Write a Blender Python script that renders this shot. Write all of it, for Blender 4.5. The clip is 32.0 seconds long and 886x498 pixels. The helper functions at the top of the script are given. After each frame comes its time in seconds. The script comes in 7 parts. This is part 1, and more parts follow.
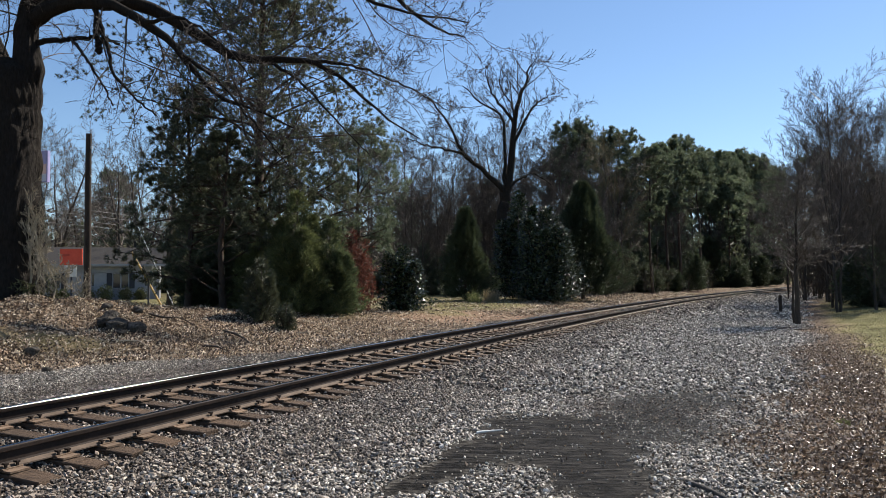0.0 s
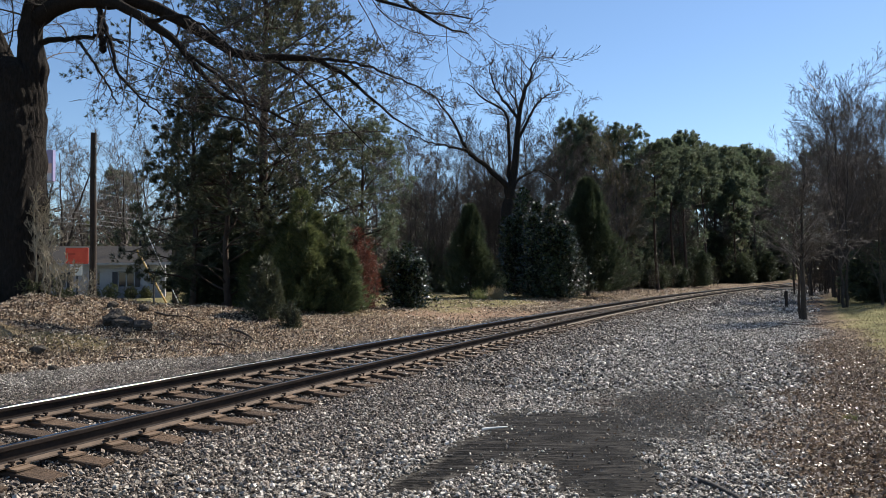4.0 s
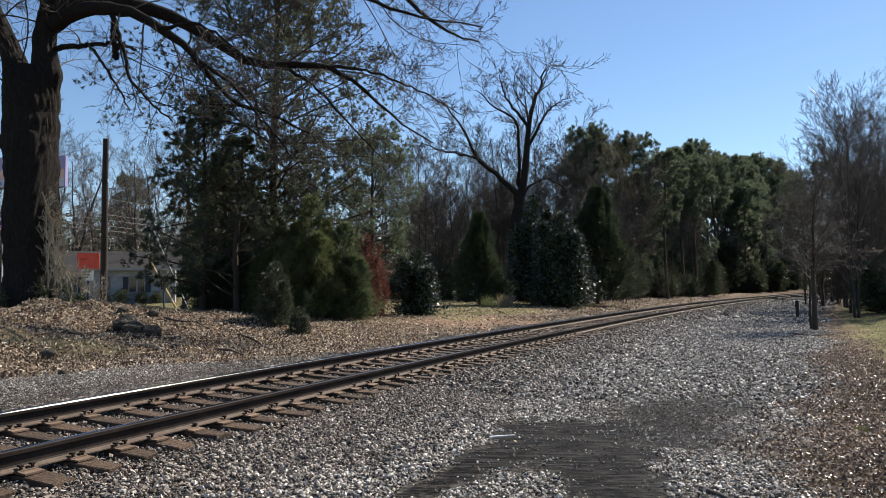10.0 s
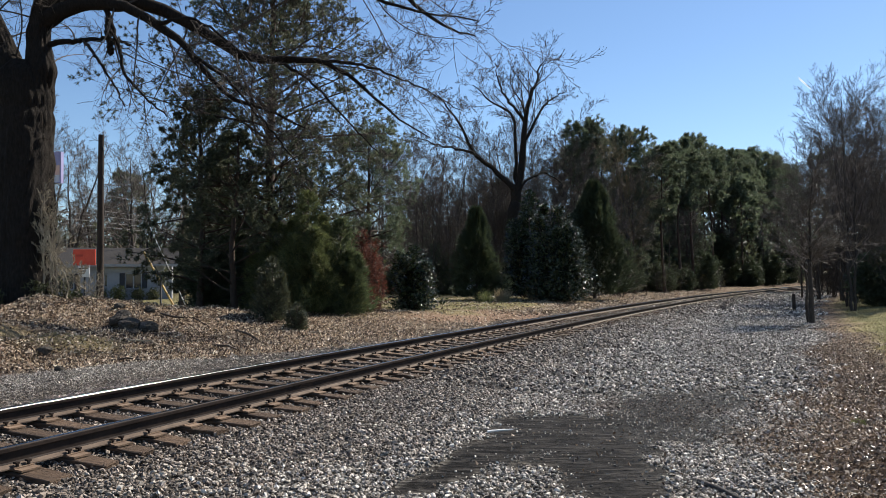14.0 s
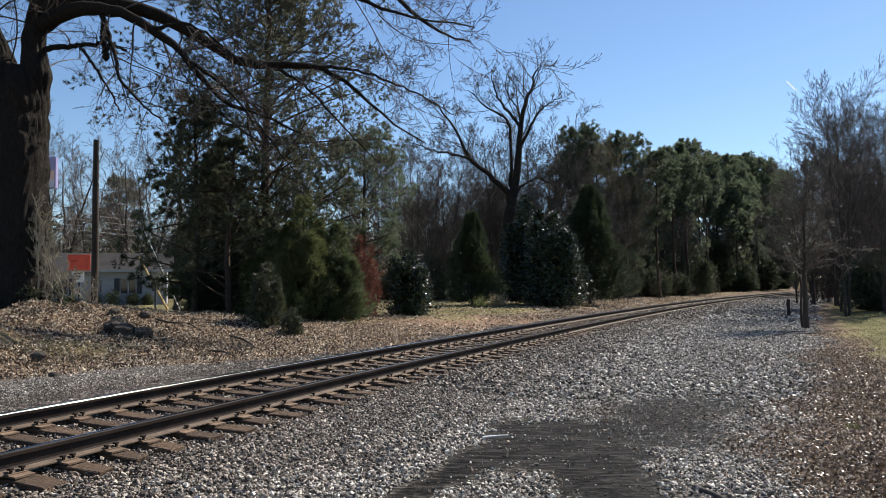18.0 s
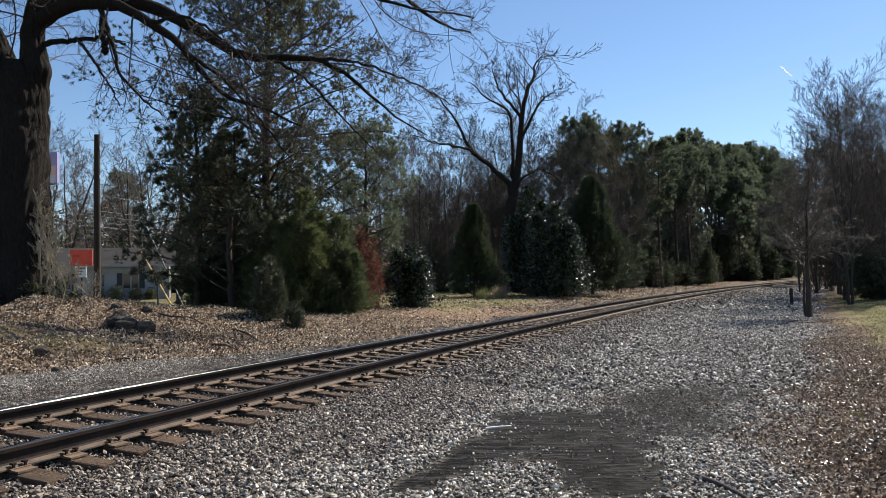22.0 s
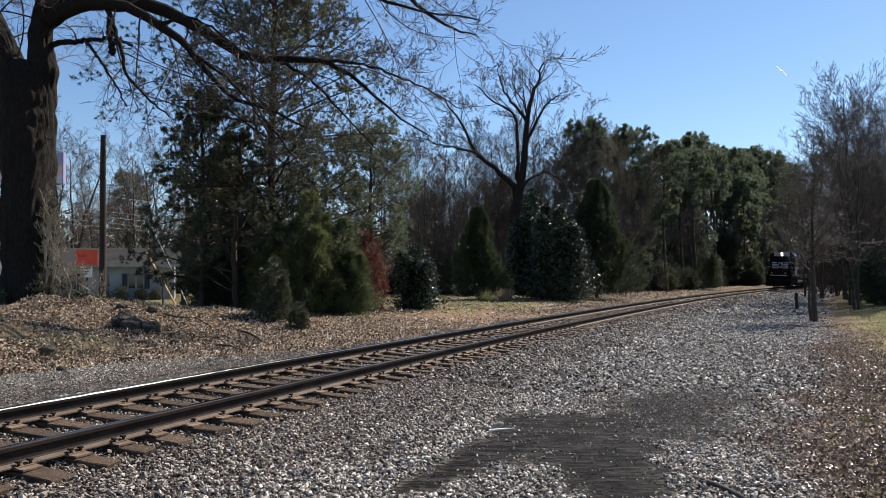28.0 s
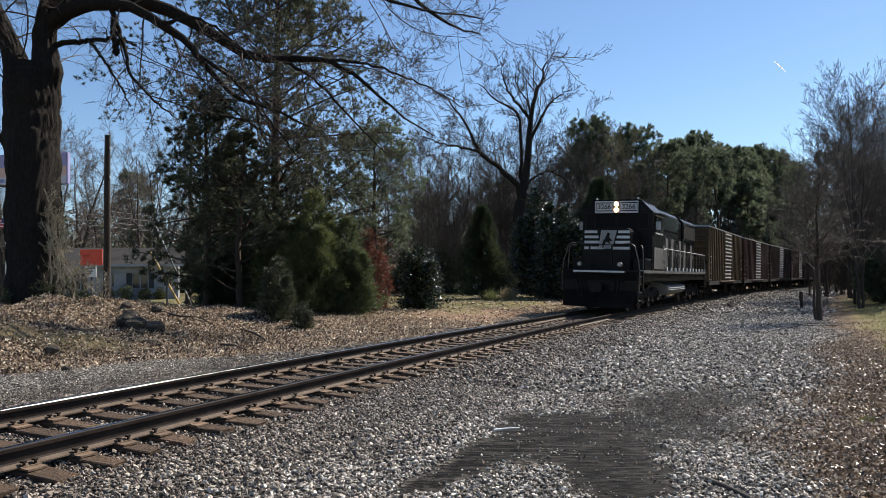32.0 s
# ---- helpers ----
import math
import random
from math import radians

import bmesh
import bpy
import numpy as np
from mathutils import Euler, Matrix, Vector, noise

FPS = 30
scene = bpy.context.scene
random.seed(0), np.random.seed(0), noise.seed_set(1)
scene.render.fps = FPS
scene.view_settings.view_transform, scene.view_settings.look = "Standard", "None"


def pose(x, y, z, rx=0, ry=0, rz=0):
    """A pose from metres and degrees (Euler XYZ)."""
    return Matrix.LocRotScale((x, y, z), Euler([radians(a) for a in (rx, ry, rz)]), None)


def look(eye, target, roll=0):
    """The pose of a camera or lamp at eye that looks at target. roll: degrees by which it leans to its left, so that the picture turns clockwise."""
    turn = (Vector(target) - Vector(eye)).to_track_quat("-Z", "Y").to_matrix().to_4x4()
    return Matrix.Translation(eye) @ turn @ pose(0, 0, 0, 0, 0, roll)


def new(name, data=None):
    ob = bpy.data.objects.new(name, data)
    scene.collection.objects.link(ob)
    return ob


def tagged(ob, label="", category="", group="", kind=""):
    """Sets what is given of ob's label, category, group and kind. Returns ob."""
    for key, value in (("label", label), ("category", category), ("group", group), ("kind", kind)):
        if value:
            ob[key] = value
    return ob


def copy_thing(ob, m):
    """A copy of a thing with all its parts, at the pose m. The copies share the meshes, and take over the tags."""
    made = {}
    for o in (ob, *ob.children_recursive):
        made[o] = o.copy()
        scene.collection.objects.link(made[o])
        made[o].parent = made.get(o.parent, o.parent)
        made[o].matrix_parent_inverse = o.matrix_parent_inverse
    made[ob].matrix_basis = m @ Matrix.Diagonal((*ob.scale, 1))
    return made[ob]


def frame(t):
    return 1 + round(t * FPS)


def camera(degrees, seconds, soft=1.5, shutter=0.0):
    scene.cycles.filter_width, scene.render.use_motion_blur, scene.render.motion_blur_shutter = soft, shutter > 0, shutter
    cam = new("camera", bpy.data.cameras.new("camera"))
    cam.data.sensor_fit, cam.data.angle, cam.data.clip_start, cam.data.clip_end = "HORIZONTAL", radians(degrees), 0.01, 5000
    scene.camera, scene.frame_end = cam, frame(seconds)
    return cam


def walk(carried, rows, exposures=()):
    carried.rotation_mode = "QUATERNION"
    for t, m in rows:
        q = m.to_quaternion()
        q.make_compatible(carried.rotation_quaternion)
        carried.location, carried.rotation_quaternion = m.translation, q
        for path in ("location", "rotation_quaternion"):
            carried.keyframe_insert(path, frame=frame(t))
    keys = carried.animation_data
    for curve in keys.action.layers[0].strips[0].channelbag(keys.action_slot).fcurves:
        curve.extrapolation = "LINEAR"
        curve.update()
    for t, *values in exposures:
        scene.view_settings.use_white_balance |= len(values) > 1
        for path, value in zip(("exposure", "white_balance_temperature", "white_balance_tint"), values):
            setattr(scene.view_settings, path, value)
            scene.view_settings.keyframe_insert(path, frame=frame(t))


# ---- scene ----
cam = camera(60.3, 32.0, soft=0.7)
walk(cam, [
    (0, pose(0.002, -0.020, 1.348, 92.313, 0.460, -1.545)),
    (0.5, pose(0.006, -0.010, 1.338, 92.238, 0.461, -1.508)),
    (1, pose(0.004, -0.009, 1.341, 92.101, 0.430, -1.449)),
    (1.5, pose(0.000, -0.012, 1.339, 92.047, 0.458, -1.370)),
    (2, pose(-0.002, -0.014, 1.345, 92.182, 0.446, -1.316)),
    (2.5, pose(0.003, 0.001, 1.342, 92.170, 0.526, -1.321)),
    (3, pose(0.005, 0.012, 1.342, 92.079, 0.650, -1.254)),
    (3.5, pose(0.004, -0.004, 1.343, 92.063, 0.672, -1.199)),
    (5.5, pose(0.012, -0.002, 1.342, 92.364, 0.941, -1.150)),
    (6, pose(0.009, 0.013, 1.341, 92.292, 0.888, -1.082)),
    (6.5, pose(0.014, 0.021, 1.336, 92.129, 0.776, -0.926)),
    (7, pose(0.014, 0.010, 1.341, 92.014, 0.674, -0.623)),
    (7.5, pose(0.006, 0.023, 1.342, 91.930, 0.387, -0.377)),
    (8, pose(0.006, 0.021, 1.345, 91.913, 0.057, -0.263)),
    (8.5, pose(0.002, 0.011, 1.348, 92.153, -0.099, -0.100)),
    (9, pose(-0.000, 0.002, 1.340, 92.412, -0.000, 0.000)),
    (9.5, pose(0.009, -0.008, 1.339, 92.572, 0.236, -0.169)),
    (10, pose(0.014, -0.007, 1.343, 92.670, 0.331, -0.493)),
    (10.5, pose(0.013, -0.003, 1.341, 92.678, 0.316, -0.808)),
    (11, pose(0.013, 0.009, 1.333, 92.545, 0.349, -0.912)),
    (11.5, pose(0.014, 0.005, 1.336, 92.471, 0.351, -0.928)),
    (12, pose(0.015, 0.014, 1.337, 92.333, 0.358, -0.899)),
    (12.5, pose(0.011, 0.011, 1.339, 92.186, 0.325, -0.828)),
    (13, pose(0.011, 0.026, 1.331, 92.046, 0.426, -0.752)),
    (13.5, pose(0.008, 0.026, 1.338, 92.122, 0.454, -0.709)),
    (14, pose(0.016, 0.016, 1.337, 92.292, 0.585, -0.705)),
    (14.5, pose(0.012, 0.010, 1.338, 92.384, 0.519, -0.800)),
    (16.5, pose(0.018, 0.017, 1.336, 92.836, 0.527, -0.953)),
    (17, pose(0.022, 0.002, 1.333, 92.881, 0.590, -1.140)),
    (17.5, pose(0.017, 0.011, 1.331, 92.815, 0.621, -1.199)),
    (18, pose(0.018, 0.005, 1.343, 92.677, 0.584, -1.040)),
    (18.5, pose(0.019, 0.017, 1.336, 92.652, 0.644, -0.908)),
    (19, pose(0.017, 0.014, 1.338, 92.764, 0.689, -0.943)),
    (19.5, pose(0.023, 0.009, 1.338, 92.734, 0.739, -0.973)),
    (20, pose(0.022, 0.012, 1.337, 92.364, 0.713, -0.949)),
    (20.5, pose(0.026, 0.017, 1.330, 92.083, 0.812, -0.911)),
    (21, pose(0.030, 0.013, 1.335, 92.016, 0.941, -0.872)),
    (21.5, pose(0.028, 0.023, 1.329, 92.087, 1.041, -0.825)),
    (22, pose(0.029, 0.034, 1.332, 92.093, 1.078, -0.858)),
    (22.5, pose(0.028, 0.028, 1.335, 92.021, 1.070, -1.008)),
    (23, pose(0.027, 0.012, 1.338, 91.936, 0.953, -1.097)),
    (23.5, pose(0.025, 0.024, 1.326, 91.858, 0.801, -1.170)),
    (24, pose(0.026, 0.021, 1.329, 91.833, 0.793, -1.156)),
    (24.5, pose(0.022, 0.028, 1.327, 91.897, 0.771, -1.119)),
    (25, pose(0.028, 0.030, 1.330, 91.940, 0.751, -1.010)),
    (25.5, pose(0.027, 0.028, 1.325, 92.041, 0.790, -0.900)),
    (27.5, pose(0.020, 0.020, 1.326, 92.357, 0.787, -0.757)),
    (28, pose(0.024, 0.029, 1.325, 92.281, 0.703, -0.533)),
    (28.5, pose(0.017, 0.023, 1.332, 92.253, 0.714, -0.416)),
    (29, pose(0.025, 0.027, 1.327, 92.269, 0.762, -0.314)),
    (29.5, pose(0.013, 0.022, 1.328, 92.279, 0.763, -0.199)),
    (30, pose(0.022, 0.029, 1.331, 92.278, 0.779, -0.089)),
    (30.5, pose(0.014, 0.034, 1.332, 92.300, 0.846, 0.039)),
    (31, pose(0.021, 0.028, 1.328, 92.450, 0.830, 0.175)),
    (31.5, pose(0.019, 0.036, 1.327, 92.388, 0.779, 0.002)),
    (32, pose(0.020, 0.036, 1.330, 92.214, 0.782, -0.260)),
])

# ---- light ----
SUN_AZ, SUN_EL = radians(48), radians(43)
world = bpy.data.worlds.new("world")
scene.world = world
world.use_nodes = True
_wn = world.node_tree.nodes
sky = _wn.new("ShaderNodeTexSky")
sky.sky_type, sky.sun_disc = "NISHITA", False
sky.sun_elevation, sky.sun_rotation = SUN_EL, SUN_AZ
sky.air_density, sky.dust_density, sky.ozone_density = 1.0, 0.1, 5.0
_wn["Background"].inputs["Strength"].default_value = 0.083
world.node_tree.links.new(sky.outputs[0], _wn["Background"].inputs["Color"])
_to_sun = Vector((math.sin(SUN_AZ) * math.cos(SUN_EL), math.cos(SUN_AZ) * math.cos(SUN_EL), math.sin(SUN_EL)))
sun = new("sun", bpy.data.lights.new("sun", "SUN"))
sun.data.energy, sun.data.angle, sun.data.color = 5.0, radians(0.55), (1.0, 0.93, 0.83)
sun.matrix_world = look(_to_sun * 200, (0, 0, 0))
scene.view_settings.exposure = 0.7

# ---- materials ----
def nodes_of(name):
    m = bpy.data.materials.new(name)
    m.use_nodes = True
    return m, m.node_tree.nodes, m.node_tree.links, m.node_tree.nodes["Principled BSDF"]


def ramp(n, stops):
    r = n.new("ShaderNodeValToRGB")
    while len(r.color_ramp.elements) < len(stops):
        r.color_ramp.elements.new(0.5)
    for e, (p, c) in zip(r.color_ramp.elements, stops):
        e.position, e.color = p, (*c, 1)
    return r


def noise_node(n, l, coord, scale, detail=6, rough=0.6):
    t = n.new("ShaderNodeTexNoise")
    t.inputs["Scale"].default_value, t.inputs["Detail"].default_value, t.inputs["Roughness"].default_value = scale, detail, rough
    l.new(coord, t.inputs["Vector"])
    return t


def surface(name, c1, c2, scale=8.0, rough=0.7, bump=0.3, metal=0.0, c3=None, stretch=(1, 1, 1), spread=0.0, island=False, bump_scale=None, dist=0.02, spec=0.35):
    """A grained surface: two colours mixed by noise at two scales, wear in c3, relief; spread varies it from piece to piece."""
    m, n, l, b = nodes_of(name)
    tc = n.new("ShaderNodeTexCoord")
    mp = n.new("ShaderNodeMapping")
    mp.inputs["Scale"].default_value = stretch
    l.new(tc.outputs["Object"], mp.inputs["Vector"])
    v = mp.outputs[0]
    n1 = noise_node(n, l, v, scale)
    n2 = noise_node(n, l, v, scale * 7.3, 4)
    mixf = n.new("ShaderNodeMath")
    mixf.operation = "MULTIPLY_ADD"
    l.new(n2.outputs["Fac"], mixf.inputs[0])
    mixf.inputs[1].default_value = 0.5
    half = n.new("ShaderNodeMath")
    half.operation = "MULTIPLY_ADD"
    half.inputs[1].default_value, half.inputs[2].default_value = 0.9, -0.2
    l.new(n1.outputs["Fac"], half.inputs[0])
    l.new(half.outputs[0], mixf.inputs[2])
    stops = [(0.25, c1), (0.72, c2)] + ([(0.86, c3)] if c3 else [])
    r = ramp(n, stops)
    l.new(mixf.outputs[0], r.inputs[0])
    colour = r.outputs[0]
    if spread:
        info = n.new("ShaderNodeNewGeometry" if island else "ShaderNodeObjectInfo")
        mul = n.new("ShaderNodeMath")
        mul.operation = "MULTIPLY_ADD"
        mul.inputs[1].default_value, mul.inputs[2].default_value = spread, 1 - spread / 2
        l.new(info.outputs["Random Per Island" if island else "Random"], mul.inputs[0])
        hs = n.new("ShaderNodeHueSaturation")
        l.new(colour, hs.inputs["Color"])
        l.new(mul.outputs[0], hs.inputs["Value"])
        colour = hs.outputs[0]
    l.new(colour, b.inputs["Base Color"])
    rr = n.new("ShaderNodeMath")
    rr.operation = "MULTIPLY_ADD"
    rr.inputs[1].default_value, rr.inputs[2].default_value = 0.3, rough - 0.15
    l.new(n2.outputs["Fac"], rr.inputs[0])
    l.new(rr.outputs[0], b.inputs["Roughness"])
    b.inputs["Metallic"].default_value = metal
    b.inputs["Specular IOR Level"].default_value = spec
    if bump:
        bp = n.new("ShaderNodeBump")
        bp.inputs["Strength"].default_value, bp.inputs["Distance"].default_value = bump, dist
        nb = noise_node(n, l, v, bump_scale or scale * 4, 5)
        l.new(nb.outputs["Fac"], bp.inputs["Height"])
        l.new(bp.outputs[0], b.inputs["Normal"])
    return m


def foliage(name, c1, c2, rough=0.5, glow=0.25, spread=0.7, c3=None, spec=0.5, low=0.0):
    """Leaves: colour varies from leaf to leaf; some light passes through."""
    m, n, l, b = nodes_of(name)
    g = n.new("ShaderNodeNewGeometry")
    r = ramp(n, [(low, c1), (0.75, c2)] + ([(0.95, c3)] if c3 else []))
    l.new(g.outputs["Random Per Island"], r.inputs[0])
    tc = n.new("ShaderNodeTexCoord")
    n1 = noise_node(n, l, tc.outputs["Object"], 0.9, 3)
    mul = n.new("ShaderNodeMath")
    mul.operation = "MULTIPLY_ADD"
    mul.inputs[1].default_value, mul.inputs[2].default_value = spread * 2, 1 - spread
    l.new(n1.outputs["Fac"], mul.inputs[0])
    hs = n.new("ShaderNodeHueSaturation")
    l.new(r.outputs[0], hs.inputs["Color"])
    l.new(mul.outputs[0], hs.inputs["Value"])
    l.new(hs.outputs[0], b.inputs["Base Color"])
    b.inputs["Roughness"].default_value = rough
    b.inputs["Specular IOR Level"].default_value = spec
    tr = n.new("ShaderNodeBsdfTranslucent")
    l.new(hs.outputs[0], tr.inputs["Color"])
    mx = n.new("ShaderNodeMixShader")
    mx.inputs[0].default_value = glow
    l.new(b.outputs[0], mx.inputs[1])
    l.new(tr.outputs[0], mx.inputs[2])
    l.new(mx.outputs[0], n["Material Output"].inputs[0])
    return m


def glow_mat(name, colour, strength):
    m, n, l, b = nodes_of(name)
    b.inputs["Base Color"].default_value = (*colour, 1)
    b.inputs["Emission Color"].default_value = (*colour, 1)
    b.inputs["Emission Strength"].default_value = strength
    return m


def stone_mat(name, stops, rough=0.7):
    """Loose stones: each its own grey, with grain."""
    m, n, l, b = nodes_of(name)
    g = n.new("ShaderNodeNewGeometry")
    tc = n.new("ShaderNodeTexCoord")
    r = ramp(n, stops)
    l.new(g.outputs["Random Per Island"], r.inputs[0])
    n1 = noise_node(n, l, tc.outputs["Object"], 60, 4)
    n2 = noise_node(n, l, tc.outputs["Object"], 0.55, 4)
    val = n.new("ShaderNodeMath")
    val.operation = "MULTIPLY_ADD"
    val.inputs[1].default_value, val.inputs[2].default_value = 0.6, 0.35
    l.new(n1.outputs["Fac"], val.inputs[0])
    v2 = n.new("ShaderNodeMath")
    v2.operation = "MULTIPLY_ADD"
    v2.inputs[1].default_value = 0.75
    l.new(n2.outputs["Fac"], v2.inputs[0])
    l.new(val.outputs[0], v2.inputs[2])
    hs = n.new("ShaderNodeHueSaturation")
    l.new(r.outputs[0], hs.inputs["Color"])
    l.new(v2.outputs[0], hs.inputs["Value"])
    l.new(hs.outputs[0], b.inputs["Base Color"])
    b.inputs["Roughness"].default_value = rough
    return m


BARK = surface("bark", (0.028, 0.021, 0.017), (0.085, 0.068, 0.052), 5, 0.9, 0.9, stretch=(3, 3, 0.6), bump_scale=16, dist=0.05, c3=(0.120, 0.105, 0.085))
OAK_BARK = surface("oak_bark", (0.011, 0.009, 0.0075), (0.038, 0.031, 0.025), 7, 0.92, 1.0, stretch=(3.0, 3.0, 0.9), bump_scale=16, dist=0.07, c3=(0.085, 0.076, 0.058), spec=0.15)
TWIG = surface("twig_bark", (0.035, 0.026, 0.02), (0.092, 0.073, 0.058), 3, 0.8, 0, spread=0.6, island=True)
GREY_TWIG = surface("grey_twig_bark", (0.055, 0.042, 0.035), (0.135, 0.107, 0.087), 3, 0.8, 0, spread=0.6, island=True)
SLIM_TWIG = surface("slim_tree_twig_bark", (0.058, 0.047, 0.04), (0.145, 0.12, 0.1), 3, 0.7, 0, spread=0.6, island=True)
BUD_TWIG = surface("budding_twig", (0.13, 0.105, 0.06), (0.26, 0.215, 0.12), 3, 0.8, 0, spread=0.5, island=True)
PALE_TWIG = surface("pale_twig_bark", (0.2, 0.17, 0.12), (0.42, 0.36, 0.26), 3, 0.8, 0, spread=0.5, island=True)
PINE_BARK = surface("pine_bark", (0.028, 0.020, 0.015), (0.088, 0.058, 0.041), 5, 0.92, 0.8, stretch=(2, 2, 0.7), dist=0.04)
NEEDLES = foliage("pine_needles", (0.04, 0.048, 0.027), (0.1, 0.111, 0.06), 0.45, 0.4, 0.6, (0.2, 0.195, 0.12))
WOOD_NEEDLES = foliage("wood_pine_needles", (0.05, 0.066, 0.04), (0.122, 0.152, 0.088), 0.5, 0.5, 0.75, (0.235, 0.26, 0.16))
CEDAR_LEAF = foliage("cedar_leaf", (0.05, 0.066, 0.026), (0.125, 0.143, 0.052), 0.6, 0.4, 0.75, (0.22, 0.22, 0.1))
BRIGHT_CEDAR = foliage("green_cedar_leaf", (0.042, 0.058, 0.027), (0.088, 0.112, 0.05), 0.6, 0.4, 0.75, (0.17, 0.185, 0.08))
DARK_CEDAR = foliage("dark_cedar_leaf", (0.028, 0.039, 0.022), (0.068, 0.086, 0.043), 0.55, 0.3, 0.7)
SEEDLING = foliage("seedling_leaf", (0.03, 0.037, 0.02), (0.075, 0.083, 0.045), 0.6, 0.25, 0.6, (0.13, 0.13, 0.075))
GLOSSY_LEAF = foliage("magnolia_leaf", (0.01, 0.018, 0.007), (0.03, 0.044, 0.015), 0.22, 0.06, 0.5, (0.08, 0.09, 0.05), spec=0.5)
RED_LEAF = foliage("rust_leaf", (0.05, 0.021, 0.015), (0.165, 0.054, 0.033), 0.6, 0.35, 0.7)
BRUSH_LEAF = foliage("brush_leaf", (0.048, 0.056, 0.020), (0.120, 0.120, 0.048), 0.6, 0.3, 0.6)
DRY_LEAF = foliage("dead_leaf", (0.05, 0.032, 0.021), (0.52, 0.39, 0.26), 0.42, 0.22, 0.6, (0.8, 0.7, 0.55), low=0.25)
# right-bank leaves: damp redder brown, with partial shade put into the colour
DAMP_SHADED_LEAF = foliage("damp_shaded_leaf", (0.042, 0.028, 0.019), (0.26, 0.19, 0.132), 0.42, 0.2, 0.6, (0.56, 0.47, 0.37))
GRASS = foliage("grass_blade", (0.11, 0.105, 0.042), (0.24, 0.215, 0.095), 0.6, 0.35, 0.4, (0.36, 0.3, 0.165))
BALLAST = stone_mat("ballast_stone", [(0.0, (0.04, 0.032, 0.025)), (0.42, (0.15, 0.125, 0.099)), (0.8, (0.345, 0.297, 0.238)), (0.97, (0.6, 0.53, 0.435))])
PALE_STONE = stone_mat("pale_road_stone", [(0.0, (0.037, 0.031, 0.025)), (0.38, (0.185, 0.162, 0.132)), (0.74, (0.44, 0.393, 0.33)), (0.97, (0.82, 0.75, 0.65))])
BROWN_BALLAST = stone_mat("stained_stone", [(0.0, (0.03, 0.022, 0.016)), (0.5, (0.125, 0.095, 0.07)), (0.85, (0.26, 0.208, 0.16)), (0.98, (0.46, 0.395, 0.325))])
RAIL_STEEL = surface("rail_side_rust", (0.012, 0.009, 0.008), (0.036, 0.026, 0.021), 3, 0.65, 0.3, spread=0.2, spec=0.1)
RAIL_FOOT = surface("rail_foot_dust", (0.06, 0.042, 0.03), (0.14, 0.1, 0.072), 5, 0.8, 0.3)
RAIL_TOP = surface("polished_railhead", (0.2, 0.2, 0.2), (0.28, 0.28, 0.28), 4, 0.2, 0.0, metal=1.0)
PLATE = surface("tie_plate_rust", (0.1, 0.063, 0.04), (0.2, 0.136, 0.09), 9, 0.8, 0.3, spread=0.4)
TIE = surface("sleeper_wood", (0.034, 0.022, 0.014), (0.125, 0.08, 0.05), 3, 0.9, 0.9, stretch=(1, 9, 4), spread=0.7, c3=(0.21, 0.15, 0.1), dist=0.03)
POLE_WOOD = surface("pole_wood", (0.022, 0.016, 0.013), (0.06, 0.043, 0.034), 4, 0.9, 0.4, stretch=(4, 4, 0.4))
ROCK = surface("boulder", (0.035, 0.03, 0.024), (0.12, 0.105, 0.088), 5, 0.9, 1.0, c3=(0.1, 0.1, 0.06), dist=0.06, spec=0.1)
WHITE_WALL = surface("white_siding", (0.27, 0.275, 0.28), (0.35, 0.355, 0.36), 2, 0.6, 0.1)
ROOFING = surface("shingle_roof", (0.013, 0.0115, 0.0105), (0.032, 0.028, 0.026), 6, 0.9, 0.5)
SHUTTER = surface("dark_shutter", (0.02, 0.022, 0.028), (0.04, 0.042, 0.05), 6, 0.5, 0.1)
SIGN_RED = surface("red_sign_face", (0.62, 0.06, 0.03), (0.75, 0.10, 0.05), 3, 0.5, 0.05)
SIGN_WHITE = surface("white_sign_face", (0.6, 0.6, 0.58), (0.75, 0.74, 0.72), 3, 0.5, 0.05)
GALV = surface("galvanised_steel", (0.35, 0.35, 0.35), (0.5, 0.5, 0.5), 8, 0.45, 0.05, metal=0.8)
WIRE = surface("wire", (0.05, 0.05, 0.05), (0.1, 0.1, 0.1), 8, 0.6, 0.0)
YELLOW = surface("yellow_guard", (0.4, 0.24, 0.06), (0.55, 0.35, 0.1), 6, 0.5, 0.05)
m, _n, _l, _b = nodes_of("window_glass")
_b.inputs["Base Color"].default_value, _b.inputs["Roughness"].default_value = (0.02, 0.024, 0.03, 1), 0.04
GLASS = m

# ---- geometry helpers ----
def mesh_np(name, V, F, material, smooth=False):
    """A mesh from arrays: V (n, 3), F (m, k) with k corners a face."""
    V, F = np.asarray(V, np.float32), np.asarray(F, np.int32)
    me = bpy.data.meshes.new(name)
    me.vertices.add(len(V))
    me.vertices.foreach_set("co", V.ravel())
    me.loops.add(F.size)
    me.loops.foreach_set("vertex_index", F.ravel())
    me.polygons.add(len(F))
    me.polygons.foreach_set("loop_start", np.arange(0, F.size, F.shape[1], dtype=np.int32))
    me.polygons.foreach_set("use_smooth", np.full(len(F), smooth))
    me.update(calc_edges=True)
    for m in material if isinstance(material, (list, tuple)) else [material]:
        me.materials.append(m)
    return me


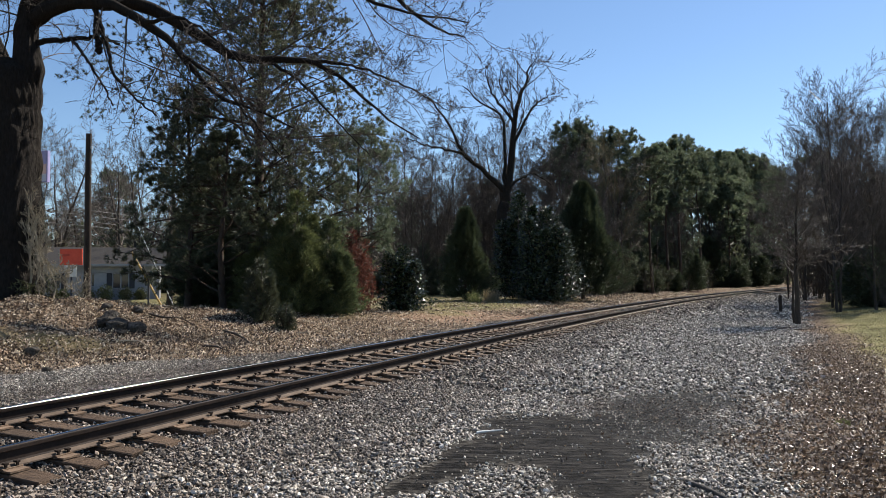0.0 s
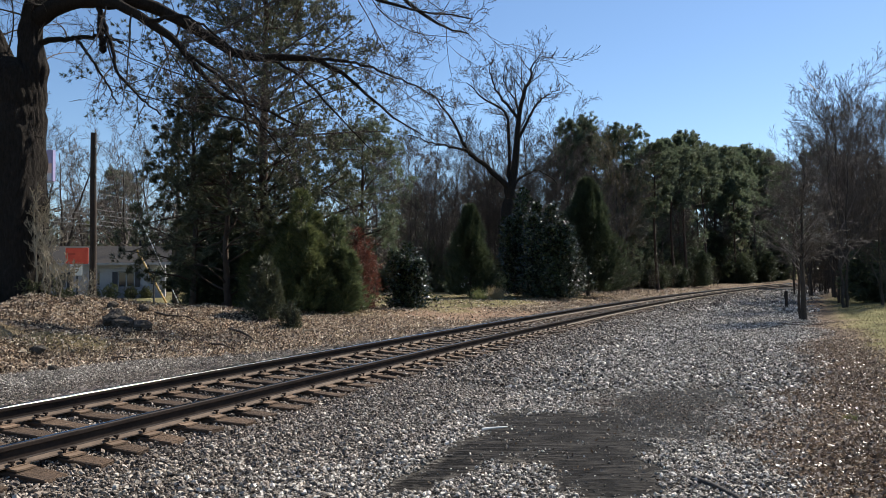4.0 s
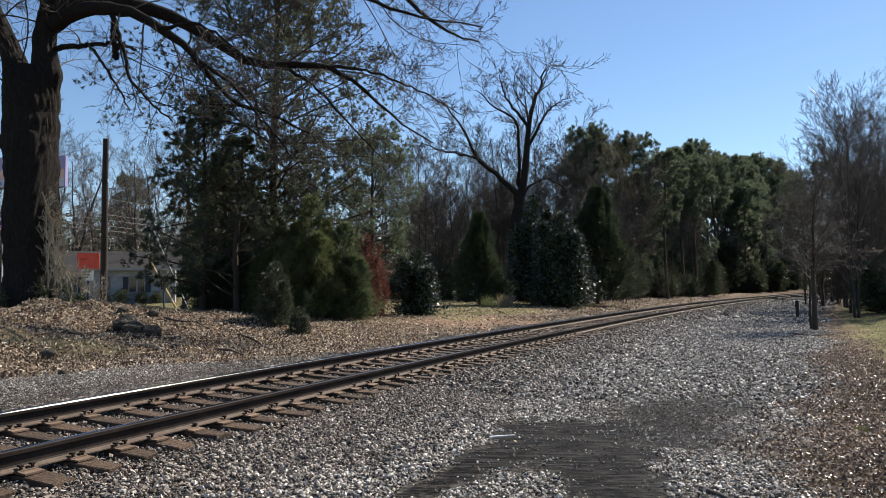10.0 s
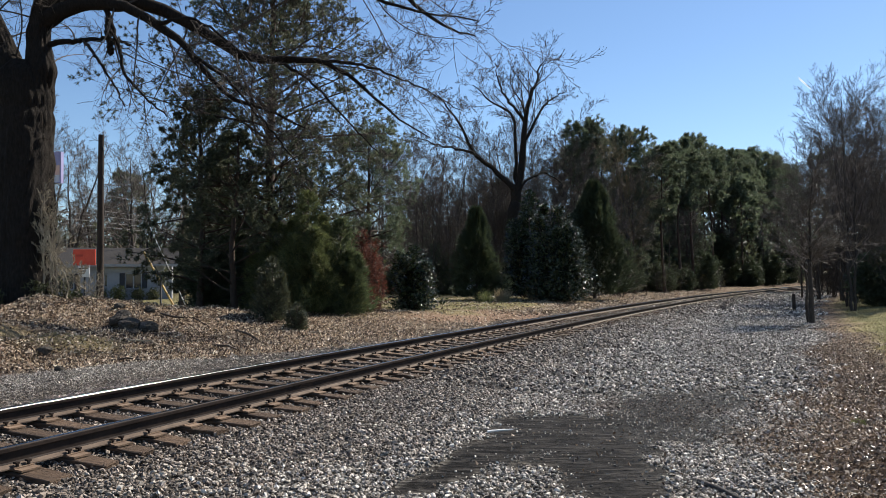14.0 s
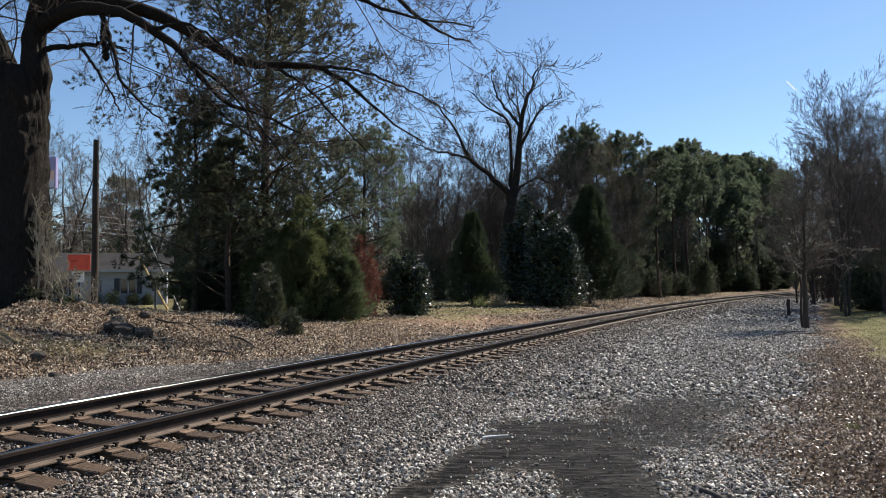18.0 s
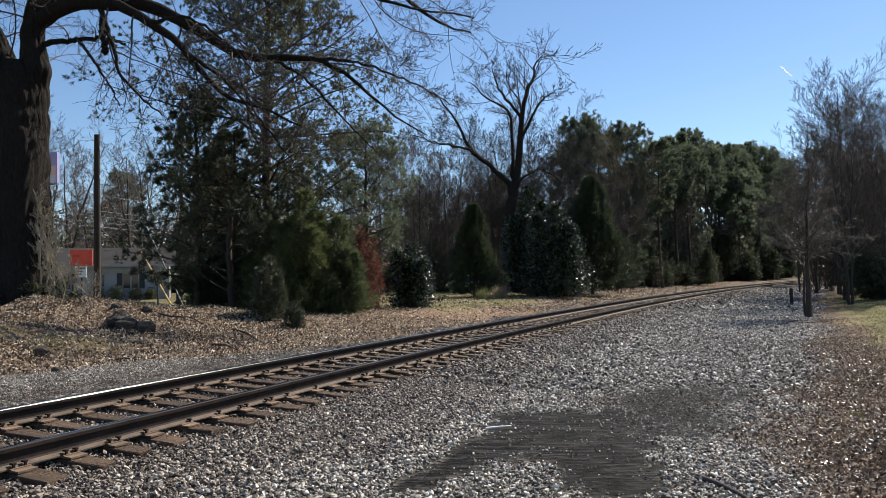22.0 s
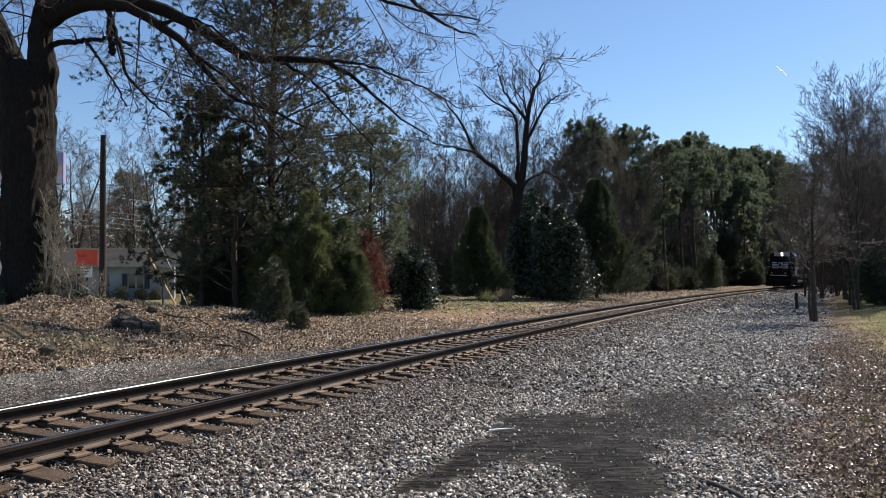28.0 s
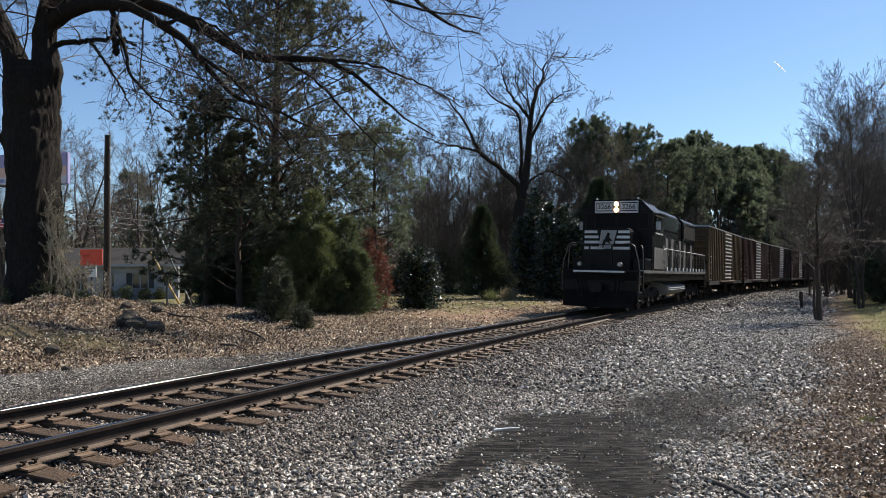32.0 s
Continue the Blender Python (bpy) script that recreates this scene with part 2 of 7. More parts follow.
def part(name, bm, material, parent, label="", smooth=False):
    """Links a bmesh (or a mesh) as one mesh object under a thing or part."""
    if isinstance(bm, bmesh.types.BMesh):
        me = bpy.data.meshes.new(name)
        bm.to_mesh(me)
        bm.free()
        for m in material if isinstance(material, (list, tuple)) else [material]:
            me.materials.append(m)
        if smooth:
            me.polygons.foreach_set("use_smooth", np.full(len(me.polygons), True))
    else:
        me = bm
    ob = new(name, me)
    ob.parent = parent
    return tagged(ob, label) if label else ob


def thing(name, m, label, category, group="", kind=""):
    ob = new(name)
    ob.empty_display_size = 0.2
    ob.matrix_basis = m
    return tagged(ob, label, category, group, kind)


def box(bm, x0, x1, y0, y1, z0, z1, bevel=0.0, mi=0):
    vs = [bm.verts.new((x, y, z)) for z in (z0, z1) for y in (y0, y1) for x in (x0, x1)]
    fs = [bm.faces.new([vs[i] for i in q]) for q in ((0, 2, 3, 1), (4, 5, 7, 6), (0, 1, 5, 4), (2, 6, 7, 3), (0, 4, 6, 2), (1, 3, 7, 5))]
    for f in fs:
        f.material_index = mi
    if bevel:
        es = list({e for f in fs for e in f.edges})
        bmesh.ops.bevel(bm, geom=es, offset=bevel, segments=1, affect="EDGES", profile=0.5)
    return bm


def boxes(*rows, bevel=0.0):
    bm = bmesh.new()
    for r in rows:
        box(bm, *r, bevel=bevel)
    return bm


def cyl(bm, a, b, r, seg=12, r2=None, caps=True):
    a, b = Vector(a), Vector(b)
    m = Matrix.Translation((a + b) / 2) @ (b - a).to_track_quat("Z", "Y").to_matrix().to_4x4()
    bmesh.ops.create_cone(bm, cap_ends=caps, segments=seg, radius1=r, radius2=r if r2 is None else r2, depth=(b - a).length, matrix=m)
    return bm


def rod(pts, r, seg=8):
    """A bent round bar through the points."""
    V, F = tubes(np.array([pts], float), np.full((1, len(pts)), r), seg)
    bm = bmesh.new()
    vs = [bm.verts.new(v) for v in V]
    for f in F:
        bm.faces.new([vs[i] for i in f])
    bm.faces.new([vs[i] for i in range(seg)][::-1])
    bm.faces.new([vs[len(V) - seg + i] for i in range(seg)])
    return bm


def tubes(P, R, sides):
    """Round tubes along m polylines of n points: vertices and quads."""
    P, R = np.asarray(P, float), np.asarray(R, float)
    m, n, _ = P.shape
    T = np.gradient(P, axis=1)
    T /= np.linalg.norm(T, axis=2, keepdims=True) + 1e-9
    up = np.where(np.abs(T[:, :1, 2:3]) > 0.9, np.array([1.0, 0, 0]), np.array([0, 0, 1.0]))
    A = np.cross(T, np.broadcast_to(up, T.shape))
    A /= np.linalg.norm(A, axis=2, keepdims=True) + 1e-9
    B = np.cross(T, A)
    a = np.linspace(0, 2 * np.pi, sides, endpoint=False)
    ring = A[:, :, None] * np.cos(a)[:, None] + B[:, :, None] * np.sin(a)[:, None]
    V = (P[:, :, None] + ring * R[:, :, None, None]).reshape(-1, 3)
    i, j, k = np.meshgrid(np.arange(m), np.arange(n - 1), np.arange(sides), indexing="ij")
    base = (i * n + j) * sides
    k2 = (k + 1) % sides
    F = np.stack([base + k, base + k2, base + sides + k2, base + sides + k], -1).reshape(-1, 4)
    return V, F


def merge(*pairs):
    V, F, o = [], [], 0
    for v, f in pairs:
        V.append(v)
        F.append(f + o)
        o += len(v)
    return np.concatenate(V), np.concatenate(F)


def unit(v):
    return v / (np.linalg.norm(v, axis=-1, keepdims=True) + 1e-9)


def grow(rng, P, R, k, t0, t1, ang, ratio, n, wiggle, lift, thin=0.55, taper=0.25):
    """k side branches on each of m polylines, set round it in turn: they leave at ang degrees, sweep in one smooth curve, and bend up (lift > 0) or droop."""
    m, pn, _ = P.shape
    t = (t0 + (t1 - t0) * (np.arange(k) + rng.uniform(0.05, 0.95, (m, k))) / k) * (pn - 1.001)
    i = t.astype(int)
    fr = (t - i)[..., None]
    mi = np.arange(m)[:, None]
    base = P[mi, i] * (1 - fr) + P[mi, i + 1] * fr
    tan = unit(P[mi, i + 1] - P[mi, i])
    r0 = (R[mi, i] * (1 - fr[..., 0]) + R[mi, i + 1] * fr[..., 0]) * thin
    plen = np.linalg.norm(np.diff(P, axis=1), axis=2).sum(1)[:, None]
    L = plen * ratio * (1.05 - 0.55 * t / pn) * rng.uniform(0.6, 1.25, (m, k))
    A = unit(np.cross(tan, np.array([0.31, 0.17, 0.93])))
    B = np.cross(tan, A)
    ph = (rng.uniform(0, 6.283, (m, 1)) + np.arange(k) * 2.4 + rng.normal(0, 0.5, (m, k)))[..., None]
    perp = A * np.cos(ph) + B * np.sin(ph)
    a = np.radians(rng.normal(ang, ang * 0.2, (m, k)))[..., None]
    D = (np.cos(a) * tan + np.sin(a) * perp).reshape(-1, 3)
    bend = rng.normal(size=D.shape) * wiggle * 0.55
    pos, L = base.reshape(-1, 3), L.reshape(-1)
    out = [pos]
    for _ in range(n - 1):
        D = unit(D + bend + rng.normal(size=D.shape) * wiggle * 0.5 + np.array([0, 0, lift]))
        pos = pos + D * (L / (n - 1))[:, None]
        out.append(pos)
    Q = np.stack(out, 1)
    S = r0.reshape(-1)[:, None] * np.linspace(1, taper, n)
    return Q, S


def blades(rng, C, D, count, length, width, spreadang):
    """Tufts of narrow three-cornered needles: count at each centre C, round the direction D."""
    m = len(C)
    d = unit(D[:, None] + rng.normal(size=(m, count, 3)) * spreadang)
    L = length * rng.uniform(0.7, 1.2, (m, count, 1))
    side = unit(np.cross(d, rng.normal(size=(m, count, 3)))) * width
    b = np.broadcast_to(C[:, None], d.shape) + rng.normal(size=d.shape) * length * 0.06
    V = np.stack([b - side * 0.5, b + side * 0.5, b + d * L], 2).reshape(-1, 3)
    return V, np.arange(len(V)).reshape(-1, 3)


def leaf_quads(rng, C, D, length, width, fold=0.25, N=None, loose=0.35):
    """One folded four-cornered leaf at each centre, along D; its blade faces N, more or less, where that is given."""
    m = len(C)
    d = unit(D)
    s = unit(np.cross(d, rng.normal(size=(m, 3)) if N is None else N + rng.normal(size=(m, 3)) * loose))
    nrm = np.cross(d, s)
    L = (length * rng.uniform(0.7, 1.25, m))[:, None]
    w = width * L / length
    mid = C + d * L * 0.5 + nrm * fold * w
    V = np.stack([C, mid - s * w * 0.5, C + d * L, mid + s * w * 0.5], 1)
    V[:, 0] -= nrm * fold * w * 0.5
    V = V.reshape(-1, 3)
    q = np.arange(m)[:, None] * 4
    F = np.concatenate([q + np.array([0, 1, 2]), q + np.array([0, 2, 3])])
    return V, F


def smooth(a, b, x):
    t = np.clip((x - a) / (b - a), 0, 1)
    return t * t * (3 - 2 * t)


def value_noise(x, y, seed=0):
    """Smooth noise in 0..1 on arrays."""
    xi, yi = np.floor(x).astype(np.int64), np.floor(y).astype(np.int64)
    fx, fy = x - xi, y - yi
    fx, fy = fx * fx * (3 - 2 * fx), fy * fy * (3 - 2 * fy)

    def h(a, b):
        v = (a * 374761393 + b * 668265263 + seed * 362437) & 0xFFFFFFFF
        v = ((v ^ (v >> 13)) * 1274126177) & 0xFFFFFFFF
        return ((v ^ (v >> 16)) & 0xFFFF) / 65535.0

    return (h(xi, yi) * (1 - fx) + h(xi + 1, yi) * fx) * (1 - fy) + (h(xi, yi + 1) * (1 - fx) + h(xi + 1, yi + 1) * fx) * fy

# ---- the railway line: straight by the crossing, then bending to the right ----
GAUGE, CANT = 1.505, 0.061
TILT = CANT / GAUGE
SS = np.arange(-90.0, 850.0, 0.5)
_k = np.where(SS < 10.3, 0.0, 1.779 - 0.72 * np.clip((SS - 50) / 40, 0, 1)) / 1000
_h = np.cumsum(_k) * 0.5
i0 = int(np.argmin(np.abs(SS)))
HEAD = 0.413 + _h - _h[i0]
TX, TY = np.cumsum(np.sin(HEAD)) * 0.5, np.cumsum(np.cos(HEAD)) * 0.5
TX += -TX[i0] - 6.668 * math.cos(0.413)
TY += -TY[i0] + 6.668 * math.sin(0.413)
TZ = -0.00274 * np.clip(SS - 10, 0, 180)


def on_track(s, u=0.0, z=0.0):
    """World places at s metres along the line, u to its right, z above its railheads (canted)."""
    s = np.asarray(s, float)
    h = np.interp(s, SS, HEAD)
    uu, zz = u + z * TILT, z - u * TILT
    return np.stack([np.interp(s, SS, TX) + uu * np.cos(h), np.interp(s, SS, TY) - uu * np.sin(h), np.interp(s, SS, TZ) + zz], -1)


def track_coords(x, y):
    """Along and across the line, for arrays."""
    x, y = np.asarray(x, float).ravel(), np.asarray(y, float).ravel()
    cs = np.arange(0, len(SS), 4)
    idx = np.concatenate([np.argmin((a[:, None] - TX[cs]) ** 2 + (b[:, None] - TY[cs]) ** 2, 1) for a, b in
                          ((x[i:i + 4000], y[i:i + 4000]) for i in range(0, len(x), 4000))])
    i = cs[idx]
    ds = (x - TX[i]) * np.sin(HEAD[i]) + (y - TY[i]) * np.cos(HEAD[i])
    ds = np.clip(ds, -1.2, 1.2)
    s = SS[i] + ds
    h = np.interp(s, SS, HEAD)
    u = (x - np.interp(s, SS, TX)) * np.cos(h) - (y - np.interp(s, SS, TY)) * np.sin(h)
    return s, u


def ground_from(s, u, x, y):
    zr = np.interp(s, SS, TZ)
    a = np.abs(u)
    bed = -0.258 - np.where(a < 1.45, u * TILT, np.sign(u) * 1.45 * TILT)
    right = -0.258 - 0.059 + (-0.42 + 0.317) * smooth(1.45, 3.1, u) + 0.06 * smooth(7.0, 8.6, u) + 0.2 * smooth(8.3, 12.0, u)
    A = 0.06 + 0.68 * (1 - smooth(15, 25, s))
    left = -0.258 + 0.059 + 0.073 * smooth(1.45, 2.6, a) + 0.22 * smooth(3.6 + 1.2 * smooth(18, 10, s), 6.6, a) + A * smooth(5.0, 11.5, a) - 0.75 * A * smooth(14.0, 21.0, a)
    z = zr + np.where(a < 1.45, bed, np.where(u > 0, right, left))
    rough = (value_noise(x * 0.7, y * 0.7, 3) - 0.5) * 0.07 + (value_noise(x * 2.3, y * 2.3, 5) - 0.5) * 0.035
    return z + rough * smooth(1.5, 3.5, a) * (0.45 + 6.0 * smooth(5.5, 8.0, -u) * smooth(27, 16, s))


def ground_z(x, y):
    x, y = np.atleast_1d(np.asarray(x, float)), np.atleast_1d(np.asarray(y, float))
    s, u = track_coords(x, y)
    return ground_from(s, u, x, y)


def stand(x, y, sink=0.05):
    return (x, y, float(ground_z(x, y)[0]) - sink)


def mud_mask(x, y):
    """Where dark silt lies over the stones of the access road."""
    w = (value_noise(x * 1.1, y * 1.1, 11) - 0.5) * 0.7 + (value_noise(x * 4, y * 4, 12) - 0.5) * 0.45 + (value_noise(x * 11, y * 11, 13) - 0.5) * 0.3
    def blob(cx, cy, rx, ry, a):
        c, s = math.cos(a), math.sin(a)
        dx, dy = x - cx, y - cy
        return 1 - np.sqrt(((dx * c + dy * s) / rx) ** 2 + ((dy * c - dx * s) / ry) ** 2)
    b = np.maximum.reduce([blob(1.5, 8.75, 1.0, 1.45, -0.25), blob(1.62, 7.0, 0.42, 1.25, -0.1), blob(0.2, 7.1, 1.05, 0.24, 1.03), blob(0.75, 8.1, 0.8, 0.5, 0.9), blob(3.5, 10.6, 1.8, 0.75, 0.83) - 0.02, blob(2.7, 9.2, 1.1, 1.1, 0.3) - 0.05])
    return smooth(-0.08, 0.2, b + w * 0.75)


def zones(s, u, x, y):
    """Shares of gravel, dead leaves, grass (the rest is bare dirt)."""
    n1 = (value_noise(x * 0.45, y * 0.45, 21) - 0.5) * 1.8 + (value_noise(x * 1.9, y * 1.9, 22) - 0.5) * 0.9
    lim_l = 2.1 + 3.3 * (1 - smooth(6.5, 15.5, s))
    lim_r = 6.95 + 0.75 * smooth(5, 16, s)
    grav = np.where(u > 0, smooth(lim_r + 0.6, lim_r - 0.5, u + n1 * 0.7), smooth(lim_l + 0.35, lim_l - 0.35, -u + n1 * 0.5))
    lawn_r = smooth(8.5, 9.4, u + n1 * 0.35) * smooth(5, 11, s)
    lawn_l = smooth(26, 31, s + n1 * 2) * smooth(4.2, 5.8, -u + n1) * (1 - smooth(46, 60, s)) * 0.9
    lawn_l = np.maximum(lawn_l, smooth(16, 20, -u) * 0.8)
    patch = smooth(0.66, 0.8, value_noise(x * 0.33, y * 0.33, 31)) * smooth(5.5, 7, -u) * 0.6
    patch = np.maximum(patch, smooth(1.25, 0.4, np.hypot((x + 7.9) / 1.6, (y - 15.7) / 1.2) + n1 * 0.35) * 0.62)
    grass = np.where(u > 0, lawn_r, np.maximum(lawn_l, patch)) * (1 - grav)
    dirt = smooth(23, 26, s) * smooth(34, 30, s) * smooth(6.6, 5.2, -u + n1 * 0.4) * (u < 0)
    leaf = (1 - grav) * (1 - grass) * (1 - 0.8 * dirt)
    return grav, leaf, grass


def ground_material():
    m, n, l, b = nodes_of("ground_cover")
    at = n.new("ShaderNodeAttribute")
    at.attribute_name = "zones"
    sep = n.new("ShaderNodeSeparateColor")
    l.new(at.outputs["Color"], sep.inputs[0])
    tc = n.new("ShaderNodeTexCoord")
    v = tc.outputs["Object"]
    big, mid, fine = noise_node(n, l, v, 0.5, 5), noise_node(n, l, v, 6, 6), noise_node(n, l, v, 38, 4)
    vor = n.new("ShaderNodeTexVoronoi")
    vor.inputs["Scale"].default_value = 17
    l.new(v, vor.inputs["Vector"])
    vsep = n.new("ShaderNodeSeparateColor")
    l.new(vor.outputs["Color"], vsep.inputs[0])
    leafv = n.new("ShaderNodeTexVoronoi")
    leafv.inputs["Scale"].default_value = 13
    l.new(v, leafv.inputs["Vector"])
    lsep = n.new("ShaderNodeSeparateColor")
    l.new(leafv.outputs["Color"], lsep.inputs[0])
    dirt = ramp(n, [(0.3, (0.22, 0.14, 0.092)), (0.7, (0.37, 0.25, 0.17))])
    l.new(mid.outputs["Fac"], dirt.inputs[0])
    grav = ramp(n, [(0.0, (0.016, 0.013, 0.011)), (0.5, (0.055, 0.048, 0.04)), (0.95, (0.17, 0.155, 0.132))])
    l.new(vsep.outputs[0], grav.inputs[0])
    leaf = ramp(n, [(0.0, (0.025, 0.016, 0.011)), (0.5, (0.1, 0.066, 0.044)), (0.97, (0.34, 0.265, 0.19))])
    l.new(lsep.outputs[0], leaf.inputs[0])
    grass = ramp(n, [(0.3, (0.10, 0.1, 0.042)), (0.55, (0.18, 0.165, 0.075)), (0.75, (0.25, 0.205, 0.11))])
    l.new(big.outputs["Fac"], grass.inputs[0])
    def mixed(f, a, c):
        mx = n.new("ShaderNodeMix")
        mx.data_type = "RGBA"
        l.new(f, mx.inputs[0])
        l.new(a, mx.inputs[6])
        l.new(c, mx.inputs[7])
        return mx.outputs[2]
    col = mixed(sep.outputs[1], dirt.outputs[0], leaf.outputs[0])
    col = mixed(sep.outputs[2], col, grass.outputs[0])
    col = mixed(sep.outputs[0], col, grav.outputs[0])
    # silt: nearly black and damp; its pale streaks paint sky sheen on ripples
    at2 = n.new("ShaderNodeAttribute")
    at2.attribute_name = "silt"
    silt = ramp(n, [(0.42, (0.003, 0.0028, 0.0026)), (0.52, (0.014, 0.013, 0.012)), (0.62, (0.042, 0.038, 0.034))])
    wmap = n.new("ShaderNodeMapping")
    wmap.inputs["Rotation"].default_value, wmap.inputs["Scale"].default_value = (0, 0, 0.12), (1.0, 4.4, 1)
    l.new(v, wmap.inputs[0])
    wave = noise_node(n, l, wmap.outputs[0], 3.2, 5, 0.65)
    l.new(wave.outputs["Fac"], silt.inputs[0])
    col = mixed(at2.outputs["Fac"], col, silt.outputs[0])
    hs = n.new("ShaderNodeHueSaturation")
    val = n.new("ShaderNodeMath")
    val.operation = "MULTIPLY_ADD"
    val.inputs[1].default_value, val.inputs[2].default_value = 0.9, 0.55
    l.new(big.outputs["Fac"], val.inputs[0])
    l.new(val.outputs[0], hs.inputs["Value"])
    l.new(col, hs.inputs["Color"])
    l.new(hs.outputs[0], b.inputs["Base Color"])
    # wet silt is smoother than the dry ground, with a weaker specular
    for socket, dry, wet in (("Roughness", 0.9, 0.6), ("Specular IOR Level", 0.06, 0.035)):
        gl = n.new("ShaderNodeMath")
        gl.operation = "MULTIPLY_ADD"
        gl.inputs[1].default_value, gl.inputs[2].default_value = wet - dry, dry
        l.new(at2.outputs["Fac"], gl.inputs[0])
        l.new(gl.outputs[0], b.inputs[socket])
    hsum = n.new("ShaderNodeMath")
    hsum.operation = "ADD"
    l.new(vor.outputs["Distance"], hsum.inputs[0])
    l.new(fine.outputs["Fac"], hsum.inputs[1])
    b1 = n.new("ShaderNodeBump")
    b1.inputs["Distance"].default_value = 0.05
    l.new(hsum.outputs[0], b1.inputs["Height"])
    b2 = n.new("ShaderNodeBump")
    b2.inputs["Distance"].default_value = 0.06
    l.new(at2.outputs["Fac"], b2.inputs["Strength"])
    l.new(wave.outputs["Fac"], b2.inputs["Height"])
    calm = n.new("ShaderNodeMath")
    calm.operation = "MULTIPLY_ADD"
    calm.inputs[1].default_value, calm.inputs[2].default_value = -0.85, 0.9
    l.new(at2.outputs["Fac"], calm.inputs[0])
    l.new(calm.outputs[0], b1.inputs["Strength"])
    l.new(b1.outputs[0], b2.inputs["Normal"])
    l.new(b2.outputs[0], b.inputs["Normal"])
    return m


def build_ground():
    a = np.linspace(-1, 1, 320)
    gx = 2.0 + np.sinh(a * 7.2) * 2.4
    gy = 16.0 + np.sinh(a * 7.0) * 3.0
    X, Y = np.meshgrid(gx, gy, indexing="ij")
    x, y = X.ravel(), Y.ravel()
    s, u = track_coords(x, y)
    z = ground_from(s, u, x, y)
    n = len(a)
    i, j = np.meshgrid(np.arange(n - 1), np.arange(n - 1), indexing="ij")
    q = (i * n + j).ravel()
    F = np.stack([q, q + n, q + n + 1, q + 1], 1)
    me = mesh_np("ground", np.stack([x, y, z], 1), F, ground_material(), True)
    g, lf, gr = zones(s, u, x, y)
    at = me.attributes.new("zones", "FLOAT_COLOR", "POINT")
    at.data.foreach_set("color", np.stack([g, lf, gr, np.ones_like(g)], 1).astype(np.float32).ravel())
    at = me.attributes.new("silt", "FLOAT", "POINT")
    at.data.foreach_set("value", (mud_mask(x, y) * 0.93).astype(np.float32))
    tagged(new("ground", me), "gravel, leaf litter, grass and bare dirt beside a railway line", "ground", kind="structure")


build_ground()


# ---- track ----
def sweep(profile, s, offset, name, mats, flat_mi=None):
    """A rail: the outline (across, up) swept along the line."""
    n = len(profile)
    rows = []
    for (a, c) in profile:
        rows.append(on_track(s, offset + a, c))
    V = np.stack(rows, 1).reshape(-1, 3)
    i, j = np.meshgrid(np.arange(len(s) - 1), np.arange(n), indexing="ij")
    F = np.stack([i * n + j, i * n + (j + 1) % n, (i + 1) * n + (j + 1) % n, (i + 1) * n + j], -1).reshape(-1, 4)
    me = mesh_np(name, V, F, mats, False)
    if flat_mi:
        mi = np.zeros(j.size, np.int32)
        for k, cols in flat_mi.items():
            mi[np.isin(j.ravel(), cols)] = k
        me.polygons.foreach_set("material_index", mi)
        me.polygons.foreach_set("use_smooth", mi == 1)
    return me


RAIL = [(-0.075, -0.180), (0.075, -0.180), (0.075, -0.168), (0.018, -0.150), (0.009, -0.135), (0.009, -0.055), (0.036, -0.042),
        (0.037, -0.014), (0.0355, -0.008), (0.032, -0.004), (0.026, -0.001), (0.012, 0.002), (-0.012, 0.002), (-0.026, -0.001), (-0.032, -0.004), (-0.0355, -0.008), (-0.037, -0.014), (-0.036, -0.042),
        (-0.009, -0.055), (-0.009, -0.135), (-0.018, -0.150), (-0.075, -0.168)]


def tie_mesh(seed):
    r = random.Random(seed)
    bm = bmesh.new()
    box(bm, -1.29, 1.29, -0.115, 0.115, -0.17, 0)
    bmesh.ops.subdivide_edges(bm, edges=[e for e in bm.edges if abs(e.verts[0].co.x - e.verts[1].co.x) > 1], cuts=6)
    for v in bm.verts:
        e = 1.6 if abs(v.co.x) > 1.28 else 1.0
        v.co += Vector((r.uniform(-0.03, 0.01) * e if abs(v.co.x) > 1.28 else 0, r.uniform(-0.008, 0.008) * e, r.uniform(-0.012, 0.002) * e))
    bmesh.ops.bevel(bm, geom=[e for e in bm.edges if e.calc_face_angle(0) > 0.9], offset=0.008, segments=1, affect="EDGES")
    me = bpy.data.meshes.new("sleeper")
    bm.to_mesh(me)
    bm.free()
    me.materials.append(TIE)
    return me


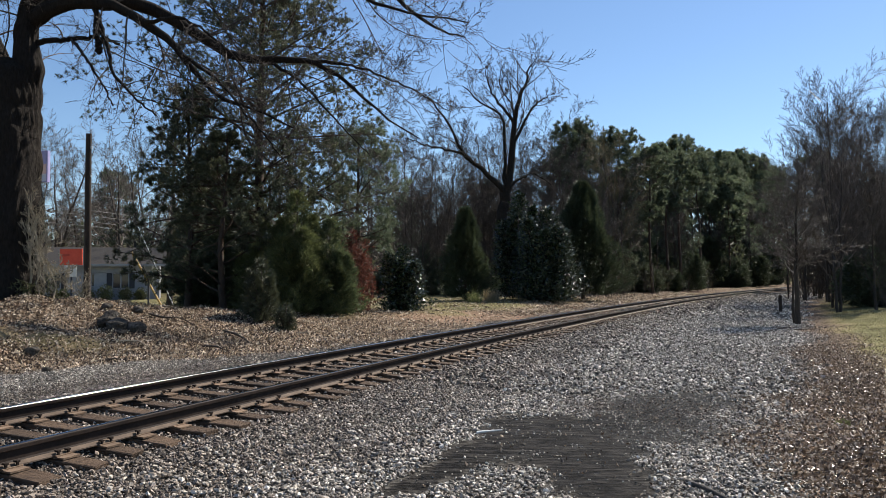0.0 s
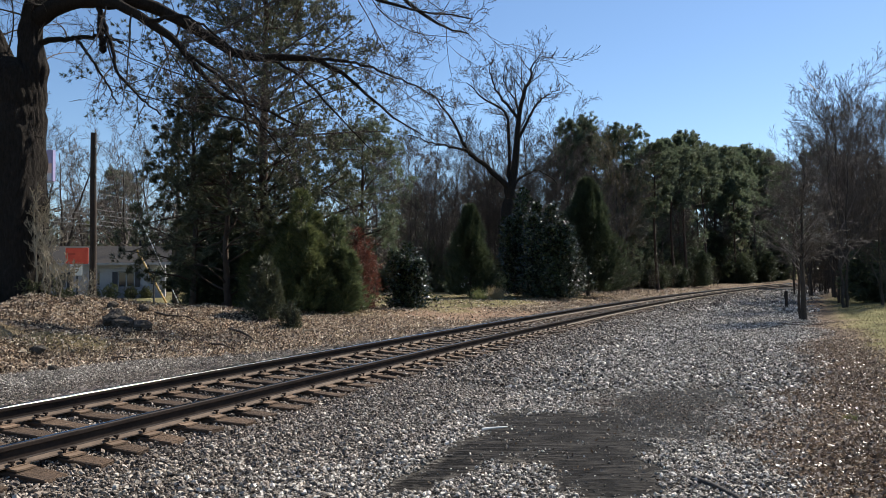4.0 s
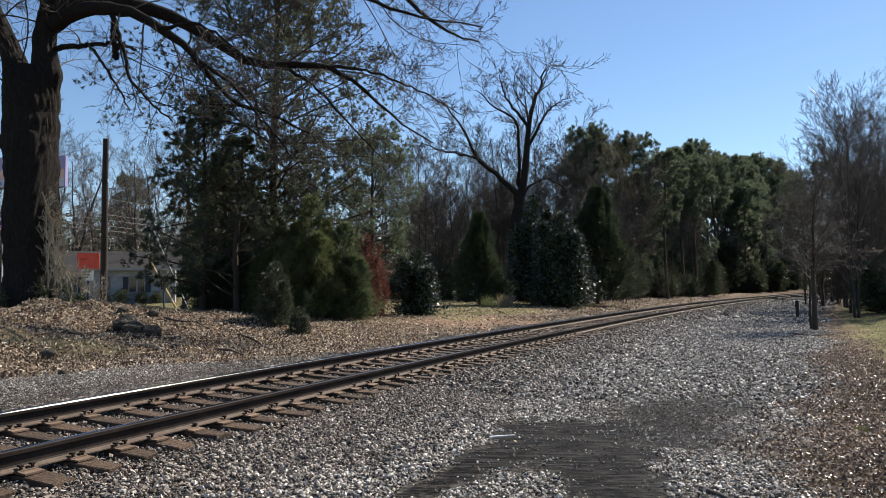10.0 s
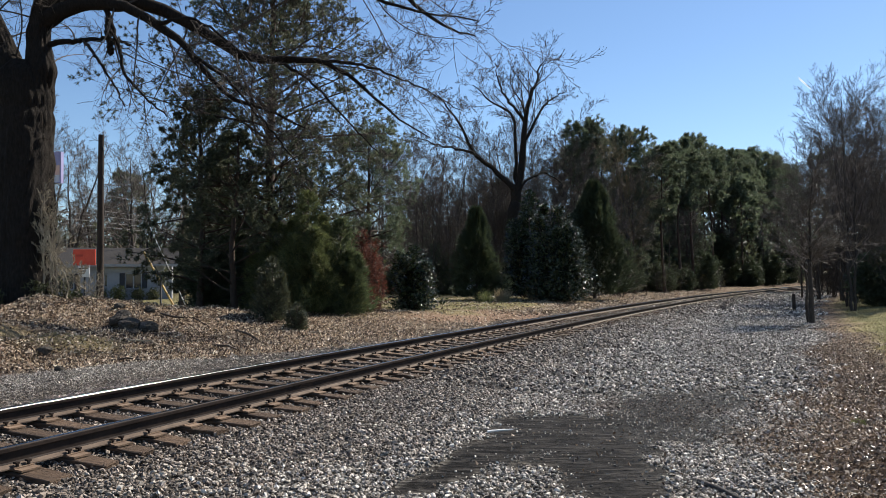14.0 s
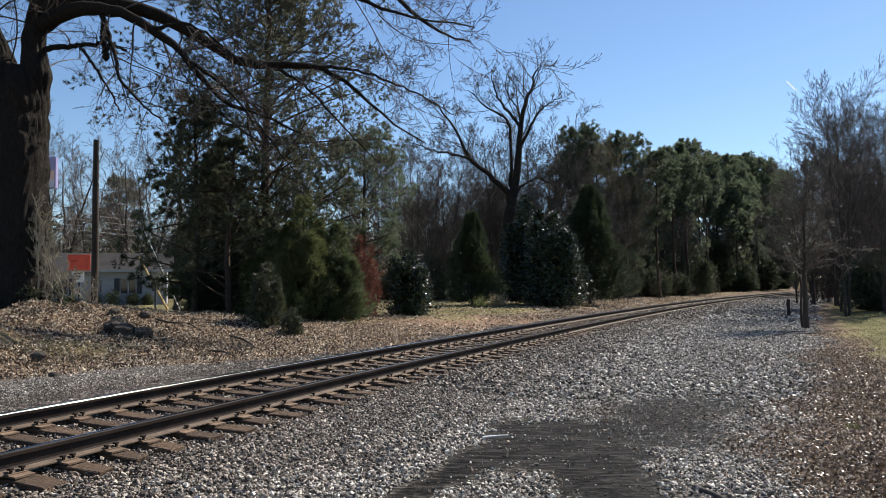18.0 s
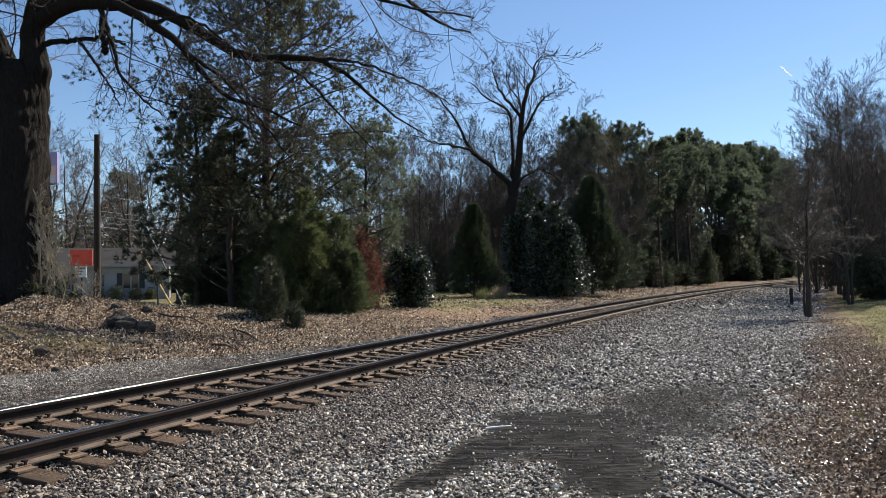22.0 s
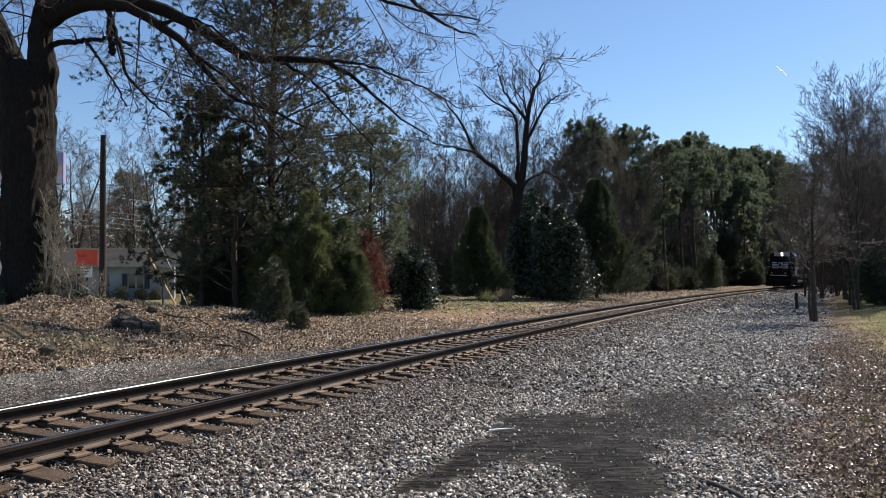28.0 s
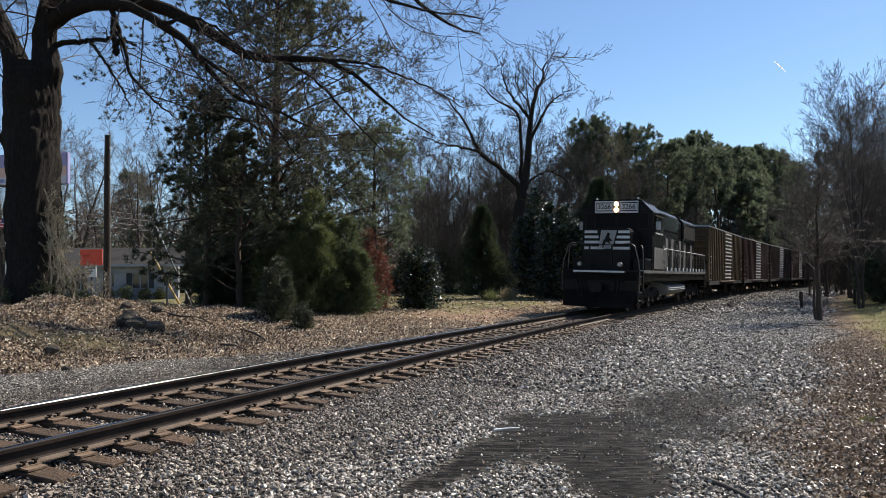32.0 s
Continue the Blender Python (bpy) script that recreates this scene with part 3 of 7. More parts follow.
def build_track():
    track = thing("railway_track", Matrix(), "single railway track on wooden sleepers, polished railheads", "railway track", kind="structure")
    s = np.concatenate([np.arange(-60, 120, 0.75), np.arange(120, 845, 3.0)])
    for side in (-1, 1):
        ob = new("rail", sweep(RAIL, s, side * GAUGE / 2, "rail", [RAIL_STEEL, RAIL_TOP, RAIL_FOOT], {1: (8, 9, 10, 11, 12) if side < 0 else (10, 11, 12, 13), 2: (1, 2, 20, 21)}))
        ob.parent = track
        tagged(ob, "rust-brown steel rail with a polished head")
    ties = [tie_mesh(i) for i in range(7)]
    plate = bpy.data.meshes.new("tie_plate")
    bm = boxes((-0.19, 0.19, -0.095, 0.095, 0, 0.016), (-0.105, -0.08, -0.095, 0.095, 0.016, 0.026), (0.08, 0.105, -0.095, 0.095, 0.016, 0.026))
    bm.to_mesh(plate)
    bm.free()
    plate.materials.append(PLATE)
    spike = bpy.data.meshes.new("spike")
    bm = boxes((-0.009, 0.009, -0.009, 0.009, -0.02, 0.03), (-0.03, 0.014, -0.017, 0.017, 0.03, 0.046))
    bm.to_mesh(spike)
    bm.free()
    spike.materials.append(RAIL_STEEL)
    r = random.Random(4)
    along, gaps = -7.0, [0.53, 0.47, 0.51, 0.49, 0.55, 0.48, 0.5]
    far_v, far_f = [], []
    count = 0
    while along < 135:
        p = on_track(along, 0.0, -0.196)
        yaw = -float(np.interp(along, SS, HEAD)) + r.gauss(0, 0.012)
        q = Matrix.Translation(p) @ Matrix.Rotation(yaw, 4, "Z") @ Matrix.Rotation(TILT, 4, "Y")
        count += 1
        tie = new("sleeper", ties[r.randrange(7)])
        tie.parent = track
        tie.matrix_basis = q @ Matrix.Translation((r.gauss(0, 0.045), 0, r.uniform(-0.012, 0)))
        if along < 60:
            for side in (-1, 1):
                pl = new("tie_plate", plate)
                pl.parent = tie
                pl.matrix_basis = tie.matrix_basis.inverted() @ q @ Matrix.Translation((side * GAUGE / 2, 0, 0.0))
                if along < 24:
                    for a, bb in ((-1, 1), (1, -1), (1, 1), (-1, -1)):
                        if r.random() < 0.12:
                            continue
                        sp = new("spike", spike)
                        sp.parent = tie
                        sp.matrix_basis = pl.matrix_basis @ Matrix.Translation((a * 0.083, bb * 0.055, 0.012 + r.uniform(0, 0.015))) @ Matrix.Rotation(0 if a > 0 else math.pi, 4, "Z")
        along += gaps[count % 7] + r.gauss(0, 0.015)


build_track()


# ---- loose stones, dead leaves and grass on the ground ----
def stone_shapes(rng, tall):
    """A few broken-stone shapes: V (k, n, 3) and F."""
    if tall:
        t = (1 + 5 ** 0.5) / 2
        V = np.array([(-1, t, 0), (1, t, 0), (-1, -t, 0), (1, -t, 0), (0, -1, t), (0, 1, t), (0, -1, -t), (0, 1, -t), (t, 0, -1), (t, 0, 1), (-t, 0, -1), (-t, 0, 1)]) / 1.9
        F = np.array([(0, 11, 5), (0, 5, 1), (0, 1, 7), (0, 7, 10), (0, 10, 11), (1, 5, 9), (5, 11, 4), (11, 10, 2), (10, 7, 6), (7, 1, 8),
                      (3, 9, 4), (3, 4, 2), (3, 2, 6), (3, 6, 8), (3, 8, 9), (4, 9, 5), (2, 4, 11), (6, 2, 10), (8, 6, 7), (9, 8, 1)])
    else:
        V = np.array([(1, 0, -0.3), (-1, 0, -0.3), (0, 1, -0.3), (0, -1, -0.3), (0.55, 0.5, 0.75), (-0.6, 0.45, 0.75), (-0.5, -0.55, 0.75), (0.6, -0.5, 0.75)])
        F = np.array([(4, 5, 6), (4, 6, 7), (0, 2, 4), (2, 5, 4), (2, 1, 5), (1, 6, 5), (1, 3, 6), (3, 7, 6), (3, 0, 7), (0, 4, 7)])
    k = 24
    S = np.stack([V * rng.uniform(0.62, 1.2, (len(V), 1)) * np.array([rng.uniform(0.9, 1.4), rng.uniform(0.7, 1.0), rng.uniform(0.5, 0.9)]) for _ in range(k)])
    return S, F


def scatter(rng, name, pts, size, tall, material, label):
    S, F = stone_shapes(rng, tall)
    n = len(pts)
    k = rng.integers(0, len(S), n)
    q = unit(rng.normal(size=(n, 4)) * np.array([1, 0.24, 0.24, 1]))
    w, x, y, z = q.T
    R = np.stack([1 - 2 * (y * y + z * z), 2 * (x * y - z * w), 2 * (x * z + y * w), 2 * (x * y + z * w), 1 - 2 * (x * x + z * z), 2 * (y * z - x * w),
                  2 * (x * z - y * w), 2 * (y * z + x * w), 1 - 2 * (x * x + y * y)], 1).reshape(n, 3, 3)
    V = np.einsum("nij,nvj->nvi", R, S[k]) * size[:, None, None] + pts[:, None]
    nv = S.shape[1]
    FF = (np.arange(n)[:, None, None] * nv + F[None]).reshape(-1, 3)
    ob = new(name, mesh_np(name, V.reshape(-1, 3), FF, material))
    return tagged(ob, label, "gravel", kind="stuff")


def spots(rng, n, s0, s1, u0, u1):
    s, u = rng.uniform(s0, s1, n), rng.uniform(u0, u1, n)
    p = on_track(s, u)
    return s, u, p[:, 0], p[:, 1]


def build_loose():
    rng = np.random.default_rng(7)
    for name, n, s0, s1, tall, lab in (("ballast_gravel", 205000, 3.0, 11.5, False, "sharp grey crushed-stone ballast beside the rails"),
                                       ("far_ballast_gravel", 150000, 11.5, 38, False, "grey crushed-stone ballast along the track"),
                                       ("distant_ballast_gravel", 42000, 38, 95, False, "grey crushed-stone ballast round the bend")):
        s, u, x, y = spots(rng, n, s0, s1, -6.0, 8.6)
        g, lf, gr = zones(s, u, x, y)
        mud = mud_mask(x, y)
        keep = (rng.random(n) < g * (1 - mud * np.clip(0.985 - 0.42 * smooth(1.9, 3.0, x) - 0.1 * smooth(0.66, 0.8, value_noise(x * 5, y * 5, 15)), 0, 1))) & ~((np.abs(u) < 1.28) & (rng.random(n) < 0.35))
        s, u, x, y = s[keep], u[keep], x[keep], y[keep]
        size = rng.lognormal(np.log(0.0158 if s0 < 10 else 0.0255 if s0 < 30 else 0.052), 0.34, len(s))
        size = np.minimum(size, 1.9 * np.median(size))
        size *= np.where(u < -2.0, 0.6, 1.0) * np.where(u > 4.2, 0.85, 1.0)
        size *= 1 - 0.35 * mud[keep]
        z = ground_from(s, u, x, y) + size * rng.uniform(-0.2, 1.0, len(s))
        inner = (np.abs(u) < 1.6) 
        pts = np.stack([x, y, z], 1)
        damp = smooth(1.0, 0.45, np.hypot((x - 3.1) * 0.62, (y - 10.3) * 0.75) + (value_noise(x * 2, y * 2, 71) - 0.5) * 0.8) * 0.95
        a = inner | (rng.random(len(s)) < 0.62 * smooth(3.9, 1.9, np.abs(u) + (value_noise(x * 0.9, y * 0.9, 62) - 0.5) * 1.2)) | (rng.random(len(s)) < damp)
        pale = ~a & (rng.random(len(s)) < 0.75 * smooth(2.2, 3.6, u + (value_noise(x, y, 61) - 0.5) * 1.6) + 0.5 * (u < -2.5))
        scatter(rng, name, pts[~a & ~pale], size[~a & ~pale], tall, BALLAST, lab)
        scatter(rng, "pale_" + name, pts[pale], size[pale], tall, PALE_STONE, "pale crushed stone of the trackside access road")
        scatter(rng, "stained_" + name, pts[a], size[a], tall, BROWN_BALLAST, "rust-stained crushed stone between the sleepers")
    # dead leaves
    n = 520000
    s, u, x, y = spots(rng, n, 3, 42, -15, 10)
    g, lf, gr = zones(s, u, x, y)
    dens = np.clip(lf * (0.75 + 0.6 * value_noise(x * 0.8, y * 0.8, 41)) + 0.07 * gr * (u > 0) + g * 0.035 * (u > 4), 0, 1) * (0.22 + 0.78 * smooth(26, 9, s))
    keep = (rng.random(n) < dens) & ((u < 0) | (s < 30))
    s, u, x, y = s[keep], u[keep], x[keep], y[keep]
    C = np.stack([x, y, ground_from(s, u, x, y) + rng.uniform(0.0, 0.04, len(s))], 1)
    D = rng.normal(size=C.shape) * np.array([1, 1, 0.9])
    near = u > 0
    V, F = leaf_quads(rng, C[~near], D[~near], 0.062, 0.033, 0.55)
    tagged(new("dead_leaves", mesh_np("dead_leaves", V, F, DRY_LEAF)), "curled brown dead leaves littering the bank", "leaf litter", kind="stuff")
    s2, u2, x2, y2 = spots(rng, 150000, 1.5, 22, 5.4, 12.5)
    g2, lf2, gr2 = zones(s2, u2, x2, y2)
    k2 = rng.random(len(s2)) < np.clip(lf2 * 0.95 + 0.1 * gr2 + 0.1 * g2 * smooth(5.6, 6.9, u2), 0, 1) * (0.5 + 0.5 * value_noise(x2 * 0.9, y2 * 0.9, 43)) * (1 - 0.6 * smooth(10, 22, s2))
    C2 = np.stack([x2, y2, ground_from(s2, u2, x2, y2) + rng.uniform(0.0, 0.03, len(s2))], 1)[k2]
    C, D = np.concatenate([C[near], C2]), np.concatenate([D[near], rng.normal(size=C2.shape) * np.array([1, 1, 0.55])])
    # right-bank leaves take the darker colour that stands in for part shade
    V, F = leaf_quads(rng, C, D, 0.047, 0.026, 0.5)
    tagged(new("damp_shaded_leaves", mesh_np("damp_shaded_leaves", V, F, DAMP_SHADED_LEAF)), "damp red-brown dead leaves beside the gravel, coloured darker for partial shade", "leaf litter", kind="stuff")
    # larger, sparser leaves farther along the line
    n = 60000
    s, u, x, y = spots(rng, n, 24, 85, -14, -2)
    g, lf, gr = zones(s, u, x, y)
    keep = rng.random(n) < np.clip(lf * 0.6 + 0.12 * gr, 0, 1) * (1 - g) * (0.35 + 0.65 * value_noise(x * 0.9, y * 0.9, 42))
    s, u, x, y = s[keep], u[keep], x[keep], y[keep]
    C = np.stack([x, y, ground_from(s, u, x, y) + rng.uniform(0.0, 0.05, len(s))], 1)
    V, F = leaf_quads(rng, C, rng.normal(size=C.shape) * np.array([1, 1, 0.35]), 0.12, 0.06, 0.4)
    tagged(new("far_dead_leaves", mesh_np("far_dead_leaves", V, F, DRY_LEAF)), "brown dead leaves scattered along the far bank", "leaf litter", kind="stuff")
    # grass
    n = 90000
    s, u, x, y = spots(rng, n, 3, 62, -22, 26)
    g, lf, gr = zones(s, u, x, y)
    keep = rng.random(n) < gr * (0.4 + 0.6 * value_noise(x * 0.6, y * 0.6, 51))
    s, u, x, y = s[keep], u[keep], x[keep], y[keep]
    C = np.stack([x, y, ground_from(s, u, x, y) - 0.01], 1)
    V, F = blades(rng, C, np.tile([0, 0, 1.0], (len(C), 1)), 4, 0.07, 0.012, 0.5)
    tagged(new("grass", mesh_np("grass", V, F, GRASS)), "short yellow-green winter grass", "grass", kind="stuff")


build_loose()


# ---- trees ----
def spline(ctrl, n):
    """n points on a smooth line through the control points."""
    c = np.array(ctrl, float)
    c = np.concatenate([2 * c[:1] - c[1:2], c, 2 * c[-1:] - c[-2:-1]])
    t = np.linspace(0, len(c) - 3 - 1e-6, n)
    i = t.astype(int)
    f = (t - i)[:, None]
    a, b, d, e = c[i], c[i + 1], c[i + 2], c[i + 3]
    return 0.5 * (2 * b + (d - a) * f + (2 * a - 5 * b + 4 * d - e) * f ** 2 + (3 * b - a - 3 * d + e) * f ** 3)


def limbs(rng, lines, n=14, wob=0.03):
    """Main limbs: each (control points, thick end, thin end), with a slight wobble."""
    P = np.stack([spline(l[0], n) for l in lines])
    P[:, 1:] += rng.normal(size=P[:, 1:].shape) * wob
    R = np.stack([l[1] + (l[2] - l[1]) * np.linspace(0, 1, n) ** 0.8 for l in lines])
    return P, R


def tree_thing(name, place, trunk_me, crown_me, label, category="tree", group="", turn=0.0, size=1.0, crown_label=""):
    ob = thing(name, Matrix.Translation(place) @ Matrix.Rotation(turn, 4, "Z"), label, category, group)
    ob.scale = (size, size, size)
    part("trunk", trunk_me, None, ob)
    if crown_me:
        part("crown", crown_me, None, ob, crown_label)
    return ob


def twig_levels(rng, P, R, plan):
    """Grow level after level; plan rows: count, t0, t1, angle, ratio, points, wiggle, lift, thin."""
    levels = []
    for k, t0, t1, ang, ratio, n, wig, lift, thin in plan:
        P, R = grow(rng, P, R, k, t0, t1, ang, ratio, n, wig, lift, thin)
        levels.append((P, R))
    return levels


def bark_trunk(P, R, sides, rng, ridge=0.05):
    """A thick trunk with furrowed, uneven bark."""
    V, F = tubes(P, R, sides)
    n = P.shape[1]
    k = np.tile(np.arange(sides), P.shape[0] * n)
    c = np.repeat(P.reshape(-1, 3), sides, 0)
    out = V - c
    w = 1 + ridge * np.sin(k * 2.399 * 3 + V[:, 2] * 0.6) + rng.normal(size=len(V)) * ridge * 0.6
    return c + out * w[:, None], F


def furrowed(P, R, sides, seed, burls=()):
    """A thick stem with deep lengthwise bark furrows and burls (place, size)."""
    V, F = tubes(P, R, sides)
    k = np.tile(np.arange(sides), P.shape[0] * P.shape[1])
    c = np.repeat(P.reshape(-1, 3), sides, 0)
    r = np.repeat(R.reshape(-1), sides)
    a = k / sides * 6.283 + 0.25 * np.sin(V[:, 2] * 1.3 + seed)
    around = np.minimum(a % 6.283, 6.283 - a % 6.283) * 5.5
    ridge = np.abs(value_noise(around, V[:, 2] * 1.6, seed) - 0.5) * 2
    fine = value_noise(around * 2.7, V[:, 2] * 4.5, seed + 1) - 0.5
    lump = value_noise(around * 0.35, V[:, 2] * 0.8, seed + 2) - 0.5
    d = r * (0.12 * lump) + np.minimum(r, 0.5) * (0.16 * (ridge - 0.4) + 0.07 * fine)
    for place, size in burls:
        d += size * 0.5 * np.exp(-(((V - np.array(place)) / size) ** 2).sum(1))
    return V + unit(V - c) * d[:, None], F


def big_oak():
    rng = np.random.default_rng(11)
    x, y = -10.95, 21.0
    g = float(ground_z(x, y)[0])
    lines = [
        ([(-0.11, 0, 0.3), (-0.11, 0, 1.0), (-0.125, 0, 1.8), (-0.145, 0, 3.0), (-0.165, 0, 4.3), (-0.22, 0, 5.3), (-0.25, 0, 6.0), (-0.26, 0, 6.8), (-0.24, 0, 7.5)], 0.7, 0.66),
        ([(-0.42, 0, 5.2), (-0.52, 0.0, 6.2), (-0.66, 0.05, 7.2), (-0.84, 0.1, 7.9), (-1.12, 0.15, 8.5), (-1.5, 0.3, 9.2), (-2.3, 0.8, 10.8), (-2.9, 1.5, 13.1)], 0.46, 0.14),
        ([(-0.02, 0, 5.4), (0.06, 0, 6.4), (0.12, 0, 7.4), (0.13, 0, 8.4), (0.3, -0.1, 9.2), (0.6, -0.3, 10.4), (1.1, 0, 12.5), (1.06, 0.4, 15.0)], 0.5, 0.10),
        ([(0.2, 0, 8.62), (1.06, -0.3, 8.9), (1.84, -0.6, 8.95), (2.57, -0.8, 8.8), (3.0, -0.8, 8.66), (4.16, -0.8, 7.94), (4.82, -0.8, 7.15), (5.57, -0.8, 6.34), (6.58, -0.8, 5.96), (7.6, -0.8, 5.47)], 0.25, 0.02),
        ([(0.3, 0, 9.1), (1.5, 0.6, 9.65), (2.8, 1.3, 9.52), (4.1, 1.3, 8.85), (5.3, 1.3, 8.12), (6.08, 1.3, 7.92), (6.76, 1.3, 7.93), (7.58, 1.3, 7.86), (8.24, 1.3, 7.62), (9.07, 1.3, 6.98), (9.9, 1.3, 6.22), (10.9, 1.3, 5.55)], 0.24, 0.016),
        ([(0.75, -0.3, 10.33), (2.3, -0.8, 10.8), (4.8, -1.5, 11.1), (7.0, -2, 10.5), (8.2, -2.4, 9.4), (9.15, -2.6, 8.46), (10.4, -2.7, 8.0), (12.1, -2.9, 7.6)], 0.17, 0.015),
        ([(1.2, 0, 12.5), (3.55, 0.4, 13.1), (6.35, 0.9, 12.7), (8.5, 1.3, 11.4), (10.1, 1.6, 10.0), (11.3, 1.8, 9.1), (12.3, 2, 8.8)], 0.18, 0.02),
        ([(2.22, -0.7, 8.95), (2.46, -0.7, 8.15), (2.61, -0.7, 7.68), (2.86, -0.8, 6.89), (3.39, -0.9, 6.31), (4.0, -1, 5.74)], 0.085, 0.02),
        ([(0.4, 0, 8.0), (1.0, 0.1, 8.12), (1.37, 0.2, 8.2), (1.9, 0.4, 8.3), (2.46, 0.5, 8.12)], 0.085, 0.04),
        ([(1.29, 0.2, 8.15), (1.68, 0.3, 7.53), (2.07, 0.35, 6.9), (2.33, 0.4, 6.36)], 0.05, 0.02),
        ([(2.35, -0.7, 8.5), (2.36, -0.75, 8.0), (2.42, -0.72, 7.5)], 0.10, 0.085),
        ([(0.0, 0.0, 9.5), (-1.5, 1.2, 11.5), (-3.5, 2.0, 12.8), (-5.5, 2.4, 12.6)], 0.16, 0.03),
        ([(-1.5, 0.5, 9.4), (-2.6, -0.4, 9.9), (-4.4, -0.8, 9.6), (-6.2, -1.2, 8.6)], 0.15, 0.03),
        ([(4.5, -0.8, 7.55), (5.6, -1.0, 6.7), (6.7, -1.2, 5.4), (7.5, -1.3, 4.4)], 0.06, 0.012),
        ([(6.4, 1.3, 7.92), (7.4, 1.0, 7.2), (8.6, 0.6, 5.9), (9.5, 0.3, 4.9)], 0.06, 0.012),
        ([(7.6, 1.3, 7.86), (9.0, 1.2, 7.7), (10.4, 1.0, 7.1), (11.8, 0.9, 6.3)], 0.06, 0.012),
        ([(3.6, -0.8, 8.3), (4.8, -1.4, 8.2), (5.9, -1.9, 7.4), (6.9, -2.2, 6.3)], 0.06, 0.012)]
    lines = [([(a, b, c - g) for a, b, c in l], r0, r1) for l, r0, r1 in lines]
    P, R = limbs(rng, lines, 26, 0.018)
    P0, R0 = limbs(rng, lines[:3], 150, 0.0)
    zz = P0[0, :, 2] + g
    R0[0] = np.interp(zz, (0.3, 1.0, 1.8, 3.0, 4.3, 5.3, 6.0, 6.8, 7.2, 7.5), (0.92, 0.76, 0.71, 0.685, 0.665, 0.68, 0.69, 0.7, 0.62, 0.4))
    big = furrowed(P0, R0, 84, 5, (((0.52, -0.1, 7.3 - g), 0.3), ((-0.85, -0.3, 5.4 - g), 0.2)))
    rest = bark_trunk(P[3:], R[3:], 10, rng, 0.06)
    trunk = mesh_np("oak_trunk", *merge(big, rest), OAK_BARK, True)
    Q, S = P[1:], np.minimum(R[1:], 0.09)
    keep = [0, 1, 2, 3, 4, 5, 10, 11, 12, 13, 14, 15]
    lv = twig_levels(rng, Q[keep], S[keep], [(11, 0.18, 1.0, 58, 0.4, 12, 0.13, -0.025, 0.3), (8, 0.15, 1, 40, 0.45, 8, 0.15, 0.03, 0.46),
                                  (6, 0.15, 1, 38, 0.48, 5, 0.16, 0.05, 0.5), (3, 0.15, 1, 34, 0.5, 4, 0.14, 0.06, 0.65)])
    lv += twig_levels(rng, Q[[6, 7, 8]], S[[6, 7, 8]], [(7, 0.25, 1.0, 48, 0.5, 10, 0.16, -0.03, 0.42), (5, 0.15, 1, 44, 0.5, 6, 0.16, 0.0, 0.5), (4, 0.1, 1, 42, 0.5, 4, 0.16, 0.04, 0.6)])
    bits = [tubes(p, np.maximum(r, 0.0046), s) for (p, r), s in zip(lv, (6, 4, 3, 3, 5, 4, 3))]
    crown = mesh_np("oak_twigs", *merge(*bits), TWIG)
    return tree_thing("oak_tree", (x, y, g - 0.06), trunk, crown, "huge bare oak with furrowed dark bark and drooping limbs", "tree", crown_label="bare drooping twigs")


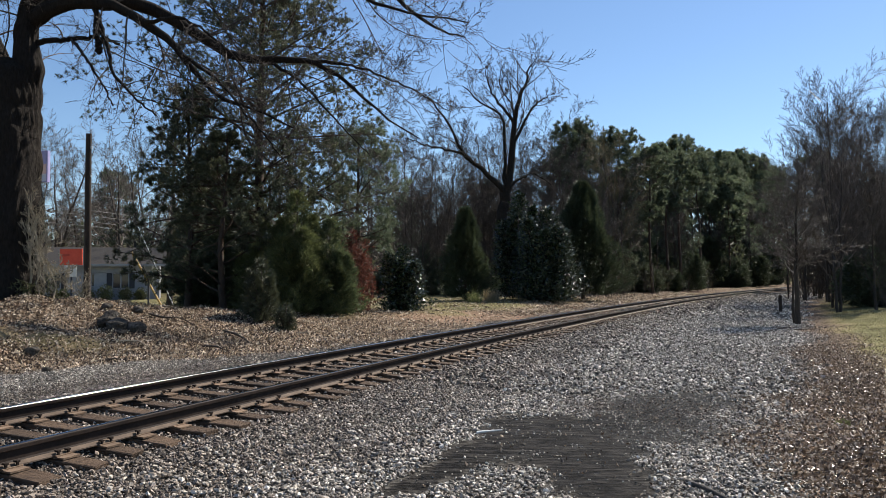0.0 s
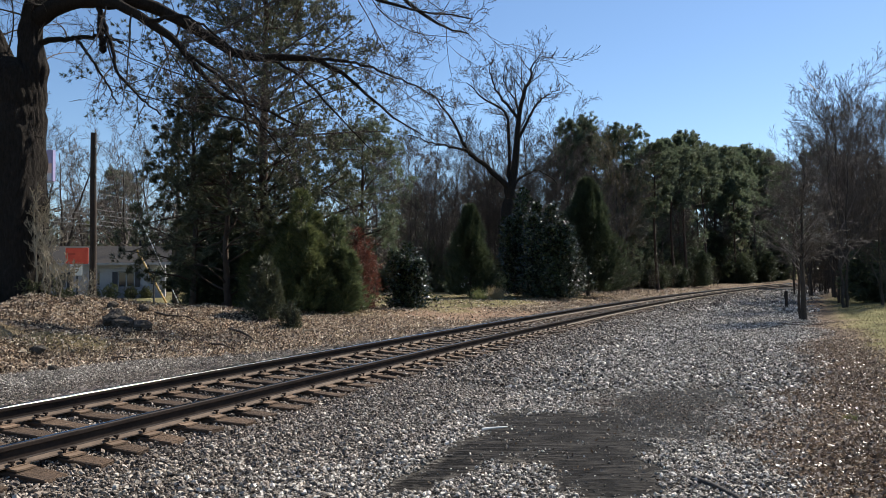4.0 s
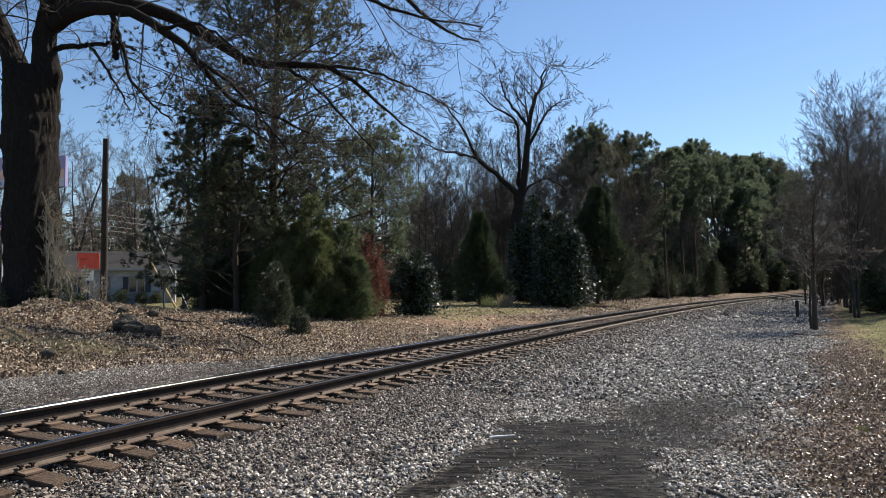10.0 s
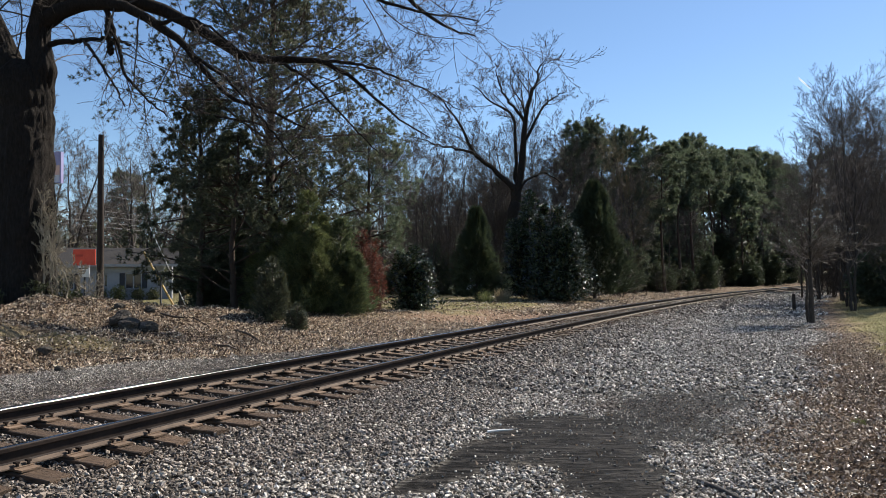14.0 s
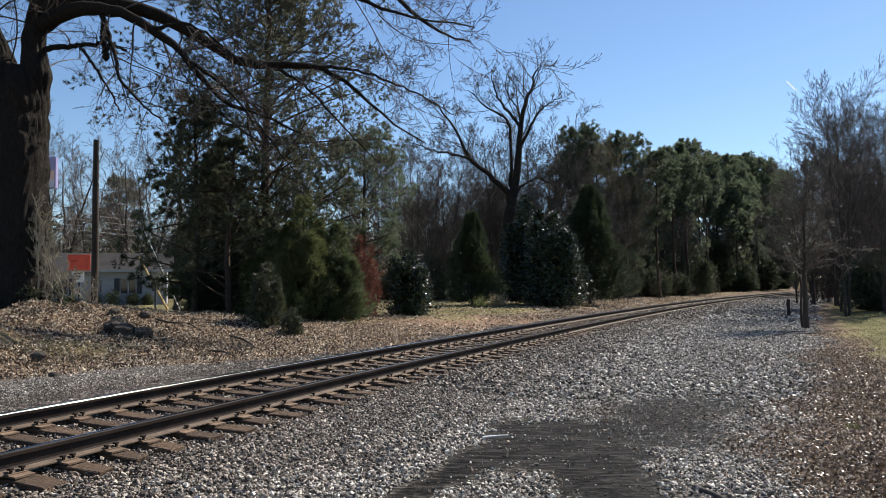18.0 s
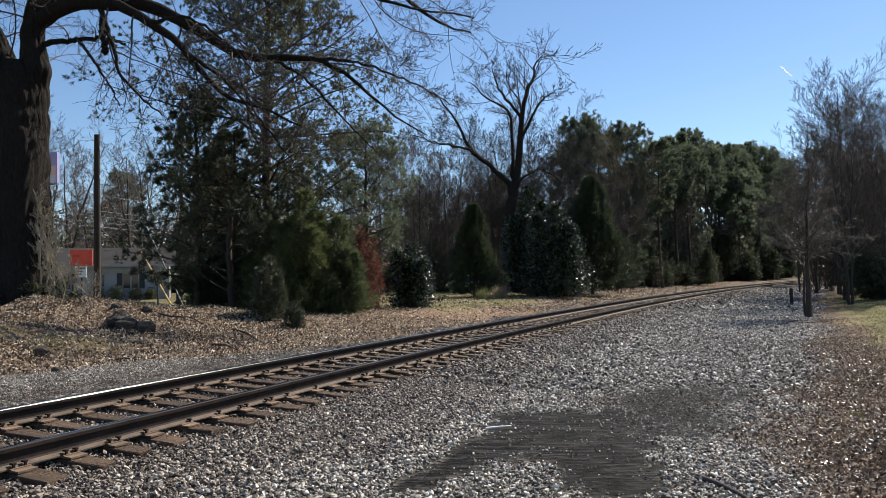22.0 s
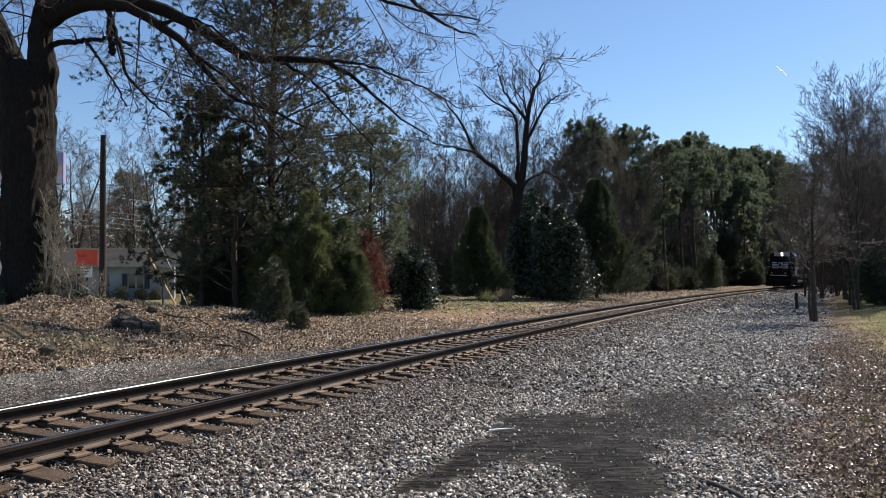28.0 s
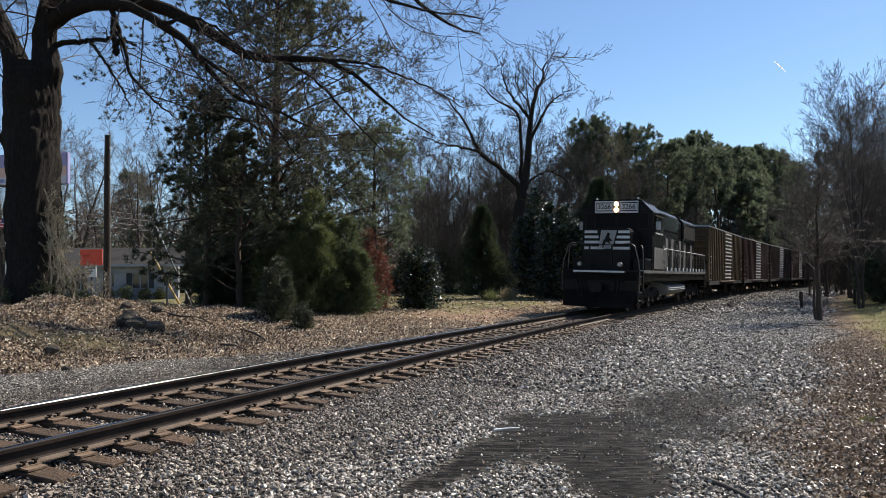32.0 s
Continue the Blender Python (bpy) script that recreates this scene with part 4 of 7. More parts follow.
def elm():
    rng = np.random.default_rng(23)
    x, y = 6.25, 60.0
    g = float(ground_z(x, y)[0])
    lines = [
        ([(0.0, 0, -0.3), (0.0, 0, 3.9), (0.22, 0, 6.57), (0.5, 0, 8.6)], 0.62, 0.46),
        ([(0.4, 0, 7.9), (-0.27, -0.3, 8.88), (-1.56, -0.8, 9.99), (-3.02, -1.2, 11.1), (-3.6, -1.4, 12.39), (-4.71, -1.6, 14.26), (-6.0, -1.8, 15.68)], 0.36, 0.05),
        ([(0.49, 0, 8.3), (0.98, 0, 11.46), (1.16, 0.2, 14.08), (1.78, 0.4, 16.13), (2.18, 0.5, 17.06), (2.36, 0.5, 18.2), (2.9, 0.4, 18.9)], 0.42, 0.04),
        ([(0.4, 0, 8.6), (0.31, 0.3, 10.2), (0.22, 0.6, 14.26), (-1.56, 1, 15.73), (-2.84, 1.3, 17.06)], 0.26, 0.04),
        ([(1.11, 0.2, 13.9), (-0.31, -0.6, 15.46), (-0.98, -1, 16.79), (-1.29, -1.2, 18.13)], 0.18, 0.03),
        ([(1.07, 0, 12.13), (2.18, -0.5, 14.26), (3.11, -0.8, 15.37), (4.22, -1, 15.99)], 0.18, 0.03),
        ([(0.8, 0, 8.7), (1.6, 0.6, 9.42), (2.89, 1.1, 9.77), (4.4, 1.5, 8.88)], 0.17, 0.04),
        ([(1.2, 0.2, 14.2), (1.0, 1.0, 15.6), (0.2, 1.4, 17.2), (0.3, 1.5, 18.6)], 0.13, 0.03),
        ([(-3.0, -1.2, 11.1), (-4.4, -1.0, 11.5), (-6.0, -0.9, 11.9), (-7.6, -1.1, 12.4)], 0.15, 0.03)]
    lines = [([(a, b, c - g) for a, b, c in l], r0, r1) for l, r0, r1 in lines]
    P, R = limbs(rng, lines, 16, 0.05)
    R[1:] *= 0.78
    trunk = mesh_np("elm_trunk", *bark_trunk(P, R, 10, rng, 0.05), OAK_BARK, True)
    lv = twig_levels(rng, P[1:], np.minimum(R[1:], 0.12), [(13, 0.22, 1, 42, 0.35, 8, 0.12, 0.05, 0.42), (8, 0.2, 1, 38, 0.45, 6, 0.13, 0.05, 0.44), (6, 0.2, 1, 36, 0.45, 4, 0.14, 0.05, 0.5), (4, 0.2, 1, 32, 0.45, 3, 0.12, 0.05, 0.6)])
    bits = [tubes(p, np.maximum(r, 0.0055), s) for (p, r), s in zip(lv, (5, 4, 3, 3))]
    crown = mesh_np("elm_twigs", *merge(*bits), TWIG)
    return tree_thing("elm_tree", (x, y, g), trunk, crown, "tall bare elm with a forked trunk and spreading crown")


def bare_mesh(seed, height, lean=0.05, first=0.3, spread=45, thick=0.16, dense=1.0, stems=1, min_r=0.0075, up=0.09, mats=None):
    """A leafless broadleaf tree: trunk mesh and twig mesh."""
    rng = np.random.default_rng(seed)
    lines = []
    for i in range(stems):
        gap = 0.38 * i if stems > 1 else 0.0
        dx, dy = rng.normal(0, lean * height * (1 + 0.8 * (stems > 1)), 2)
        h = height * rng.uniform(0.8, 1.0)
        lines.append(([(gap, 0, -0.3), (gap + dx * 0.25, dy * 0.2, h * 0.33), (dx * 0.5, dy * 0.6, h * 0.66), (dx, dy, h)], thick * height / 14, 0.02))
    P, R = limbs(rng, lines, 14, 0.05)
    trunk = mesh_np("bare_trunk", *bark_trunk(P, R, 8, rng, 0.04), (mats or (BARK, TWIG))[0], True)
    lv = twig_levels(rng, P, R, [(int(15 * dense), first, 0.98, spread, 0.44, 8, 0.1, up, 0.45), (int(10 * dense), 0.2, 1, 36, 0.45, 5, 0.11, up, 0.45),
                                 (7, 0.15, 1, 34, 0.5, 4, 0.12, up, 0.5), (4, 0.2, 1, 30, 0.55, 2, 0.08, up, 0.6)])
    bits = [tubes(p, np.maximum(r, min_r), s) for (p, r), s in zip(lv, (5, 4, 3, 3))]
    return trunk, mesh_np("bare_twigs", *merge(*bits), (mats or (BARK, TWIG))[1])


PINE_DOME = ((0.0, 0.5), (0.35, 0.75), (0.6, 1.0), (0.8, 0.92), (0.93, 0.6), (1.0, 0.3))
PINE_SPIRE = ((0.0, 0.8), (0.3, 1.0), (0.55, 0.85), (0.8, 0.5), (1.0, 0.15))


def pine_mesh(seed, height, first=0.45, reach=3.2, profile=PINE_DOME, dense=52, sub=8, tufts=5, blade=(15, 0.36, 0.05), thick=0.2, leaf=None, lift=0.03, bare=0.35, bunch=(0.35, 0.45)):
    """A pine: straight trunk, limbs as long as the crown's profile asks, round puffs of needles at the twig ends."""
    rng = np.random.default_rng(seed)
    w = rng.normal(0, 0.012 * height, (2, 2))
    P, R = limbs(rng, [([(0, 0, -0.3), (*w[0], height * 0.4), (*w[1], height * 0.75), (w[1][0] * 1.2, w[1][1], height)], thick, 0.03)], 24, 0.02)
    P1, R1 = grow(rng, P, R, dense, first, 0.99, 66, 0.2, 8, 0.1, lift, 0.36)
    L = np.linalg.norm(P1[:, -1] - P1[:, 0], axis=1)
    t = np.clip((P1[:, 0, 2] / height - first) / (1 - first), 0, 1)
    want = reach * np.interp(t, [p[0] for p in profile], [p[1] for p in profile]) * rng.uniform(0.6, 1.08, len(L))
    P1 = P1[:, :1] + (P1 - P1[:, :1]) * (want / L)[:, None, None]
    P2, R2 = grow(rng, P1, R1, sub, bare, 1, 48, 0.4, 5, 0.12, 0.07, 0.5)
    P3, R3 = grow(rng, P2, R2, tufts, bunch[0], 1, 42, bunch[1], 3, 0.14, 0.12, 0.6)
    trunk = mesh_np("pine_trunk", *merge(bark_trunk(P, R, 10, rng, 0.05), tubes(P1, np.maximum(R1, 0.012), 5)), PINE_BARK, True)
    ends = [(Q[:, -1], Q[:, -1] - Q[:, -2]) for Q in (P1, P2, P3)] + [(P2[:, -2], P2[:, -2] - P2[:, -3])]
    C = np.concatenate([e[0] for e in ends])
    D = unit(np.concatenate([e[1] for e in ends])) + np.array([0, 0, 0.2])
    nd = blades(rng, C, D, blade[0], blade[1], blade[2], 1.05)
    tw = tubes(P2, np.maximum(R2, 0.008), 4)
    V, F = tw
    tris = np.concatenate([F[:, [0, 1, 2]], F[:, [0, 2, 3]]])
    me = mesh_np("pine_crown", *merge(nd, (V, tris)), [leaf or NEEDLES, TWIG])
    mi = np.zeros(len(nd[1]) + len(tris), np.int32)
    mi[len(nd[1]):] = 1
    me.polygons.foreach_set("material_index", mi)
    return trunk, me


def shrub_mesh(seed, height, width, count, leaf, shape="cone", blade=(9, 0.16, 0.018), spread=0.45, lobes=5, hole=0.35):
    """An evergreen shrub: several leaning lobes of sprays round a few stems."""
    rng = np.random.default_rng(seed)
    C, D = [], []
    stems = []
    for i in range(lobes):
        a = 2 * np.pi * i / lobes + rng.uniform(0, 1)
        off = np.array([np.cos(a), np.sin(a)]) * width * (0.0 if i == 0 else rng.uniform(0.16, 0.3))
        h = height * (1.0 if i == 0 else rng.uniform(0.6, 0.92))
        rad = width * (0.4 if i == 0 else rng.uniform(0.22, 0.3))
        n = count // lobes
        t = rng.uniform(0.03, 1, n) ** 0.85
        if shape == "cone":
            prof = np.minimum(1, t * 5 + 0.45) * (1 - t) ** 0.8 + 0.05
        else:
            prof = np.minimum(1, t * 4 + 0.5) * (1 - t) ** 0.7 + 0.03 if shape == "leafy" else np.sqrt(np.clip(1 - (2 * t - 0.92) ** 2, 0.03, 1)) * (0.8 + 0.2 * (1 - t))
        an = rng.uniform(0, 2 * np.pi, n)
        lump = 1 + 0.3 * np.sin(an * 3 + t * 9 + i) + 0.24 * np.sin(an * 7 - t * 17 + 2 * i)
        r = rad * prof * lump * rng.uniform(hole, 1, n) ** 0.5
        c = np.stack([off[0] * (0.4 + 0.6 * t) + np.cos(an) * r, off[1] * (0.4 + 0.6 * t) + np.sin(an) * r, t * h], 1)
        C.append(c)
        D.append(np.stack([np.cos(an), np.sin(an), np.full(n, 0.75 if shape == "cone" else 0.3)], 1))
        stems.append(([(0, 0, -0.15), (off[0] * 0.3, off[1] * 0.3, h * 0.3), (off[0], off[1], h * 0.9)], 0.04 + 0.015 * height, 0.012))
    C, D = np.concatenate(C), np.concatenate(D)
    P, R = limbs(rng, stems, 8, 0.02)
    P1, R1 = grow(rng, P, R, 9, 0.15, 1, 55, 0.3, 5, 0.15, 0.05, 0.5)
    trunk = mesh_np("shrub_stems", *merge(tubes(P, R, 7), tubes(P1, np.maximum(R1, 0.006), 4)), BARK)
    if shape == "leafy":
        V, F = leaf_quads(rng, np.repeat(C, 2, 0) + rng.normal(size=(2 * len(C), 3)) * 0.05, np.repeat(D, 2, 0) + rng.normal(size=(2 * len(C), 3)) * 0.8, blade[1], blade[2], 0.12, np.repeat(unit(C * np.array([1, 1, 0])) + np.array([0, 0, 0.7]), 2, 0), 0.34)
    else:
        V, F = blades(rng, C, D, blade[0], blade[1], blade[2], spread)
    return trunk, mesh_np("shrub_crown", V, F, leaf)


def slim_tree():
    """Two slim straight trunks with long level branches."""
    rng = np.random.default_rng(90)
    P, R = limbs(rng, [([(0, 0, -0.3), (0.03, 0.05, 2.0), (0.05, 0.0, 4.0), (0.2, 0.05, 5.6)], 0.12, 0.012), ([(0.26, 0.8, -0.3), (0.22, 0.8, 2.0), (0.05, 0.7, 3.6), (-0.15, 0.6, 4.8)], 0.06, 0.01)], 16, 0.015)
    trunk = mesh_np("slim_trunks", *bark_trunk(P, R, 10, rng, 0.04), BARK, True)
    lv = twig_levels(rng, P, R, [(46, 0.32, 0.98, 62, 0.34, 9, 0.08, 0.05, 0.36), (8, 0.15, 1, 34, 0.45, 6, 0.09, 0.02, 0.5), (5, 0.1, 1, 32, 0.45, 4, 0.1, 0.03, 0.6), (2, 0.2, 1, 30, 0.6, 3, 0.1, 0.03, 0.7)])
    bits = [tubes(p, np.maximum(r, 0.005), k) for (p, r), k in zip(lv, (5, 4, 3, 3))]
    return trunk, mesh_np("slim_twigs", *merge(*bits), SLIM_TWIG)


def place_tree(name, x, y, meshes, label, category="tree", group="", turn=0.0, size=1.0, sink=0.08):
    return tree_thing(name, stand(x, y, sink), *meshes, label, category, group, turn, size)


big_oak()
elm()
# pines and evergreens beyond the track
place_tree("pine_tree", -6.3, 30.0, pine_mesh(31, 16.6, 0.14, 5.6, ((0.0, 0.8), (0.42, 1.0), (0.55, 0.85), (0.72, 0.5), (1.0, 0.2)), 132, 9, 9, (18, 0.15, 0.031), 0.25, lift=0.0, bare=0.12, bunch=(0.45, 0.34)), "tall dark pine with ragged spreading boughs")
place_tree("pine_tree", -9.3, 30.5, pine_mesh(32, 8.8, 0.1, 3.2, PINE_SPIRE, 42, 8, 8, (20, 0.15, 0.022), 0.16, bare=0.4, bunch=(0.45, 0.3)), "dark pine with low spreading boughs")
place_tree("pine_tree", -7.2, 27.8, pine_mesh(35, 6.6, 0.06, 2.5, PINE_SPIRE, 36, 7, 7, (20, 0.15, 0.022), 0.14, bare=0.4, bunch=(0.45, 0.3)), "young dark pine with low spreading boughs")
place_tree("pine_tree", -2.9, 34.0, pine_mesh(33, 7.3, 0.2, 3.0, PINE_DOME, 38, 8, 7, (18, 0.18, 0.023), 0.16, bare=0.4, leaf=WOOD_NEEDLES), "mid-sized pale green pine behind cedar bushes")
place_tree("pine_tree", -9.2, 33.0, pine_mesh(36, 6.0, 0.03, 2.6, PINE_SPIRE, 46, 8, 5, (16, 0.24, 0.025), 0.15), "young dark pine with low spreading boughs")
place_tree("bare_tree", -12.3, 37.5, bare_mesh(131, 12.6, 0.05, 0.28, 38, 0.2, 0.8, 1, 0.006, 0.1, (BARK, TWIG)), "bare forked tree standing behind dark pines", "tree")
place_tree("cedar_bush", -4.4, 27.0, shrub_mesh(41, 4.3, 3.4, 5200, CEDAR_LEAF, blade=(10, 0.24, 0.022), lobes=7, spread=0.65), "olive-green cedar bush with ragged upright sprays", "bush")
place_tree("cedar_bush", -5.75, 28.2, shrub_mesh(40, 3.3, 2.8, 3600, CEDAR_LEAF, blade=(10, 0.24, 0.022), lobes=6, spread=0.65), "olive-green cedar bush with ragged upright sprays", "bush")
place_tree("cedar_bush", -3.3, 27.4, shrub_mesh(42, 3.5, 2.8, 4400, BRIGHT_CEDAR, blade=(10, 0.24, 0.022), lobes=7, spread=0.6), "bright green cedar bush on a leafy bank", "bush")
place_tree("cedar_bush", -8.9, 31.6, shrub_mesh(141, 3.4, 3.4, 2600, DARK_CEDAR, "round", (9, 0.2, 0.03), lobes=6), "rounded dark cedar bush under pines", "bush")
place_tree("cedar_bush", -7.4, 31.2, shrub_mesh(142, 3.8, 3.6, 3000, DARK_CEDAR, "round", (9, 0.2, 0.03), lobes=6), "rounded dark cedar bush under pines", "bush")
place_tree("small_cedar", -4.75, 22.6, shrub_mesh(43, 1.9, 1.7, 1500, SEEDLING, blade=(9, 0.15, 0.016)), "small grey-green cedar seedling in dead leaves", "bush")
place_tree("small_cedar", -3.75, 21.2, shrub_mesh(44, 0.8, 0.85, 420, SEEDLING, blade=(9, 0.12, 0.014)), "small grey-green cedar seedling in dead leaves", "bush")
place_tree("rust_bush", -2.75, 30.0, shrub_mesh(45, 3.3, 2.5, 2600, RED_LEAF, "round", (7, 0.16, 0.022), 0.8, lobes=6), "rust-red leafy bush beside the cedars", "bush")
place_tree("magnolia_bush", -0.8, 32.0, shrub_mesh(46, 2.75, 2.5, 3800, GLOSSY_LEAF, "leafy", (1, 0.17, 0.075), lobes=7), "young magnolia with glossy dark green leaves", "bush")
place_tree("conical_evergreen", 2.6, 46.0, shrub_mesh(47, 5.6, 3.9, 4600, DARK_CEDAR, blade=(9, 0.3, 0.035), lobes=1), "dense dark conical evergreen on the grass", "tree")
place_tree("magnolia_tree", 6.3, 49.5, shrub_mesh(48, 7.1, 4.4, 9000, GLOSSY_LEAF, "leafy", (1, 0.22, 0.095), lobes=7), "broad dark magnolia with shining leaves", "tree")
place_tree("magnolia_tree", 7.6, 46.0, shrub_mesh(49, 5.7, 5.0, 10000, GLOSSY_LEAF, "leafy", (1, 0.22, 0.095), lobes=7), "broad dark magnolia with shining leaves", "tree")
place_tree("dark_cedar_tree", 11.0, 52.0, shrub_mesh(50, 8.0, 6.6, 7000, DARK_CEDAR, blade=(9, 0.36, 0.04), lobes=1), "dense blackish-green cedar by the track", "tree")
place_tree("bare_tree", 14.1, 28.4, slim_tree(), "leafless tree with two slim trunks and long level twigs", "tree")


for _x, _y, _h, _sd in ((-10.42, 20.5, 2.6, 91), (-10.2, 20.6, 2.0, 92), (-9.75, 21.0, 0.9, 93)):
    place_tree("sapling", _x, _y, bare_mesh(_sd, _h, 0.012, 0.05, 10, thick=0.14, stems=2, dense=0.5, min_r=0.004, up=0.12, mats=(PALE_TWIG, PALE_TWIG)), "pale bare sapling stems at the foot of an oak", "shrub", "saplings by the oak")


def woods():
    """The wood on both sides of the bend: copies of a few grown trees."""
    rng = random.Random(5)
    pines = [pine_mesh(61, 19.0, 0.5, 3.6, leaf=WOOD_NEEDLES, thick=0.24), pine_mesh(62, 17.5, 0.42, 3.4, leaf=WOOD_NEEDLES, thick=0.22), pine_mesh(63, 16.0, 0.15, 3.9, PINE_SPIRE, 64, leaf=WOOD_NEEDLES),
             pine_mesh(64, 18.0, 0.3, 3.8, PINE_DOME, 40, 5, 4, (9, 0.7, 0.13), leaf=WOOD_NEEDLES)]
    bares = [bare_mesh(71, 13, 0.05, 0.25, 42, thick=0.11, min_r=0.006, up=0.075, mats=(BARK, GREY_TWIG)), bare_mesh(72, 14, 0.06, 0.2, 42, thick=0.11, stems=2, dense=0.8, min_r=0.006, up=0.075, mats=(BARK, GREY_TWIG)), bare_mesh(73, 11, 0.05, 0.15, 36, up=0.12), bare_mesh(74, 15, 0.04, 0.35, 42, thick=0.11, min_r=0.006, up=0.075, mats=(BARK, GREY_TWIG)), bare_mesh(75, 14, 0.05, 0.15, 42, dense=0.72, min_r=0.012), bare_mesh(76, 15, 0.06, 0.22, 56, 0.24, 0.9, 1, 0.0065, 0.05, (BARK, SLIM_TWIG)), bare_mesh(77, 13, 0.08, 0.25, 50, 0.2, 0.75, 2, 0.0065, 0.055, (BARK, SLIM_TWIG)), bare_mesh(79, 15, 0.06, 0.2, 46, 0.2, 1.05, 1, 0.008, 0.07, (BARK, TWIG))]
    made = {}

    def put(kind, k, x, y, turn, size):
        me = (pines if kind == "pine" else bares)[k]
        key = (kind, k)
        m = Matrix.Translation(stand(x, y, 0.1)) @ Matrix.Rotation(turn, 4, "Z")
        if key not in made:
            lab = "tall dark green pine at the edge of the wood" if kind == "pine" else "leafless grey-brown woodland tree"
            made[key] = tree_thing("wood_pine" if kind == "pine" else "wood_tree", (0, 0, 0), *me, lab, "tree", "trees of the wood")
            ob = made[key]
            ob.matrix_basis = m
        else:
            ob = copy_thing(made[key], m)
        ob.scale = (size, size, size)

    rows = []
    # pines along the outer side of the bend
    for x, y, k, sz in ((14.8, 72, 0, 0.79), (29.5, 86, 0, 0.83), (35.5, 91, 1, 0.9), (33, 88, 2, 0.95), (38, 95, 2, 1.0), (26.8, 82, 1, 0.85), (16.8, 75, 1, 0.84), (19.2, 74, 0, 0.78), (21.6, 71, 1, 0.80), (23.5, 70, 2, 0.84), (25.5, 76, 0, 0.76), (28.5, 80, 2, 0.84), (31.0, 84, 1, 0.86), (34, 82, 2, 0.96), (37, 88, 0, 0.88), (39.5, 92, 1, 0.94),
                        (42, 90, 2, 0.98), (45, 96, 0, 0.9), (24.5, 64, 2, 0.55), (29.0, 71, 2, 0.7), (48, 98, 1, 0.9), (36, 98, 0, 0.92), (51, 102, 2, 1.0), (42, 104, 1, 0.95), (33.5, 76, 2, 0.62), (38, 82, 2, 0.75),
                        (-2, 88, 1, 0.6), (56, 108, 1, 0.95), (62, 114, 0, 0.95), (27.0, 73, 2, 0.72), (18.0, 69, 2, 0.68), (35.5, 79, 2, 0.7), (44, 87, 2, 0.75), (22.5, 84, 2, 0.85), (31, 94, 2, 0.9),
                        (40.3, 112, 0, 0.95), (45.1, 118, 1, 1.13), (50.5, 126, 0, 1.13), (54.4, 131, 2, 1.39), (59.8, 139, 1, 1.30), (65.0, 146, 0, 1.20), (69.6, 152, 1, 1.28), (76.1, 162, 0, 1.19), (83.1, 172, 2, 1.43), (53.6, 137, 1, 1.25), (63.7, 152, 0, 1.28), (75.7, 168, 1, 1.38), (47.4, 128, 0, 1.03), (65.4, 160, 2, 1.60)):
        rows.append(("pine", k, x, y, sz))
